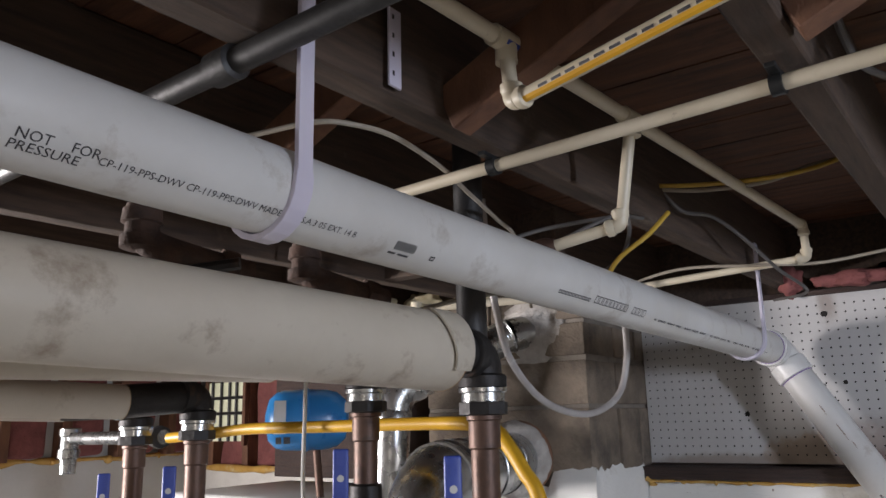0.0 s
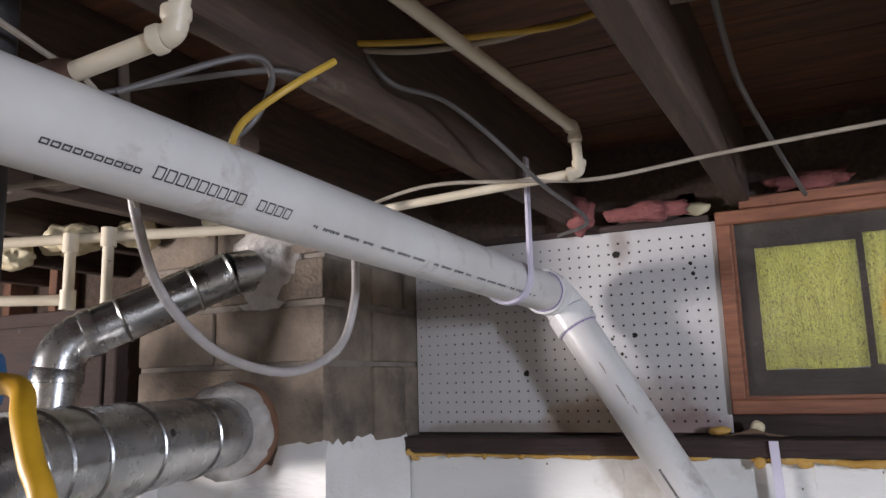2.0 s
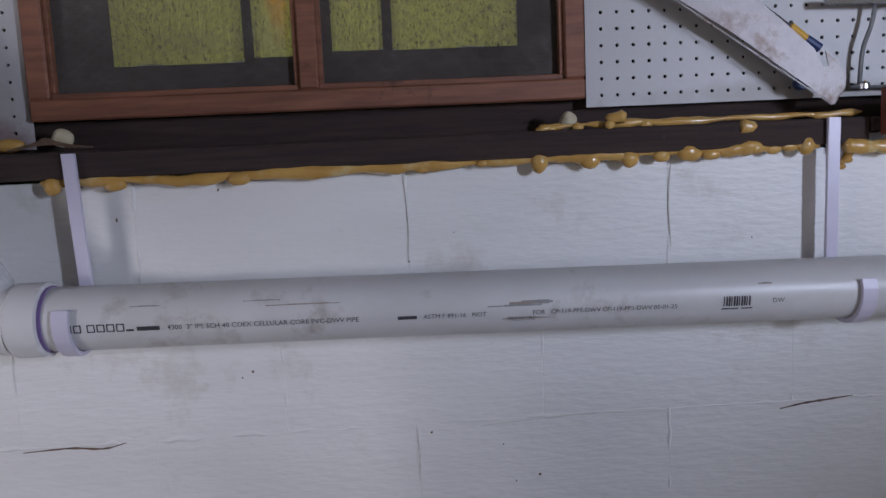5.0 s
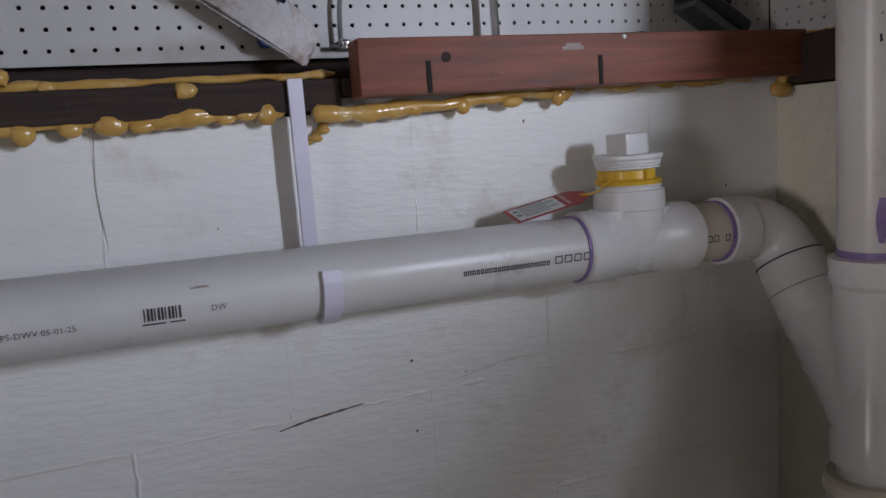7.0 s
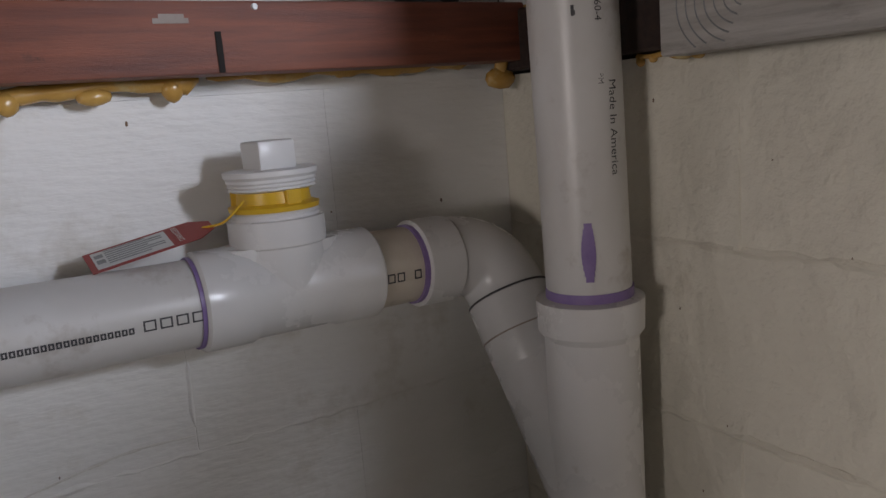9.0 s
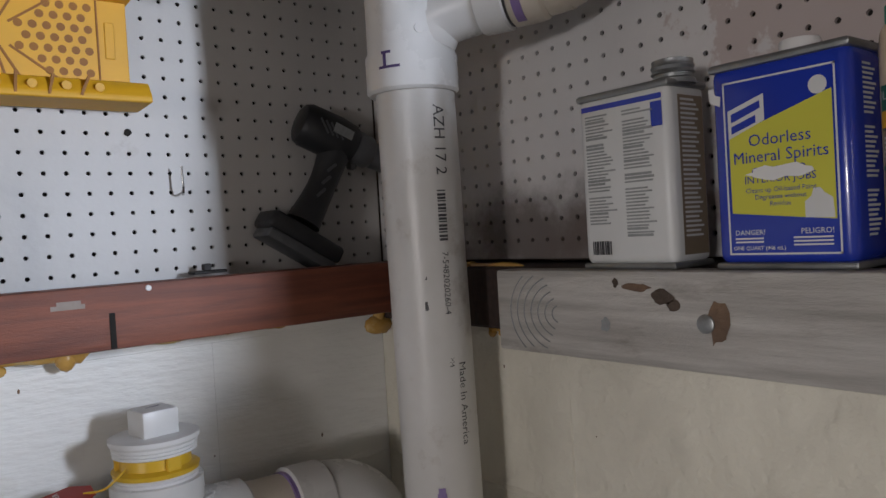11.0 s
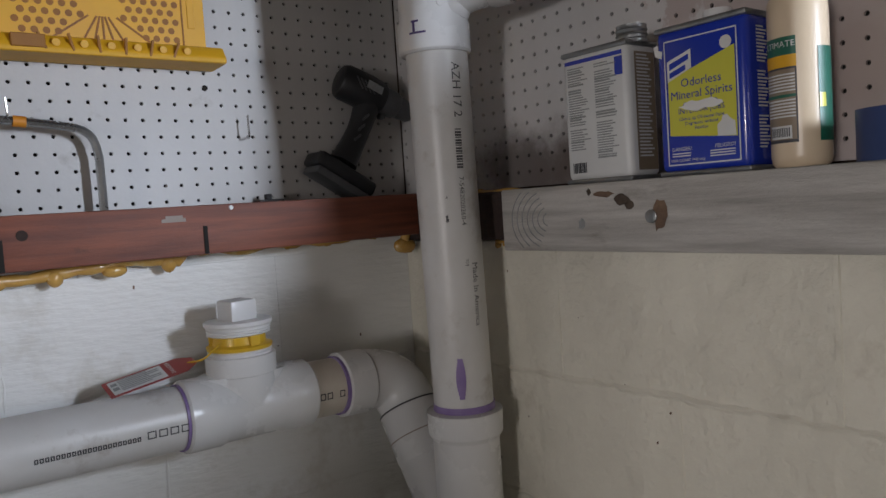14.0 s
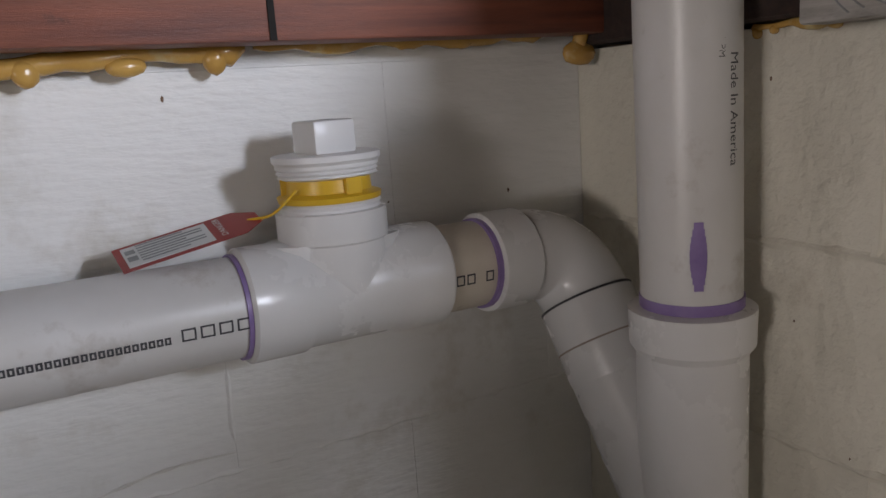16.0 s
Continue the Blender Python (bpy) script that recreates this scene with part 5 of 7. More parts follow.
part("screw_cap", cap, STEEL_DULL, c0, "dull metal screw cap")

c1, xf = can("mineral_spirits_can", 2.268, 2.156, 1.6905, 0.166, CANBLUE, "blue and yellow tin of odorless mineral spirits")
o = Vector((xf, 2.270, zz))
part("white_border", on_plane(bars([(0.014, 0.151, 0.104, 0.1525), (0.014, 0.012, 0.104, 0.0135), (0.014, 0.012, 0.0155, 0.1525), (0.1025, 0.012, 0.104, 0.1525)]), o, UY_, (0, 0, 1)), LABELW, c1)
part("yellow_panel", on_plane(([(0.018, 0.046, 0), (0.101, 0.038, 0), (0.101, 0.134, 0), (0.018, 0.108, 0)], [(0, 1, 2, 3)]), o, UY_, (0, 0, 1), 0.0007), LABELY, c1, "slanted yellow panel")
part("logo_plate", on_plane(([(0.018, 0.106, 0), (0.049, 0.118, 0), (0.049, 0.139, 0), (0.018, 0.129, 0)], [(0, 1, 2, 3)]), o, UY_, (0, 0, 1), 0.0012), LABELW, c1, "white logo plate")
part("logo_bar", on_plane(([(0.021, 0.119, 0), (0.046, 0.128, 0), (0.046, 0.134, 0), (0.021, 0.126, 0), (0.021, 0.110, 0), (0.042, 0.117, 0), (0.042, 0.123, 0), (0.021, 0.116, 0)], [(0, 1, 2, 3), (4, 5, 6, 7)]), o, UY_, (0, 0, 1), 0.0016), CANBLUE, c1)
part("seal", on_plane(([(0.091 + 0.007 * math.cos(k * math.tau / 16), 0.138 + 0.007 * math.sin(k * math.tau / 16), 0) for k in range(16)], [tuple(range(16))]), o, UY_, (0, 0, 1), 0.001), LABELW, c1)


def can_text(text, size, a, z, material, al="CENTER"):
    vs_, fs_ = letters(text, size, al)
    part("lettering", on_plane(([(a + x, z + y, 0) for x, y, q in vs_], fs_), o, UY_, (0, 0, 1), 0.0016), material, c1)


can_text("Odorless", 0.0135, 0.060, 0.0985, CANBLUE)
can_text("Mineral Spirits", 0.0132, 0.0595, 0.0855, CANBLUE)
can_text("CLEANS UP", 0.0085, 0.058, 0.0755, CANBLUE)
can_text("INTERIOR JOBS", 0.0085, 0.059, 0.0690, CANBLUE)
can_text("Cleans up Oil-based Paint", 0.0054, 0.059, 0.0615, CANBLUE)
can_text("Degreases without", 0.0054, 0.059, 0.0560, CANBLUE)
can_text("Residue", 0.0054, 0.059, 0.0505, CANBLUE)
can_text("DANGER!", 0.006, 0.020, 0.028, LABELW, "LEFT")
can_text("PELIGRO!", 0.006, 0.074, 0.028, LABELW, "LEFT")
can_text("ONE QUART (946 mL)", 0.0045, 0.018, 0.0160, LABELW, "LEFT")
part("fine_print", on_plane(bars([(0.020, 0.0245 - i * 0.0028, 0.044, 0.0258 - i * 0.0028) for i in range(2)] + [(0.068, 0.0245 - i * 0.0028, 0.098, 0.0258 - i * 0.0028) for i in range(3)]), o, UY_, (0, 0, 1), 0.0014), LABELW, c1)
part("figure_emblem", on_plane(([(0.078, 0.040, 0), (0.100, 0.039, 0), (0.099, 0.054, 0), (0.093, 0.058, 0), (0.090, 0.062, 0), (0.085, 0.062, 0), (0.083, 0.056, 0), (0.078, 0.052, 0)], [tuple(range(8))]), o, UY_, (0, 0, 1), 0.0014), LABELW, c1, "plain white emblem")
blob = [(0.060 + 0.026 * math.cos(k * math.tau / 18) * (1 + 0.12 * math.sin(3 * k)), 0.0765 + 0.0055 * math.sin(k * math.tau / 18) * (1 + 0.3 * math.cos(2 * k)), 0) for k in range(18)]
part("paint_smear", on_plane((blob, [tuple(range(18))]), o, UY_, (0, 0, 1), 0.0022), WHITEP, c1, "smear of white paint")
part("paint_smear", on_plane(([(0.003, 0.138, 0), (0.012, 0.134, 0), (0.013, 0.142, 0), (0.008, 0.144, 0), (0.007, 0.150, 0), (0.002, 0.149, 0)], [tuple(range(6))]), o, UY_, (0, 0, 1), 0.002), WHITEP, c1)
part("side_print", on_plane(bars([(0.018, 0.150 - i * 0.0036, 0.018 + 0.024 * (0.6 + 0.4 * ((i * 5) % 7) / 7), 0.1518 - i * 0.0036) for i in range(36) if i not in (11, 12, 24, 25)]), (2.106, 2.156, zz), (1, 0, 0), (0, 0, 1), 0.001), LABELW, c1)
part("screw_cap", turned((2.135, 2.205, zz + 0.166), (0, 0, 1), [(0, 0.018), (0.002, 0.018), (0.003, 0.0155), (0.012, 0.0155), (0.014, 0.0145), (0.0145, 0.010)], 28), WHITEP, c1, "white plastic cap")

gb = thing("glue_bottle", (2.138, 2.118, 1.6905), "tan wood glue bottle with a green cap and dark label", "bottle")
gp = [(0, 0.0245), (0.004, 0.028), (0.012, 0.0290), (0.158, 0.0290), (0.168, 0.0280), (0.173, 0.0255), (0.175, 0.0215)]
part("body", turned((2.138, 2.118, 1.6905), (0, 0, 1), gp, 40), GLUE, gb)
bm = turned((2.138, 2.118, 1.8635), (0, 0, 1), [(0, 0.0225), (0.001, 0.0235), (0.014, 0.0230), (0.016, 0.021)], 36)
for k in range(36):
    a = k * math.tau / 36
    box(-0.0006, 0.0008, -0.0012, 0.0012, 0.001, 0.014, 0, Matrix.Translation((2.138 + 0.0234 * math.cos(a), 2.118 + 0.0234 * math.sin(a), 1.8635)) @ Matrix.Rotation(a, 4, "Z"), bm)
part("cap", bm, GREEN, gb, "ribbed green cap")
part("nozzle", turned((2.138, 2.118, 1.8795), (0, 0, 1), [(0, 0.017), (0.003, 0.013), (0.014, 0.010), (0.018, 0.0095), (0.019, 0.007), (0.038, 0.0068), (0.042, 0.006)], 24), WHITEP, gb, "pale nozzle")
fg = Vector((-0.93, 0.35, 0))
ga = Vector((2.138, 2.118, 1.6905))


def wrap(nm, a0, a1, z0_, z1_, material, lift):
    n_ = 14
    vs_, fs_ = [], []
    for i in range(n_ + 1):
        q_ = a0 + (a1 - a0) * i / n_
        vs_ += [(z0_, q_ * 0.0290, 0), (z1_, q_ * 0.0290, 0)]
    for i in range(n_):
        fs_.append((2 * i, 2 * i + 1, 2 * i + 3, 2 * i + 2))
    part(nm, on_tube((vs_, fs_), ga, (0, 0, 1), fg, 0.0290, lift), material, gb)


wrap("label_panel", -0.75, 0.55, 0.025, 0.112, INK, 0.0004)
wrap("label_back", -0.70, 0.50, 0.028, 0.098, TAN, 0.0008)
wrap("label_head", -0.75, 0.55, 0.112, 0.130, DGREEN, 0.0006)
wrap("label_stripe", -0.75, 0.55, 0.100, 0.112, YELLOWP, 0.0008)
wrap("label_bar", -0.70, 0.50, 0.070, 0.073, DGREEN, 0.0012)
wrap("barcode", -0.55, 0.30, 0.029, 0.042, LABELW, 0.0012)
wrap("front_label", -2.4, -1.45, 0.025, 0.118, DGREEN, 0.0006)
wrap("front_stripe", -1.72, -1.46, 0.058, 0.072, LABELY, 0.001)
tube_lines = [(0.092 - 0.0032 * i, -0.020, 0.0935 - 0.0032 * i, 0.012) for i in range(14) if i not in (6, 7)]
part("fine_print", on_tube(bars(tube_lines), ga, (0, 0, 1), fg, 0.0290, 0.0012), LABELW, gb)
vs, fs = letters("ULTIMATE", 0.0085)
part("lettering", on_tube(([(0.120 + y, 0.018 - x, 0) for x, y, z in vs], fs), ga, (0, 0, 1), fg, 0.0290, 0.001), LABELW, gb)
part("barcode_bars", on_tube(bars([(0.031, -0.014 + i * 0.0021, 0.040, -0.0128 + i * 0.0021) for i in range(11)]), ga, (0, 0, 1), fg, 0.0290, 0.0016), INK, gb)

tp = thing("tape_roll", (2.125, 2.022, 1.6905), "roll of dark blue tape lying on the shelf", "tape roll")
part("tape", turned((2.125, 2.018, 1.6905), (0, 0, 1), [(0, 0.020), (0, 0.038), (0.048, 0.038), (0.048, 0.020), (0.0, 0.020)], 40, None, False), TAPEB, tp)
part("core", turned((2.125, 2.018, 1.6905), (0, 0, 1), [(0, 0.018), (0, 0.020), (0.049, 0.020), (0.049, 0.018), (0.0, 0.018)], 40, None, False), LABELW, tp, "pale cardboard core")
for c, rr in (((2.185, 2.018, 1.735), (0.018, 0.022, 0.016)), ((2.180, 2.052, 1.697), (0.010, 0.012, 0.009))):
    bm = bmesh.new()
    bmesh.ops.create_icosphere(bm, subdivisions=3, radius=1.0, matrix=Matrix.Translation(c) @ Matrix.Diagonal((*rr, 1)))
    for v in bm.verts:
        v.co += (v.co - Vector(c)) * 0.2 * noise.noise(v.co * 60)
    lone("foam_blob", bm, FOAM, "tan foam blob behind the tape on the shelf", "spray foam", "foam blobs", "", 60)

# ---- mitre box on the pegboard ----
mb = thing("mitre_box", (1.68, 2.90, 2.0), "yellow plastic mitre box hung on the pegboard", "mitre box")
yb_, yf_ = 2.928, 2.866
x0, x1 = 1.430, 1.838


def holed_floor():
    """The box's floor plate, turned to the room: dark discs paint the shade of many round holes; radiating grooves
    follow.
    """
    p = part("floor_plate", box(x0, x1 - 0.004, yb_ - 0.008, yb_ - 0.001, 1.945, 2.052, 0.001), YELLOWP, mb)
    for s in (-1, 1):
        cx = 1.680
        for r_ in range(7):
            for c_ in range(6):
                z = 1.9585 + r_ * 0.0135
                x = cx + s * (0.030 + c_ * 0.0155 + 0.008 * (r_ % 2))
                if abs(z - 1.9985) > abs(x - cx) * 0.95 - 0.012 or not x0 + 0.01 < x < 1.795:
                    continue
                q = part("dark_hole", turned((x, yb_ - 0.0078, z), (0, -1, 0), [(0, 0.0050), (0.0006, 0.0050)], 12), YELLOW_SHADE, mb, "", 35)


holed_floor()
for i, a in enumerate((35, 60, 75, 90, 105, 120, 145)):
    for s in (1, -1):
        d_ = Vector((math.cos(radians(a)), 0, s * math.sin(radians(a))))
        L = min(0.053 / math.sin(radians(a)), 0.10)
        p_ = Vector((1.680, yb_ - 0.0085, 1.9985))
        m_ = Matrix.Translation(p_ + d_ * L * 0.62) @ Matrix.Rotation(radians(-s * a), 4, "Y")
        part("groove", box(-L * 0.36, L * 0.36, -0.0006, 0.0006, -0.0014, 0.0014, 0, m_), YELLOW_SHADE, mb)
for z0_, z1_, nm in ((2.050, 2.090, "upper_fence"), (1.914, 1.948, "lower_fence")):
    up = nm == "upper_fence"
    bm = bmesh.new()
    # a sloping wall that stands out from the plate
    pr = [(yb_, z0_ if up else z1_), (yf_ + 0.012, z0_ + 0.004 if up else z1_ - 0.006), (yf_, z0_ + 0.010 if up else z0_ + 0.010), (yf_, z1_ - 0.004 if up else z0_ + 0.002), (yb_ - 0.01, z1_ if up else z0_), (yb_, z1_ if up else z0_)]
    rings(bm, [[(x, y, z) for y, z in pr] for x in (x0, x1 + (0.0 if up else 0.006))])
    bmesh.ops.bevel(bm, geom=list(bm.edges), offset=0.0016, segments=1, affect="EDGES")
    f = part(nm, bm, YELLOWP, mb)
    for i in range(6):
        x = 1.585 + i * 0.036
        zc = (z0_ + z1_) / 2
        part("saw_slot", box(x, x + 0.003, yf_ - 0.0012, yf_ + 0.004, z0_ + 0.006, z1_ - 0.004, 0, Matrix.Translation((x, 0, zc)) @ Matrix.Rotation(radians((i - 2.5) * 9), 4, "Y") @ Matrix.Translation((-x, 0, -zc))), YELLOW_SHADE, f)
        part("angle_mark", turned((x + 0.018, yf_ + 0.0005, zc), (0, -1, 0), [(0, 0.0055), (0.0007, 0.0052)], 16), YELLOWP, f)
part("end_slot", box(1.548, 1.590, yf_ - 0.002, yf_ + 0.02, 1.922, 1.940, 0.001), YELLOW_SHADE, mb)
part("end_slot", box(1.556, 1.577, yf_ - 0.002, yf_ + 0.01, 2.072, 2.080, 0.001), YELLOW_SHADE, mb)
part("edge_bar", box(1.797, 1.799, yb_ - 0.0095, yb_ - 0.007, 1.948, 2.050), YELLOW_SHADE, mb)
part("maker_plate", box(1.806, 1.818, yb_ - 0.0095, yb_ - 0.007, 1.978, 2.024, 0.001), YELLOWP, mb)

# ---- clamp bar, hooks ----
cl = thing("bar_clamp", (1.62, 2.90, 1.70), "galvanised bar clamp bent square, hanging on the pegboard", "clamp")
part("bar", hose([(1.36, 2.900, 1.835), (1.50, 2.898, 1.831), (1.600, 2.897, 1.822), (1.638, 2.897, 1.812), (1.6505, 2.897, 1.785), (1.652, 2.897, 1.74), (1.652, 2.897, 1.660)], 0.0062, 8, 6), GALV, cl)
part("tape_band", rod((1.546, 2.8975, 1.8272), (1.562, 2.8975, 1.8258), 0.0078, 12), ORANGE, cl, "orange tape band")
part("jaw", box(1.637, 1.646, 2.89, 2.905, 1.655, 1.692, 0.002), CHROME, cl)


def peg_hook(x, z, tall, label):
    h = thing("peg_hook", (x, 2.92, z), label, "hook", "peg hooks")
    part("wire", hose([(x + 0.010, 2.936, z + 0.002), (x + 0.006, 2.926, z - 0.004), (x + 0.002, 2.912, z - 0.006), (x, 2.905, z + 0.002), (x - 0.001, 2.904, z + tall)], 0.0016, 8, 6), CHROME, h)
    return h


peg_hook(1.888, 1.812, 0.030, "bright steel hook in the pegboard")
peg_hook(1.542, 1.836, 0.024, "bright steel hook holding the clamp")
hk = thing("bracket", (1.92, 2.90, 1.699), "small rusty iron bracket on the ledge", "bracket")
part("plate", box(1.890, 1.935, 2.89, 2.915, 1.699, 1.703, 0.001), IRON, hk)
part("stem", box(1.905, 1.915, 2.895, 2.905, 1.703, 1.712, 0.001), IRON, hk)

# ---- cordless drill ----
dr = thing("cordless_drill", (2.06, 2.885, 1.700), "black and grey cordless drill without bit, leaning on the ledge", "drill")
ax_ = Vector((0.125, -0.02, -0.055)).normalized()
q = Vector((2.066, 2.892, 1.902))
part("motor_housing", turned(q - ax_ * 0.012, ax_, [(0, 0.020), (0.004, 0.028), (0.012, 0.032), (0.060, 0.033), (0.085, 0.030), (0.090, 0.027)], 24), BLACKP, dr)
part("gear_case", turned(q + ax_ * 0.078, ax_, [(0, 0.024), (0.003, 0.0255), (0.026, 0.0245), (0.032, 0.020)], 24), GREYP, dr, "grey gear case")
part("chuck", turned(q + ax_ * 0.108, ax_, [(0, 0.020), (0.004, 0.0205), (0.026, 0.019), (0.036, 0.012), (0.038, 0.007)], 20), GREYP, dr, "dark chuck")
bm = bmesh.new()
g0, g1 = q + ax_ * 0.050 + Vector((0, 0, -0.012)), Vector((2.051, 2.888, 1.760))
hose([g0, g0.lerp(g1, 0.5) + Vector((0.004, 0, 0)), g1], 0.019, 14, 8, bm, True, lambda t: 0.026 - 0.005 * math.sin(math.pi * t))
part("grip", bm, BLACKP, dr, "rubbed black grip")
part("trigger", box(-0.006, 0.006, -0.008, 0.008, -0.014, 0.014, 0.004, Matrix.Translation(g0 + Vector((0.024, 0, -0.020))), None, 2), GREYP, dr)
fm = Matrix.Translation((2.043, 2.886, 1.738)) @ Matrix.Rotation(radians(31), 4, "Y")
for i in range(3):
    gp_ = g0.lerp(g1, 0.30 + 0.16 * i) + Vector((-0.004, -0.0225, 0))
    part("grip_rib", box(-0.009, 0.009, -0.0012, 0.0012, -0.002, 0.002, 0.0008, Matrix.Translation(gp_) @ Matrix.Rotation(radians(-35), 4, "Y")), GREYP, dr)
part("rating_label", box(-0.016, 0.016, -0.0005, 0.0005, -0.007, 0.007, 0, Matrix.Translation(q + ax_ * 0.045 + Vector((0, -0.0332, 0.004))) @ Matrix.Rotation(radians(24), 4, "Y")), LABELG, dr, "worn grey rating label")
part("battery_foot", box(-0.062, 0.060, -0.030, 0.030, -0.012, 0.014, 0.007, fm, None, 3), BLACKP, dr)
part("battery", box(-0.056, 0.058, -0.027, 0.027, -0.026, -0.011, 0.004, fm, None, 2), GREYP, dr, "dark grey battery pack")
for i in range(4):
    part("vent", box(-0.012, 0.012, -0.0335, -0.0325, -0.0015, 0.0015, 0, Matrix.Translation(q + ax_ * (0.014 + 0.008 * i)) @ Matrix.Rotation(radians(66), 4, "Y")), GREYP, dr)

# ---- hand saw, small tools ----
sw = thing("hand_saw", (1.25, 2.89, 1.75), "old rusty hand saw hanging on the pegboard", "saw")
P = [(1.368, 1.676), (1.384, 1.700), (1.386, 1.722), (1.372, 1.742), (1.352, 1.758), (1.358, 1.735), (1.350, 1.732), (1.335, 1.762), (1.29, 1.800), (1.02, 2.03), (0.95, 1.96), (1.07, 1.875), (1.21, 1.788)]
bm = slab([(x, 2.885, z) for x, z in P], (0, 1, 0), 0.0016)
part("blade", bm, SAWM, sw, "pitted steel blade")
tb = bmesh.new()
a, b = Vector((1.366, 2.8854, 1.677)), Vector((1.07, 2.8854, 1.875))
n_ = 90
e_ = (b - a) / n_
out = Vector((-0.53, 0, -0.85)) * 0.0032
for i in range(n_):
    slab([a + e_ * i, a + e_ * (i + 0.5) + out, a + e_ * (i + 1)], (0, 1, 0), 0.0010, tb)
part("teeth", tb, SAWM, sw, smooth=None)
hb = slab([(x, 2.877, z) for x, z in ((0.98, 2.05), (1.02, 2.00), (0.97, 1.95), (0.90, 1.96), (0.86, 2.03), (0.90, 2.08))], (0, 1, 0), 0.018)
bmesh.ops.bevel(hb, geom=list(hb.edges), offset=0.004, segments=2, affect="EDGES")
part("handle", hb, HEMP, sw, "worn wooden handle")
part("tip_knob", turned((1.322, 2.905, 1.712), (0, -1, 0), [(0, 0.011), (0.014, 0.011), (0.016, 0.009)], 16), TAPEB, sw)
sd = thing("screwdriver", (1.33, 2.91, 1.79), "slim screwdriver with a yellow and blue grip", "screwdriver")
part("shank", rod((1.25, 2.912, 1.845), (1.31, 2.912, 1.800), 0.003, 10), CHROME, sd)
part("grip", rod((1.31, 2.912, 1.800), (1.335, 2.912, 1.780), 0.007, 12), YELLOWP, sd)
part("grip_end", rod((1.335, 2.912, 1.780), (1.357, 2.912, 1.765), 0.008, 12), TAPEB, sd)
cg = thing("caulking_frame", (1.44, 2.90, 1.70), "thin steel wire tool hanging on the pegboard", "wire tool")
part("wire", hose([(1.425, 2.915, 1.70), (1.428, 2.912, 1.76), (1.440, 2.91, 1.80), (1.450, 2.91, 1.86)], 0.0035, 8), STEEL_DULL, cg)
part("foot", rod((1.41, 2.913, 1.703), (1.52, 2.913, 1.701), 0.003, 8), STEEL_DULL, cg)
part("slider", turned((1.432, 2.915, 1.700), (0, 0, 1), [(0, 0.010), (0.008, 0.010), (0.012, 0.006)], 14), CHROME, cg)
# broken pegboard holes: flat black patches paint in their shade
for x, z, r_ in ((-0.096, 2.093, 0.010), (-0.063, 1.891, 0.0065), (-0.118, 1.885, 0.004), (-0.097, 1.848, 0.0045), (0.080, 2.055, 0.005), (0.0845, 2.03, 0.005), (-0.345, 1.808, 0.008), (1.83, 1.888, 0.0052)):
    rng = random.Random(int(x * 999))
    pts = [(r_ * (0.75 + 0.4 * rng.random()) * math.cos(k * math.tau / 12), r_ * (0.75 + 0.4 * rng.random()) * math.sin(k * math.tau / 12), 0) for k in range(12)]
    tagged(part("dark_hole", on_plane((pts, [tuple(range(12))]), (x, YP, z), (1, 0, 0), (0, 0, 1), 0.0008), VOID_SHADE), "flat black patch for the shade in a broken pegboard hole", "hole", "", "structure")

# cracks and spatter on the painted wall
for pts, mt in (([(1.28, 2.8722, 1.199), (1.32, 2.8718, 1.206), (1.36, 2.8718, 1.210), (1.40, 2.8722, 1.214)], WEAR), ([(0.10, 2.8722, 1.206), (0.17, 2.8716, 1.209), (0.22, 2.8718, 1.205), (0.255, 2.8722, 1.212)], WEAR),
                ([(0.70, 2.8722, 1.12), (0.701, 2.8719, 1.17), (0.698, 2.8720, 1.205)], MORTAR_P), ([(0.80, 2.8722, 1.203), (0.95, 2.8718, 1.212), (1.10, 2.8722, 1.208)], MORTAR_P),
                ([(0.699, 2.8722, 1.47), (0.702, 2.8718, 1.53), (0.697, 2.8722, 1.60)], MORTAR_P), ([(1.105, 2.8722, 1.47), (1.101, 2.8718, 1.54), (1.106, 2.8722, 1.61)], MORTAR_P),
                ([(1.50, 2.8722, 1.215), (1.62, 2.8718, 1.235), (1.70, 2.8722, 1.233)], MORTAR_P)):
    tagged(part("mortar_crack", hose(pts, 0.0026, 6, 8, None, True, lambda t: 0.0007 + 0.0013 * math.sin(math.pi * t) * (0.6 + 0.4 * math.sin(37 * t))), mt), "brown crack along a mortar joint", "crack", "", "structure")
spx = bmesh.new()
rng = random.Random(77)
for i in range(36):
    x, z = -0.6 + 2.7 * rng.random(), 1.05 + 0.55 * rng.random()
    bmesh.ops.create_icosphere(spx, subdivisions=1, radius=0.0009 + 0.0018 * rng.random() ** 3, matrix=Matrix.Translation((x, YW - 0.0006, z)) @ Matrix.Diagonal((1, 0.3, 1 + rng.random(), 1)))
for i in range(18):
    y, z = 1.95 + 0.8 * rng.random(), 1.05 + 0.55 * rng.random()
    bmesh.ops.create_icosphere(spx, subdivisions=1, radius=0.0009 + 0.0018 * rng.random() ** 3, matrix=Matrix.Translation((XR - 0.0006, y, z)) @ Matrix.Diagonal((0.3, 1, 1 + rng.random(), 1)))
tagged(part("wall_specks", spx, WEAR), "small dark specks on the painted walls", "specks", "", "stuff")

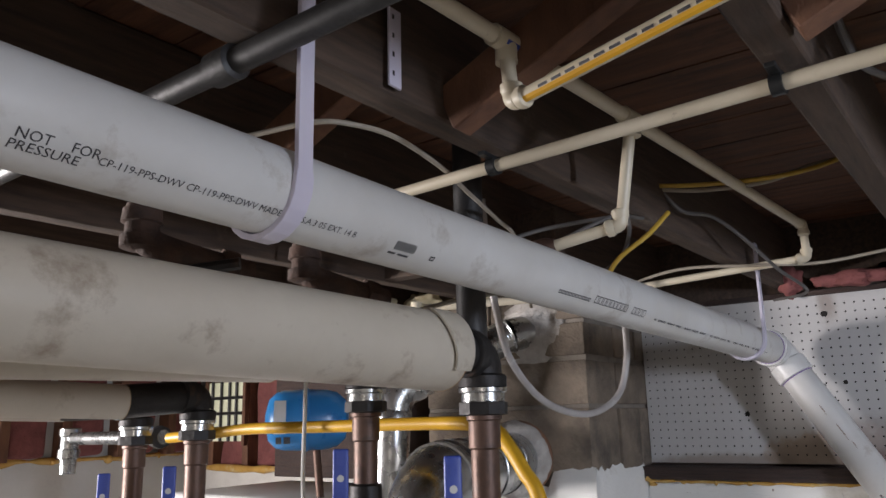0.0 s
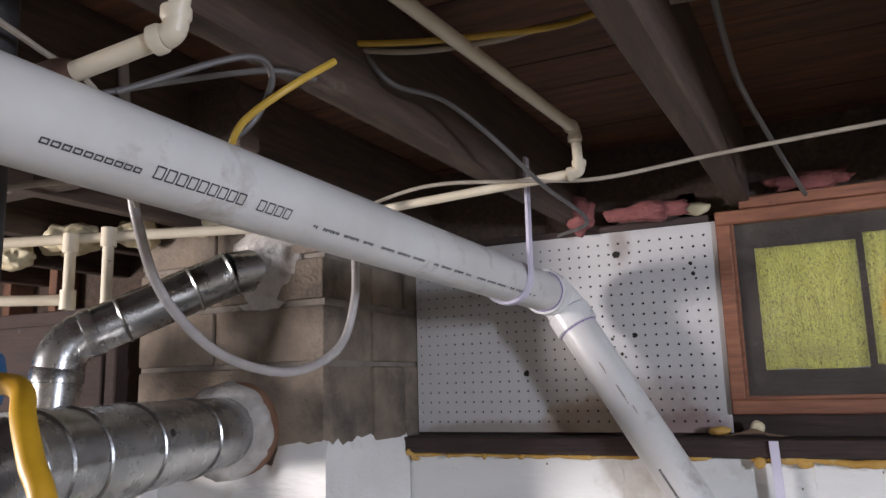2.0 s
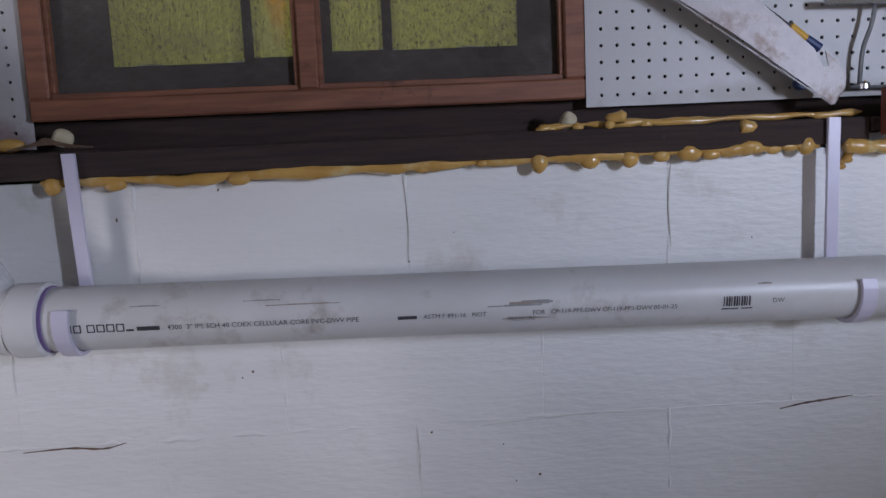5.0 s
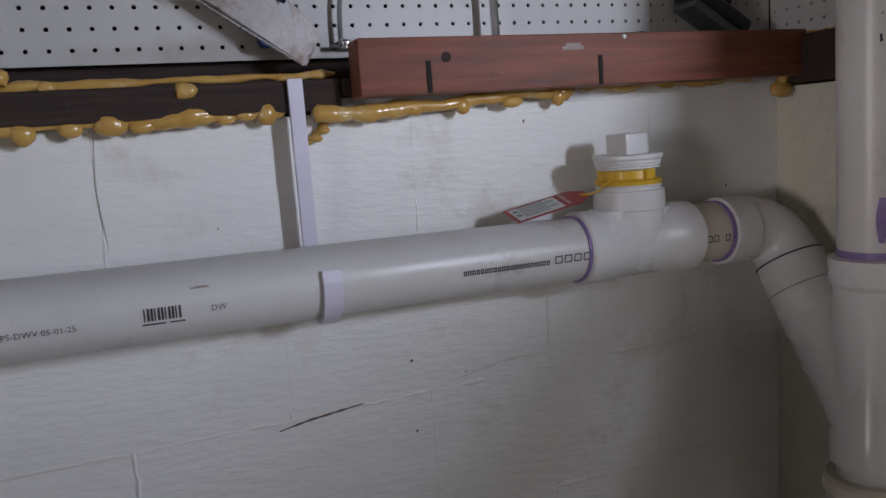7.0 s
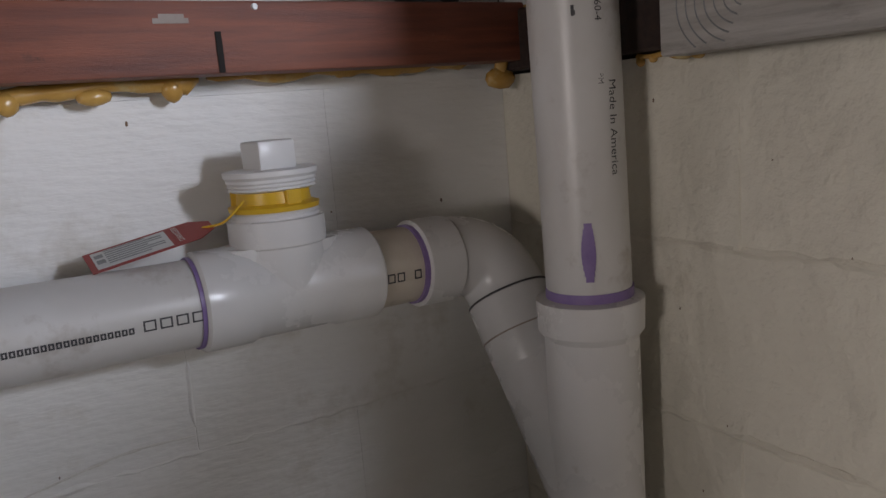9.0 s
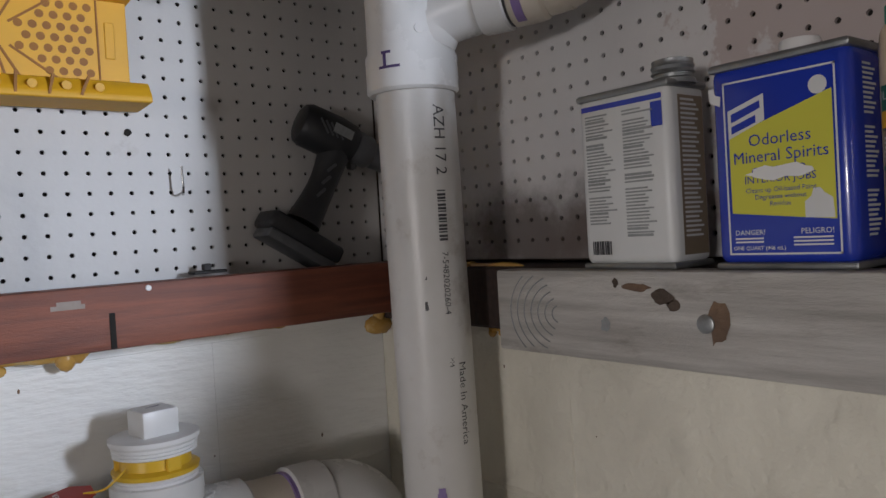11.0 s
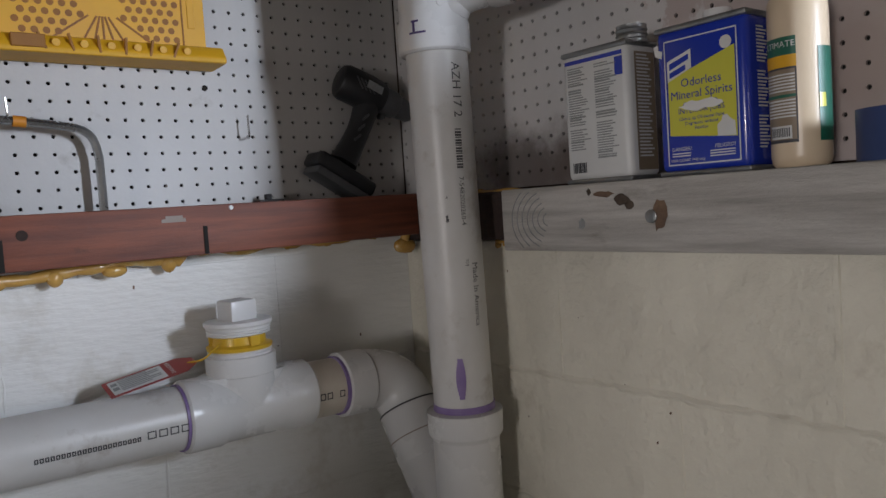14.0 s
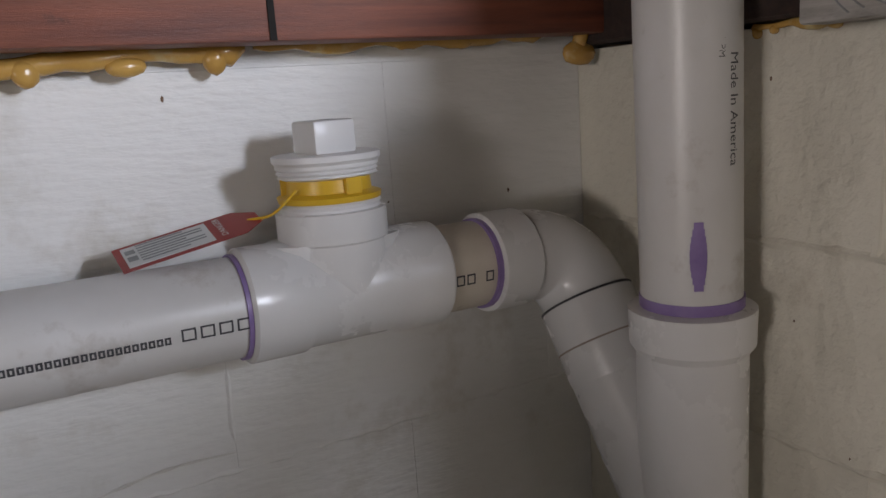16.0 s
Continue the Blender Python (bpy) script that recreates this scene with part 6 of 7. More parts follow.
# ---- heating pipes ----
def jacketed(y1, x, z, r, y0, label, lip=True, rise=0.031):
    p = thing("insulated_pipe", (x, y1, z), label, "pipe", "insulated pipes")
    a, b = Vector((x - 0.088 * (y1 - y0), y0, z + rise * (y1 - y0))), Vector((x, y1, z))
    part("jacket", rod(a, b, r, 44), INSUL, p)
    d = (b - a).normalized()
    part("end_ring", turned(b, d, [(-0.002, r - 0.002), (0.0015, r + 0.0005), (0.004, r - 0.004), (0.004, r * 0.45)], 44), JACKET_EDGE, p, "cut edge of the insulation")
    if lip:
        bm = bmesh.new()
        n, rows = 26, []
        for i in range(n + 1):
            t = -0.55 + 2.1 * i / n
            lo = -0.044 - 0.010 * math.sin(t * 2.2)
            n_ = Vector((math.cos(t), 0, math.sin(t)))
            rows.append([b + Vector((0, lo, 0)) + n_ * (r + 0.0005), b + Vector((0, lo, 0)) + n_ * (r + 0.004), b + Vector((0, 0.003, 0)) + n_ * (r + 0.004), b + Vector((0, 0.003, 0)) + n_ * (r + 0.0005)])
        rings(bm, rows)
        part("loose_flap", bm, INSUL, p, "peeling strip of jacket")
        part("staple", turned(b + Vector((r * 0.93, -0.014, -0.012)), (1, 0, -0.2), [(0, 0.005), (0.004, 0.005)], 10), STEEL_DULL, p)
    return p


jacketed(1.372, -0.3745, 1.911, 0.0577, -1.45, "pale insulated heating pipe with scuffed jacket and peeling end")
jacketed(1.33, -0.70, 1.932, 0.052, -1.45, "second pale insulated heating pipe", False, -0.012)
jacketed(1.33, -1.126, 1.862, 0.034, -1.45, "thinner grey insulated pipe with a taped end", False)
jacketed(1.36, -1.40, 1.862, 0.034, -1.45, "thin insulated pipe further along the row", False)


def drop(x, y, z, label, z_low=0.0, pipe_r=0.022, elbow_r=0.034):
    """Black iron elbow, galvanised union and a copper riser with a valve."""
    d = thing("pipe_drop", (x, y, z), label, "pipe", "pipe drops")
    e, i_, o_ = bend((x, y, z), (0, 1, 0), (0, 0, -1), elbow_r - 0.003, 0.030, 0.022, elbow_r + 0.004, 24)
    part("iron_elbow", e, IRON, d, "black iron elbow")
    zt = o_.z
    part("reducer", turned((x, y, zt), (0, 0, -1), [(0, elbow_r + 0.004), (0.006, elbow_r + 0.004), (0.008, 0.034), (0.022, 0.034)], 24), GALV, d, "galvanised bushing with white thread tape")
    part("hex_nut", turned((x, y, zt - 0.020), (0, 0, -1), [(0, 0.034), (0.002, 0.0385), (0.020, 0.0385), (0.022, 0.030)], 8), IRON, d, "rusty hex nut", 20)
    part("adapter", turned((x, y, zt - 0.040), (0, 0, -1), [(0, 0.028), (0.008, 0.028), (0.010, 0.025), (0.050, 0.025), (0.053, pipe_r)], 24), COPPER, d)
    part("riser", rod((x, y, zt - 0.08), (x, y, z_low), pipe_r, 22), COPPER, d, "tarnished copper riser")
    part("valve_body", turned((x, y, zt - 0.165), (0, 0, -1), [(0, 0.023), (0.004, 0.029), (0.030, 0.030), (0.036, 0.036), (0.060, 0.036), (0.066, 0.030), (0.10, 0.029)], 20), IRON, d, "dark valve body")
    return d, zt


d0, zt0 = drop(-0.367, 1.475, 1.911, "iron elbow and copper riser under the large insulated pipe")
part("iron_nipple", rod((-0.375, 1.36, 1.911), (-0.367, 1.46, 1.911), 0.033, 24), IRON, d0)
d1_, zt1 = drop(-0.655, 1.525, 1.922, "second iron elbow with a copper riser and valve")
d2_, zt2 = drop(-1.118, 1.505, 1.876, "third iron elbow with a copper riser")
d3_, zt3 = drop(-1.345, 1.505, 1.866, "galvanised tee with a copper riser")
part("iron_nipple", rod((-0.70, 1.325, 1.927), (-0.657, 1.51, 1.922), 0.035, 24), IRON, d1_)
part("iron_nipple", rod((-1.126, 1.325, 1.862), (-1.119, 1.49, 1.875), 0.0335, 24), IRON, d2_)
part("iron_nipple", rod((-1.40, 1.35, 1.862), (-1.346, 1.49, 1.866), 0.0335, 24), IRON, d3_)


def lever(x, y, z, label):
    """Blue coated ball-valve lever standing up."""
    h = thing("valve_lever", (x, y, z), label, "valve handle", "blue valve levers")
    m = Matrix.Translation((x, y, z)) @ Matrix.Rotation(radians(42), 4, "Z")
    part("grip", box(-0.0135, 0.0135, -0.004, 0.004, -0.075, 0.045, 0.0035, m, None, 3), BLUEH, h)
    part("stem", rod((x, y, z - 0.06), (x - 0.005, y + 0.075, z - 0.065), 0.006, 10), STEEL_DULL, h)
    for i in range(3):
        part("mark", turned(m @ Vector((0, -0.0042, 0.022 - 0.026 * i)), m.to_3x3() @ Vector((0, -1, 0)), [(0, 0.006), (0.0006, 0.006)], 14), BLUEH if i != 1 else LABELW, h)
    return h


lever(-0.397, 1.430, 1.714, "blue plastic-coated valve lever on the copper riser")
lever(-0.651, 1.455, 1.722, "blue plastic-coated valve lever on the second riser")
lever(-1.115, 1.440, 1.688, "blue plastic-coated valve lever far along the pipes")
lever(-1.354, 1.440, 1.669, "blue plastic-coated valve lever at the last riser")

# iron fittings above the insulated pipe
RUST = mat("rusty_iron", (0.12, 0.068, 0.048), (0.045, 0.030, 0.025), 0.75, 0.2, scale=22, bump=0.6, fine=90)
for y, x, z in ((1.08, -0.70, 2.078), (1.40, -0.69, 2.072)):
    f = thing("iron_fitting", (x, y, z), "dark rusty pipe fittings above the insulated pipe", "pipe fitting", "rusty fittings")
    part("elbow", hose([(x, y, z + 0.055), (x, y, z + 0.04), (x + 0.005, y + 0.01, z), (x + 0.03, y + 0.06, z - 0.02), (x + 0.05, y + 0.16, z - 0.035)], 0.023, 14, 5), RUST, f)
    part("hub", turned((x, y, z + 0.05), (0, 0, -1), [(0, 0.020), (0.002, 0.028), (0.022, 0.030), (0.024, 0.024), (0.04, 0.024), (0.042, 0.030), (0.060, 0.030), (0.064, 0.020)], 16), RUST, f)
    part("nut", turned((x + 0.04, y + 0.11, z - 0.028), (0.05, 0.16, -0.02), [(0, 0.022), (0.002, 0.031), (0.024, 0.031), (0.026, 0.022)], 8), RUST, f, "", 20)

# gas pipes under the joists, black
bp_ = thing("black_iron_pipe", (-0.5, 0.9, 2.15), "black iron pipe with a coupling crossing under the joists", "pipe")
g0_, g1_ = Vector((-0.95, 0.93, 2.165)), Vector((0.30, 0.885, 2.165))
part("run", rod(g0_, g1_, 0.0135, 20), PIPEBLK, bp_)
gd = (g1_ - g0_).normalized()
gm = g0_ + gd * 0.635
part("coupling", turned(gm, gd, [(0, 0.0135), (0.003, 0.0185), (0.036, 0.0185), (0.039, 0.0135)], 20), PIPEBLK, bp_)
vp = thing("vent_pipe", (-0.80, 2.02, 2.05), "dark painted pipe standing behind the insulated pipe", "pipe")
part("pipe", rod((-0.430, 1.545, 1.90), (-0.430, 1.545, DECKZ), 0.026, 24), PIPEBLK, vp)

# ---- cream plastic water pipes ----
RC = 0.0092


def elbow_c(p, d1, d2, parent):
    e, a, b = bend(p, d1, d2, RC + 0.002, 0.010, 0.014, RC + 0.0042, 18, 5)
    part("elbow", e, CPVC, parent)


wp = thing("water_pipe", (-0.1, 1.5, 2.24), "cream plastic water pipe with tees and drops along the joist bay", "pipe")
W0, W1 = Vector((-0.176, 0.70, 2.262)), Vector((-0.030, 2.380, 2.243))
wd_ = (W1 - W0).normalized()
part("run", rod(W0 - wd_ * 0.6, W1, RC + 0.0012, 20), CPVC, wp)


def tee_c(p, down):
    bm = turned(p - wd_ * 0.026, wd_, [(0, RC), (0, RC + 0.0045), (0.052, RC + 0.0045), (0.052, RC)], 20)
    turned(p, down, [(0, RC + 0.004), (0.028, RC + 0.0045), (0.028, RC)], 20, bm)
    part("tee", bm, CPVC, wp)
    part("blue_label", on_tube(bars([(-0.012, -0.003, 0.012, 0.003)]), p, wd_, (0.7, -0.5, -0.5), RC + 0.0047), BLUEH, wp, "small blue label")


t1 = W0.lerp(W1, (1.190 - 0.70) / 1.68)
t2 = W0.lerp(W1, (1.512 - 0.70) / 1.68)
tee_c(t1, (0, 0, -1))
tee_c(t2, (0, 0, -1))
q1 = Vector((t1.x + 0.012, t1.y - 0.012, 2.170))
part("drop", rod(t1, q1, RC, 18), CPVC, wp)
q1b = Vector((0.42, 1.03, 2.190))
elbow_c(q1, (0, 0, -1), (q1b - q1), wp)
y2 = part("striped_branch", rod(q1, q1 + (q1b - q1) * 2.2, RC, 20), CPVC, wp, "cream branch with a yellow stripe")
part("yellow_stripe", on_tube(bars([(0.02, -0.005, 1.0, 0.003)]), q1, q1b - q1, (0.2, -0.8, -0.75), RC, 0.0004), YELLOWP, wp, "yellow printed stripe")
tube_bars(wp, [(0.05 + 0.02 * i, 0, 0.064 + 0.02 * i, 0.0032) for i in range(16)], q1, q1b - q1, (0.2, -0.9, -0.35), RC, "print")
q2 = Vector((-0.138, 1.522, 2.094))
part("drop", rod(t2, q2, RC, 18), CPVC, wp)
q2b = Vector((-0.245, 1.505, 2.074))
elbow_c(q2, (0, 0, -1), (q2b - q2), wp)
part("stub", rod(q2, q2b, RC, 18), CPVC, wp)
part("brass_end", turned(q2b, q2b - q2, [(-0.004, RC + 0.002), (0.010, 0.017), (0.030, 0.018), (0.040, 0.012), (0.07, 0.011)], 14), COPPER, wp, "tarnished brass fitting")
elbow_c(W1, wd_, (0, 0, -1), wp)
q3 = Vector((-0.036, 2.420, 2.172))
part("drop", rod(W1, q3, RC, 18), CPVC, wp)
q3b = Vector((-0.50, 2.385, 2.143))
elbow_c(q3, (0, 0, -1), (q3b - q3), wp)
part("run_back", rod(q3, q3b, RC, 18), CPVC, wp)
part("mould_streak", on_tube(bars([(0.94 + 0.018 * i, -0.004 + 0.002 * (i % 3), 0.955 + 0.018 * i, 0.001 + 0.002 * (i % 2)) for i in range(16)]), W0, wd_, (0.6, -0.3, 0.5), RC + 0.001, 0.0004), IRON, wp, "dark mould along the pipe")

cp = thing("cross_pipe", (0, 1.33, 2.17), "cream plastic pipe clipped across the joists", "pipe")
C0, C1 = Vector((-0.50, 1.3615, 2.1628)), Vector((1.6, 1.205, 2.176))
part("run", rod(C0, C1, RC, 20), CPVC, cp)
cd = (C1 - C0).normalized()
for x in (-0.250, 0.140, 0.56):
    o_ = C0 + cd * ((x - C0.x) / cd.x)
    k = thing("pipe_clip", o_, "black plastic pipe clip nailed to a joist", "pipe clip", "pipe clips")
    part("band", turned(o_ - cd * 0.007, cd, [(0, RC + 0.001), (0, RC + 0.0042), (0.014, RC + 0.0042), (0.014, RC + 0.001)], 18), RUBBER, k)
    part("ear", box(-0.006, 0.006, -0.022, 0.022, -0.003, 0.003, 0.001, Matrix.Translation(o_ + Vector((0, -0.012, 0.011)))), RUBBER, k)
o_ = q1 + (q1b - q1) * 0.60
k = thing("pipe_clip", o_, "black plastic pipe clip on the striped branch", "pipe clip", "pipe clips")
part("band", turned(o_, q1b - q1, [(0, RC + 0.001), (0, RC + 0.005), (0.014, RC + 0.005), (0.014, RC + 0.001)], 18), RUBBER, k)
part("ear", box(-0.006, 0.006, -0.010, 0.010, 0.0, 0.022, 0.001, Matrix.Translation(o_)), RUBBER, k)

# ---- cables ----
def cable(pts, r, material, label, name="cable", steps=8):
    c = hose(pts, r, 8, steps)
    return lone(name, c, material, label, "cable", "cables")


cable([(-0.56, 1.00, 2.168), (-0.454, 1.055, 2.172), (-0.353, 1.08, 2.174), (-0.319, 1.116, 2.175), (-0.306, 1.19, 2.176), (-0.334, 1.33, 2.178), (-0.36, 1.44, 2.17), (-0.385, 1.57, 2.155), (-0.40, 1.66, 2.135), (-0.42, 1.74, 2.02)], 0.0036, CABLE_W, "thin white cable looped over the drain pipe")
cable([(-0.42, 1.66, 2.14), (-0.36, 1.72, 2.165), (-0.25, 1.78, 2.180), (-0.22, 1.84, 2.184)], 0.0040, CABLE_G, "grey cable stapled under the joist")
cable([(-0.30, 1.60, 2.10), (-0.22, 1.70, 2.16), (-0.21, 1.74, 2.15), (-0.22, 1.72, 2.09), (-0.27, 1.70, 2.05)], 0.0040, CABLE_G, "grey cable hanging in a bend")
cable([(-0.26, 1.72, 2.04), (-0.22, 1.70, 2.08), (-0.17, 1.72, 2.12), (-0.15, 1.78, 2.17)], 0.0044, CABLE_Y, "yellow cable rising beside the joist")
cable([(-0.24, 1.93, 2.275), (-0.14, 1.95, 2.262), (-0.02, 1.98, 2.258), (0.06, 2.03, 2.275), (0.15, 2.06, 2.30), (0.30, 2.06, 2.30), (0.6, 2.06, 2.30)], 0.0048, CABLE_Y, "yellow cable through the joists")
cable([(-0.24, 1.945, 2.272), (-0.14, 1.965, 2.254), (-0.02, 1.985, 2.252), (0.06, 2.04, 2.285), (0.15, 2.07, 2.295), (0.30, 2.075, 2.288), (0.6, 2.09, 2.288)], 0.0044, CABLE_W, "white cable beside the yellow one")
cable([(-0.22, 1.95, 2.27), (-0.19, 1.99, 2.225), (-0.16, 2.10, 2.23), (-0.13, 2.22, 2.20), (-0.10, 2.40, 2.15), (-0.08, 2.62, 2.12), (-0.2, 2.8, 2.13)], 0.0042, CABLE_G, "grey cable hanging down the joist bay")
cable([(-0.55, 2.36, 2.13), (-0.34, 2.37, 2.175), (-0.14, 2.40, 2.165), (0.0, 2.44, 2.16), (0.20, 2.47, 2.182), (0.45, 2.42, 2.18), (0.9, 2.36, 2.178)], 0.0040, CABLE_W, "white cable strung under the joists")
cable([(0.20, 1.25, 2.30), (0.205, 1.45, 2.235), (0.245, 1.70, 2.27), (0.255, 2.0, 2.27), (0.26, 2.3, 2.25), (0.30, 2.6, 2.21), (0.34, 2.8, 2.16)], 0.0050, CABLE_G, "grey cable along the side of a joist")
cable([(-0.90, 0.70, 2.05), (-0.80, 0.85, 1.99), (-0.62, 1.00, 2.00), (-0.50, 1.10, 2.02)], 0.0085, IRON, "black flexible conduit sagging behind the drain", "conduit")
tb_ = lone("vinyl_tube", hose([(-0.60, 1.86, 2.30), (-0.60, 1.88, 2.15), (-0.598, 1.90, 2.05), (-0.60, 1.96, 1.94), (-0.58, 2.07, 1.85), (-0.535, 2.20, 1.818), (-0.49, 2.29, 1.86), (-0.470, 2.318, 1.95), (-0.467, 2.32, 2.05), (-0.46, 2.33, 2.15)], 0.0085, 12, 8), TUBEM, "clear grey vinyl tube hanging in a loop", "tube")
cable([(-0.66, 1.50, 1.98), (-0.52, 1.62, 2.03), (-0.44, 1.70, 2.05)], 0.0045, CABLE_W, "short white cable behind the drain")
lone("pull_cord", hose([(-0.889, 1.60, DECKZ), (-0.889, 1.60, 1.90), (-0.893, 1.60, 1.70), (-0.885, 1.60, 1.62), (-0.885, 1.60, 1.5)], 0.0042, 8, 4), LABELW, "white cord hanging below the pipes", "cord")

# ---- flue and vent duct at the chimney ----
fl = thing("flue_pipe", (-0.75, 2.1, 1.70), "galvanised steel flue pipe entering the chimney", "flue pipe")
F0, F1 = Vector((-0.905, 2.500, 1.698)), Vector((-0.655, 1.74, 1.690))
fd = (F1 - F0).normalized()
part("pipe", rod(F0, F0 + fd * 0.50, 0.076, 40), GALV, fl)
part("sleeve", rod(F0 + fd * 0.28, F1, 0.0785, 40), GALV, fl)
for s in (0.28, 0.50, 0.66):
    part("bead", turned(F0 + fd * s, fd, [(-0.004, 0.076), (0, 0.0815), (0.004, 0.076)], 40), GALV, fl)
e, a_, b_ = bend(F1 + fd * 0.04, fd, (-0.15, -0.25, -1), 0.078, 0.085, 0.03, 0.0815, 36, 8)
part("elbow", e, GALV, fl, "segmented steel elbow")
part("down_pipe", rod(b_, b_ + Vector((-0.06, -0.1, -0.45)), 0.077, 36), GALV, fl)
part("screw", turned(F0 + fd * 0.47 + Vector((0.070, 0.022, 0.025)), (0.9, 0.2, 0.35), [(0, 0.007), (0.002, 0.007)], 10), BLACKP, fl)
part("thimble", turned(F0, -fd, [(-0.085, 0.088), (-0.085, 0.104), (-0.070, 0.108), (0.02, 0.108)], 40), mat("clay_thimble", (0.27, 0.145, 0.085), (0.16, 0.08, 0.05), 0.9, scale=12, bump=0.5), fl, "brown clay thimble")
bm = turned(F0, fd, [(0.060, 0.080), (0.074, 0.108), (0.092, 0.106), (0.106, 0.092), (0.110, 0.078)], 48)
for v in bm.verts:
    v.co += Vector((noise.noise(v.co * 45), noise.noise(v.co * 45 + Vector((5, 0, 0))), noise.noise(v.co * 45 + Vector((0, 7, 0))))) * 0.006
part("plaster_collar", bm, PLASTER, fl, "lumpy white plaster collar", 60)

vd = thing("vent_duct", (-0.95, 2.3, 1.95), "shiny galvanised vent duct rising into the chimney", "duct")
D0, D1, D2 = Vector((-0.845, 2.505, 2.075)), Vector((-0.885, 2.430, 2.055)), Vector((-1.105, 2.200, 1.905))
part("upper_piece", rod(D0, D1, 0.050, 32), GALV, vd)
part("run", rod(D1, D2, 0.0515, 32), GALV, vd)
dvd = (D2 - D1).normalized()
for s in (0.0, 0.085, 0.25):
    part("bead", turned(D1 + dvd * s, dvd, [(-0.004, 0.0515), (0, 0.056), (0.004, 0.0515)], 32), GALV, vd)
e, a_, b_ = bend(D2 + dvd * 0.03, dvd, (-0.05, -0.05, -1), 0.052, 0.05, 0.03, 0.0545, 30, 6)
part("elbow", e, GALV, vd, "crimped steel elbow")
part("down_pipe", rod(b_, b_ + Vector((-0.02, -0.02, -0.5)), 0.051, 30), GALV, vd)
bm = turned(D0 + Vector((0, 0.004, 0)), (0.0, -1, -0.05), [(0, 0.115), (0.010, 0.110), (0.022, 0.080), (0.040, 0.056), (0.045, 0.050)], 40)
for v in bm.verts:
    v.co += Vector((noise.noise(v.co * 30) * 0.022, noise.noise(v.co * 40 + Vector((3, 0, 0))) * 0.008, noise.noise(v.co * 30 + Vector((0, 9, 0))) * 0.022))
part("plaster_patch", bm, PLASTER, vd, "rough grey-white plaster round the duct", 60)

# ---- yellow gas hose, tank ----
lone("gas_hose", hose([(-1.39, 1.625, 1.785), (-1.25, 1.63, 1.793), (-1.10, 1.635, 1.803), (-0.90, 1.635, 1.804), (-0.627, 1.645, 1.806), (-0.50, 1.635, 1.804), (-0.435, 1.612, 1.794), (-0.392, 1.585, 1.768), (-0.355, 1.57, 1.728), (-0.325, 1.565, 1.68), (-0.315, 1.56, 1.55), (-0.315, 1.56, 1.3)], 0.0125, 16, 8), GASY, "yellow flexible gas hose with sooty spots", "gas hose")
tk = thing("expansion_tank", (-1.40, 2.10, 1.735), "blue enamelled expansion tank", "tank")
tdir = Vector((0.70, 0.71, 0.0))
tk0 = Vector((-1.396, 2.10, 1.823)) - tdir * 0.122
part("shell", turned(tk0, tdir, [(0, 0.02), (0.010, 0.060), (0.030, 0.080), (0.055, 0.087), (0.115, 0.089), (0.118, 0.092), (0.124, 0.092), (0.127, 0.089), (0.18, 0.087), (0.21, 0.079), (0.235, 0.058), (0.244, 0.02)], 36), TANKB, tk)
part("label", on_tube(bars([(0.028, -0.05, 0.062, 0.05)]), tk0, tdir, (0.5, -0.8, 0.1), 0.0885), LABELW, tk, "white paper label")
part("dark_mark", on_tube(bars([(0.034, -0.085, 0.050, -0.060), (0.056, -0.085, 0.075, -0.060)]), tk0, tdir, (0.5, -0.8, 0.1), 0.089), INK, tk)
part("nozzle", rod(tk0 + tdir * 0.15 + Vector((0, 0, -0.08)), tk0 + tdir * 0.15 + Vector((0.01, 0.01, -0.23)), 0.012, 12), COPPER, tk)
ck = thing("corner_box", (-1.75, 2.45, 1.62), "brown wooden cupboard behind the tank", "cupboard")
part("body", box(-1.98, -1.33, 2.50, 2.80, 1.62, 2.02, 0.004), SILL, ck)
part("door", box(-1.94, -1.37, 2.490, 2.499, 1.66, 1.98, 0.003), SILL, ck)

# small barred window in the far corner
wf = thing("window_2", (-2.72, 2.84, 1.80), "small pale far window with thin black bars", "window", "", "structure")
fp = mat("daylit_pane", (0.62, 0.62, 0.46), (0.50, 0.50, 0.36), 0.4, scale=6, bump=0.0)
fp.node_tree.nodes["Principled BSDF"].inputs["Emission Color"].default_value = (0.62, 0.62, 0.42, 1)
fp.node_tree.nodes["Principled BSDF"].inputs["Emission Strength"].default_value = 0.45
part("pane", box(-2.84, -2.58, 2.846, 2.852, 1.74, 2.015, 0.001), fp, wf, "pale daylit pane")
for x in (-2.80, -2.735, -2.675, -2.625):
    part("bar", rod((x, 2.838, 1.74), (x, 2.838, 2.02), 0.0075, 8), PIPEBLK, wf)
for z in (1.80, 1.868, 1.94):
    part("cross_bar", rod((-2.84, 2.836, z), (-2.58, 2.836, z), 0.0075, 8), PIPEBLK, wf)
for q in ((-2.86, -2.84, 1.72, 2.035), (-2.58, -2.56, 1.72, 2.035)):
    part("frame", box(q[0], q[1], 2.835, 2.856, q[2], q[3], 0.002), BRACE, wf)

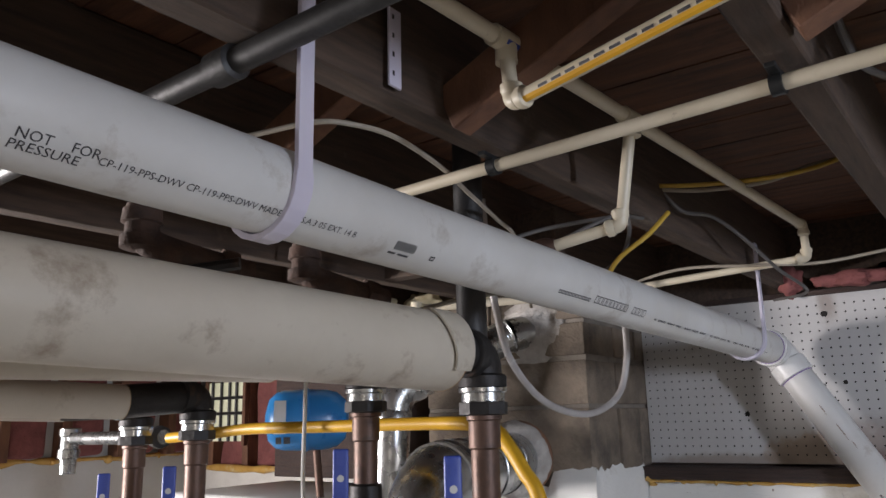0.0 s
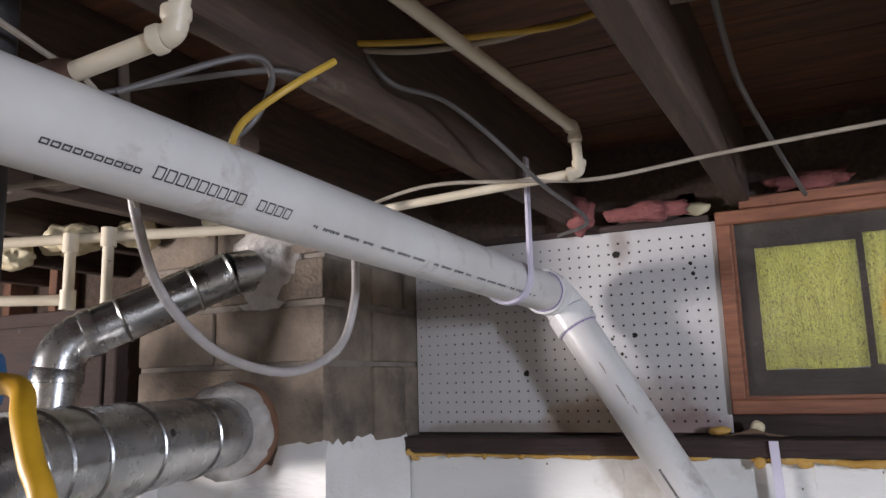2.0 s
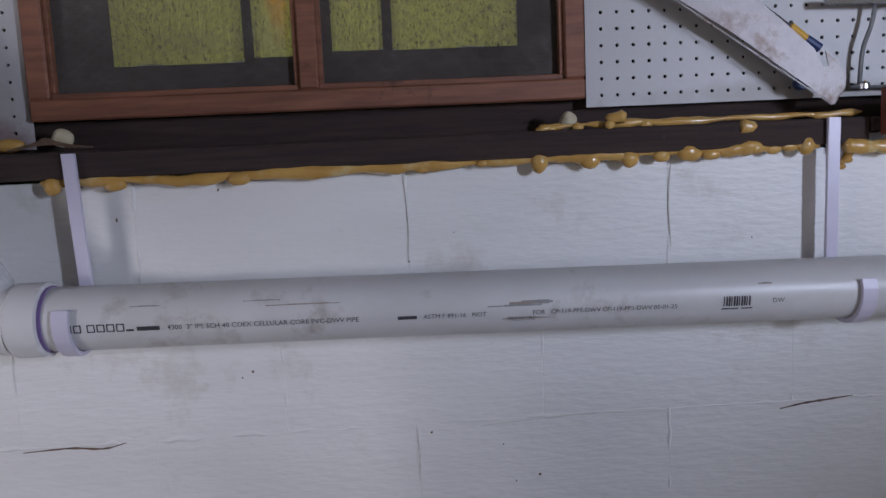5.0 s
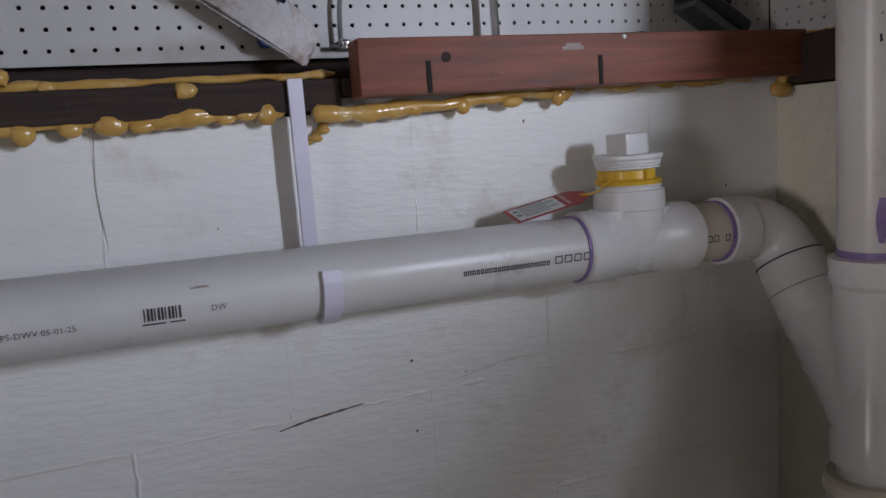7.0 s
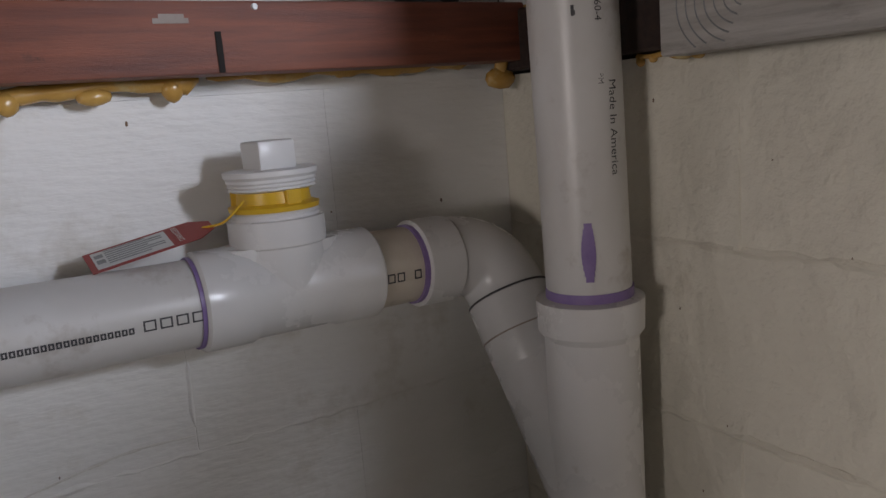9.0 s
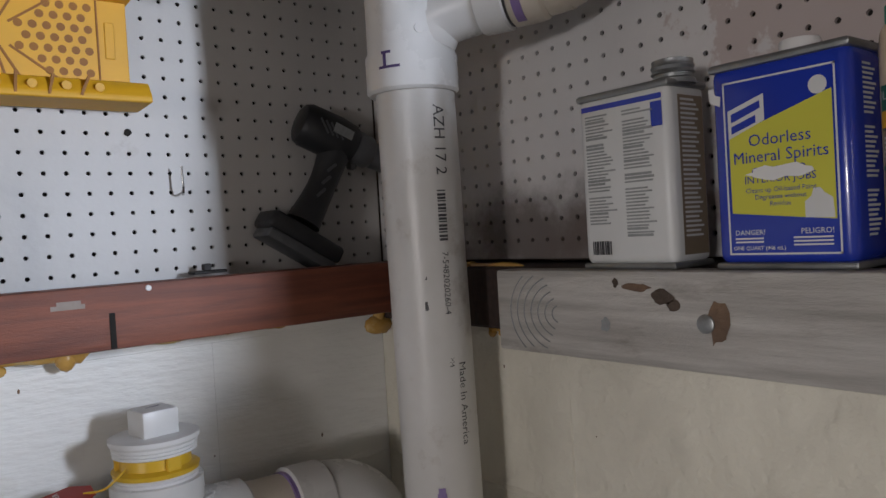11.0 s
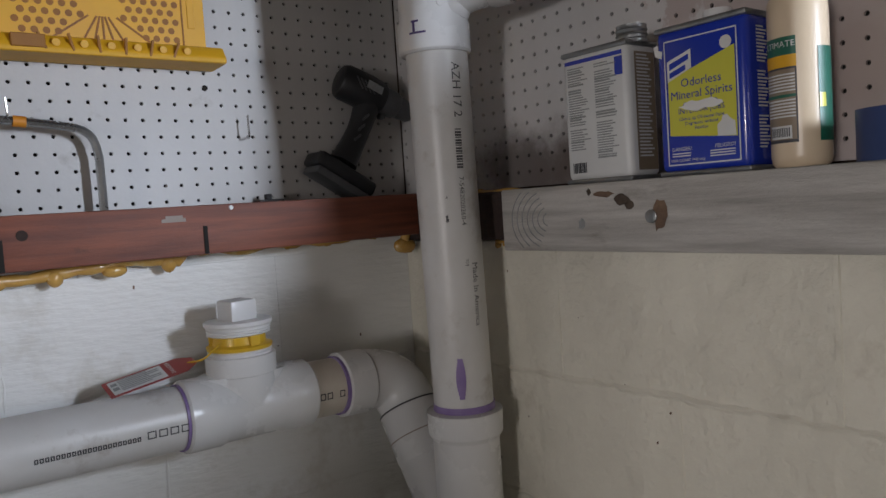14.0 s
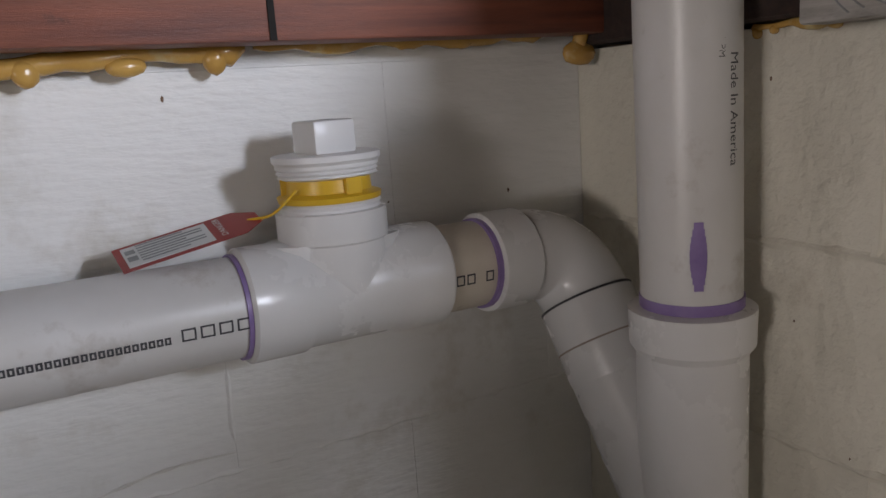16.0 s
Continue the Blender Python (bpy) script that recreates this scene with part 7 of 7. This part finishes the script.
# far corner: framing with pink batts, low boiler, galvanised elbow
for i, x in enumerate((-2.85, -2.60, -2.35, -2.10)):
    lone("wall_stud", box(x, x + 0.04, 2.86, 2.955, TOP, DECKZ, 0.002), BRACE, "brown wooden wall stud", "stud", "wall studs", "structure")
    bm = box(x + 0.045, x + 0.245, 2.90, 2.955, TOP + 0.01, DECKZ - 0.3, 0.02, None, None, 3)
    bmesh.ops.subdivide_edges(bm, edges=list(bm.edges), cuts=3, use_grid_fill=True)
    for v in bm.verts:
        v.co += Vector((0, noise.noise(v.co * 14) * 0.02, noise.noise(v.co * 9) * 0.01))
    lone("insulation_batt", bm, PINK, "pink fibreglass insulation between the studs", "insulation", "insulation batts")
for i, y in enumerate((2.65, 2.40, 2.15, 1.90)):
    lone("wall_stud", box(-2.948, -2.87, y, y + 0.04, 1.69, DECKZ, 0.002), BRACE, "brown wooden wall stud", "stud", "wall studs", "structure")
    bm = box(-2.948, -2.90, y + 0.045, y + 0.205, 1.70, 2.1, 0.02, None, None, 3)
    bmesh.ops.subdivide_edges(bm, edges=list(bm.edges), cuts=3, use_grid_fill=True)
    for v in bm.verts:
        v.co += Vector((noise.noise(v.co * 14) * 0.02, 0, noise.noise(v.co * 9) * 0.01))
    lone("insulation_batt", bm, PINK, "pink fibreglass insulation between the studs", "insulation", "insulation batts")
foam_bead([(-2.93, 1.6, 1.69), (-2.93, 2.8, 1.69)], 0.016, 32, "dirty yellow foam along the side wall top")
foam_bead([(-2.9, 2.85, 1.625), (-1.3, 2.85, 1.625)], 0.018, 31, "dirty yellow foam along the far wall top")
bl = thing("boiler", (-1.5, 2.3, 0), "white enamelled boiler with a rounded top edge", "boiler")
part("casing", box(-2.0, -1.15, 2.05, 2.60, 0.0, 1.60, 0.02, None, None, 3), WHITEP, bl)
part("seam", box(-1.60, -1.595, 2.046, 2.052, 0.05, 1.58), STEEL_DULL, bl)
gt = thing("pipe_tee", (-1.95, 1.68, 1.74), "galvanised pipe tee and nipple feeding the gas hose", "pipe fitting")
part("nipple", rod((-1.94, 1.68, 1.785), (-1.44, 1.645, 1.787), 0.018, 18), GALV, gt)
part("tee", turned((-1.95, 1.68, 1.815), (0, 0, -1), [(0, 0.024), (0.002, 0.030), (0.022, 0.030), (0.026, 0.026), (0.06, 0.026), (0.062, 0.031), (0.085, 0.031), (0.088, 0.024), (0.13, 0.022)], 18), GALV, gt)
part("hex_nut", turned((-1.47, 1.645, 1.787), (0.35, -0.05, 0), [(0, 0.020), (0.002, 0.029), (0.026, 0.029), (0.028, 0.020)], 8), IRON, gt, "", 20)

# foam and old cream pipes beside the chimney, under the ceiling
op = thing("old_supply_pipe", (-1.05, 2.3, 2.1), "old cream plastic supply pipes beside the chimney", "pipe")
part("cross_run", rod((-1.55, 2.05, 2.125), (-0.62, 2.58, 2.175), 0.0125, 16), CPVC, op)
part("drop", rod((-1.12, 2.285, 2.145), (-1.12, 2.285, 1.93), 0.0125, 16), CPVC, op)
part("second_drop", rod((-1.19, 2.24, 2.13), (-1.19, 2.24, 2.0), 0.0125, 16), CPVC, op)
part("stub", rod((-1.19, 2.24, 2.0), (-1.42, 2.10, 2.0), 0.0125, 16), CPVC, op)
for p in ((-1.12, 2.285, 2.145), (-1.19, 2.24, 2.13), (-1.12, 2.285, 1.94), (-1.19, 2.24, 2.0)):
    part("joint", turned(Vector(p) + Vector((0, 0, -0.022)), (0, 0, 1), [(0, 0.0125), (0, 0.0175), (0.044, 0.0175), (0.044, 0.0125)], 16), CPVC, op)
for i, (c, s) in enumerate((((-1.34, 2.35, 2.17), 0.05), ((-1.22, 2.45, 2.19), 0.045), ((-1.45, 2.28, 2.13), 0.04), ((-1.60, 2.2, 2.05), 0.05), ((-1.05, 2.50, 2.20), 0.04))):
    bm = bmesh.new()
    bmesh.ops.create_icosphere(bm, subdivisions=4, radius=1.0, matrix=Matrix.Translation(c) @ Matrix.Diagonal((s * 1.5, s, s * 0.8, 1)))
    for v in bm.verts:
        v.co += (v.co - Vector(c)) * (0.5 * noise.noise(v.co * 22) + 0.25 * noise.noise(v.co * 60))
    lone("foam_blob", bm, FOAM_PALE, "pale yellow lump of foam among the old pipes", "spray foam", "foam blobs", "", 60)
lone("header_beam", box(-2.9, -0.50, 2.02, 2.07, 2.19, 2.30, 0.003), JOIST, "dark wooden beam above the old pipes", "beam", "", "structure")
for x, y in ((-0.98, 2.47), (-1.10, 2.44), (-1.22, 2.47)):
    lone("wall_stud", box(x - 0.10, x - 0.06, y + 0.38, y + 0.45, 0.0, 2.2, 0.002), BRACE, "brown wooden stud behind the flue", "stud", "wall studs", "structure")

# pink insulation above the first pegboard
for c, s in (((-0.17, 2.90, 2.19), (0.035, 0.02, 0.05)), ((0.0, 2.90, 2.185), (0.11, 0.02, 0.022)), ((0.36, 2.91, 2.215), (0.09, 0.02, 0.02))):
    bm = bmesh.new()
    bmesh.ops.create_icosphere(bm, subdivisions=4, radius=1.0, matrix=Matrix.Translation(c) @ Matrix.Diagonal((*s, 1)))
    for v in bm.verts:
        v.co += (v.co - Vector(c)) * (0.5 * noise.noise(v.co * 30) + 0.2 * noise.noise(v.co * 90))
    lone("insulation_tuft", bm, PINK, "tuft of pink fibreglass pushed above the pegboard", "insulation", "insulation tufts", "", 60)
lone("top_strip", box(-0.66, 0.13, 2.925, 2.956, 2.150, 2.166, 0.002), SILL, "dark wooden strip above the pegboard", "strip", "", "structure")
lone("window_head", box(0.20, 1.0, 2.915, 2.956, 2.169, 2.195, 0.002), FRAME_W, "brown wooden head board above the window", "board", "", "structure")

# ---- above the corner: kraft paper, cables, dark boards ----
lone("top_strip", box(1.0, XR + 0.05, 2.925, 2.956, 2.177, 2.20, 0.002), SILL, "dark stained strip above the pegboard", "strip", "", "structure")


def crumpled(x0, x1, y0, y1, z, seed, label, sag=0.05):
    bm = bmesh.new()
    n, m_ = 40, 16
    g = []
    for i in range(n + 1):
        row = []
        for j in range(m_ + 1):
            x, y = x0 + (x1 - x0) * i / n, y0 + (y1 - y0) * j / m_
            h = 0.035 * noise.noise(Vector((x * 9, y * 9, seed))) + 0.018 * abs(noise.noise(Vector((x * 26, y * 26, seed + 4)))) - sag * math.sin(math.pi * i / n) * 0.4
            row.append(bm.verts.new((x, y, z + h + (y - y0) * 0.05)))
        g.append(row)
    for i in range(n):
        for j in range(m_):
            bm.faces.new((g[i][j], g[i + 1][j], g[i + 1][j + 1], g[i][j + 1]))
    r = bmesh.ops.extrude_face_region(bm, geom=list(bm.faces))
    bmesh.ops.translate(bm, vec=(0, 0, 0.004), verts=[v for v in r["geom"] if isinstance(v, bmesh.types.BMVert)])
    bmesh.ops.recalc_face_normals(bm, faces=bm.faces)
    return lone("kraft_paper", bm, KRAFT, label, "insulation facing", "kraft papers", "", 30)


crumpled(1.30, 1.765, 2.66, 2.945, 2.185, 2, "crumpled brown kraft paper of insulation between joists")
crumpled(1.86, 2.10, 2.70, 2.945, 2.27, 5, "dark torn kraft paper above the corner")
crumpled(0.60, 0.93, 2.6, 2.945, 2.26, 7, "brown kraft paper between joists above the window")
bm = bmesh.new()
slab([(1.82, 2.745, 2.20), (1.875, 2.745, 2.20), (1.868, 2.75, 2.14), (1.858, 2.75, 2.108)], (0, 1, 0), 0.001, bm)
lone("torn_paper", bm, KRAFT, "torn pointed strip of brown paper hanging down", "paper")
lone("nailed_slat", box(1.735, 1.765, 2.74, 2.80, 2.125, 2.30, 0.002), BRACE, "pale wooden slat nailed beside a joist", "slat")
cable([(1.25, 2.70, 2.150), (1.516, 2.70, 2.132), (1.607, 2.70, 2.117), (1.712, 2.70, 2.118), (1.833, 2.70, 2.127), (1.93, 2.73, 2.130), (2.05, 2.80, 2.140)], 0.0048, CABLE_T, "old cream cable along the wall top")
cable([(1.62, 2.64, 2.24), (1.70, 2.67, 2.19), (1.752, 2.70, 2.163), (1.80, 2.70, 2.151), (1.878, 2.70, 2.137), (1.95, 2.74, 2.13)], 0.0048, CABLE_T, "old cream cable drooping to the corner")
cable([(1.955, 2.68, 2.30), (1.976, 2.70, 2.237), (1.991, 2.70, 2.168), (1.965, 2.70, 2.093), (1.929, 2.70, 2.067), (1.907, 2.70, 2.095), (1.895, 2.70, 2.128), (1.885, 2.72, 2.18), (1.88, 2.74, 2.24)], 0.0052, CABLE_T, "cream cable hanging in a loop near the stack")
cable([(1.42, 2.52, 2.215), (1.58, 2.53, 2.19), (1.68, 2.55, 2.20), (1.75, 2.56, 2.235), (1.80, 2.56, 2.30)], 0.0056, CABLE_T, "thick white cable under the joists")
cable([(2.10, 2.72, 2.155), (2.19, 2.702, 2.138), (2.19, 2.579, 2.091), (2.192, 2.48, 2.083), (2.196, 2.381, 2.092), (2.196, 2.304, 2.100), (2.196, 2.243, 2.112), (2.196, 2.1, 2.14), (2.196, 1.9, 2.13)], 0.0052, CABLE_T, "old brown cable along the side wall")
bm = bmesh.new()
for i, (y0_, y1_) in enumerate(((1.80, 2.05), (2.05, 2.36), (2.36, 2.62))):
    box(XP + 0.014, XP + 0.022, y0_ + 0.003, y1_ - 0.003, 2.0, DECKZ, 0.001, None, bm)
lone("side_boards", bm, mat("stained_dark_board", (0.40, 0.29, 0.20), (0.10, 0.075, 0.06), 0.7, scale=7, bump=0.3, stain=(0.20, 0.15, 0.09), sscale=6, cut=(0.55, 0.75)), "dark stained boards above the side pegboard", "boards", "", "structure")

# ---- tall cabinet below the slanting drain ----
tc = thing("tall_cabinet", (0.14, 1.98, 0.0), "tall black metal cabinet standing before the white wall", "cabinet")
part("body", box(-0.160, 0.444, 1.78, 2.196, 0.02, 1.400, 0.006, None, None, 2), BLACKP, tc)
part("top", box(-0.166, 0.450, 1.77, 2.202, 1.402, 1.431, 0.012, None, None, 3), BLACKP, tc, "black rounded top")
part("door", box(-0.150, 0.434, 1.760, 1.778, 0.08, 1.385, 0.004, None, None, 2), BLACKP, tc)

# ---- blocks of the walls ----
blocks("wall_back", PAINT, wall_back, -0.66, XR, TOP, 5, YW, 0.05, Matrix.Identity(4), 0.70)
turn_r = Matrix.Translation((XR, 0, 0)) @ Matrix.Rotation(radians(-90), 4, "Z")
blocks("wall_right", PAINT_R, wall_right, -YW, -0.9, TOP, 5, 0, 0.05, turn_r, -2.50)


# painted-over mortar ridges along the joints
def ridge(pts, r, lift, wall, material, seed, axis):
    """Low uneven bead of mortar under the paint."""
    rng = random.Random(seed)
    a, b = Vector(pts[0]), Vector(pts[1])
    n = max(6, int((b - a).length / 0.012))
    line = []
    for i in range(n + 1):
        p = a.lerp(b, i / n)
        k = noise.noise(p * 35 + Vector((seed, 0, 0)))
        q = noise.noise(p * 60 + Vector((0, seed, 0)))
        p = p + Vector(axis) * (0.0035 * k - lift) + Vector((0, 0, 0.004 * q if abs(b.z - a.z) < 0.05 else 0))
        line.append(p + (Vector((0.003 * q, 0, 0)) if abs(b.z - a.z) > 0.05 and axis[1] else Vector((0, 0, 0))))
    part("mortar_ridge", hose(line, r, 6, 1), material, wall)


for r_ in range(1, 4):
    z_ = TOP - 0.2 * r_
    ridge(((XR, 2.86, z_), (XR, 1.2, z_)), 0.0060, 0.0030, wall_right, PAINT_R, r_, (-1, 0, 0))
    ridge(((-0.5, YW, z_), (2.15, YW, z_)), 0.0052, 0.0040, wall_back, PAINT, r_ + 9, (0, -1, 0))
for r_ in range(4):
    z1_ = TOP - 0.2 * r_
    for k_ in range(4):
        y_ = 2.50 + (-0.2 if r_ % 2 else 0.0) - 0.4 * k_
        ridge(((XR, y_, z1_), (XR, y_, z1_ - 0.2)), 0.0058, 0.0030, wall_right, PAINT_R, 20 + r_ * 5 + k_, (-1, 0, 0))
    for k_ in range(6):
        x_ = 0.70 + (0.2 if r_ % 2 else 0.0) + 0.4 * (k_ - 3)
        ridge(((x_, YW, z1_), (x_, YW, z1_ - 0.2)), 0.0046, 0.0042, wall_back, PAINT, 50 + r_ * 7 + k_, (0, -1, 0))
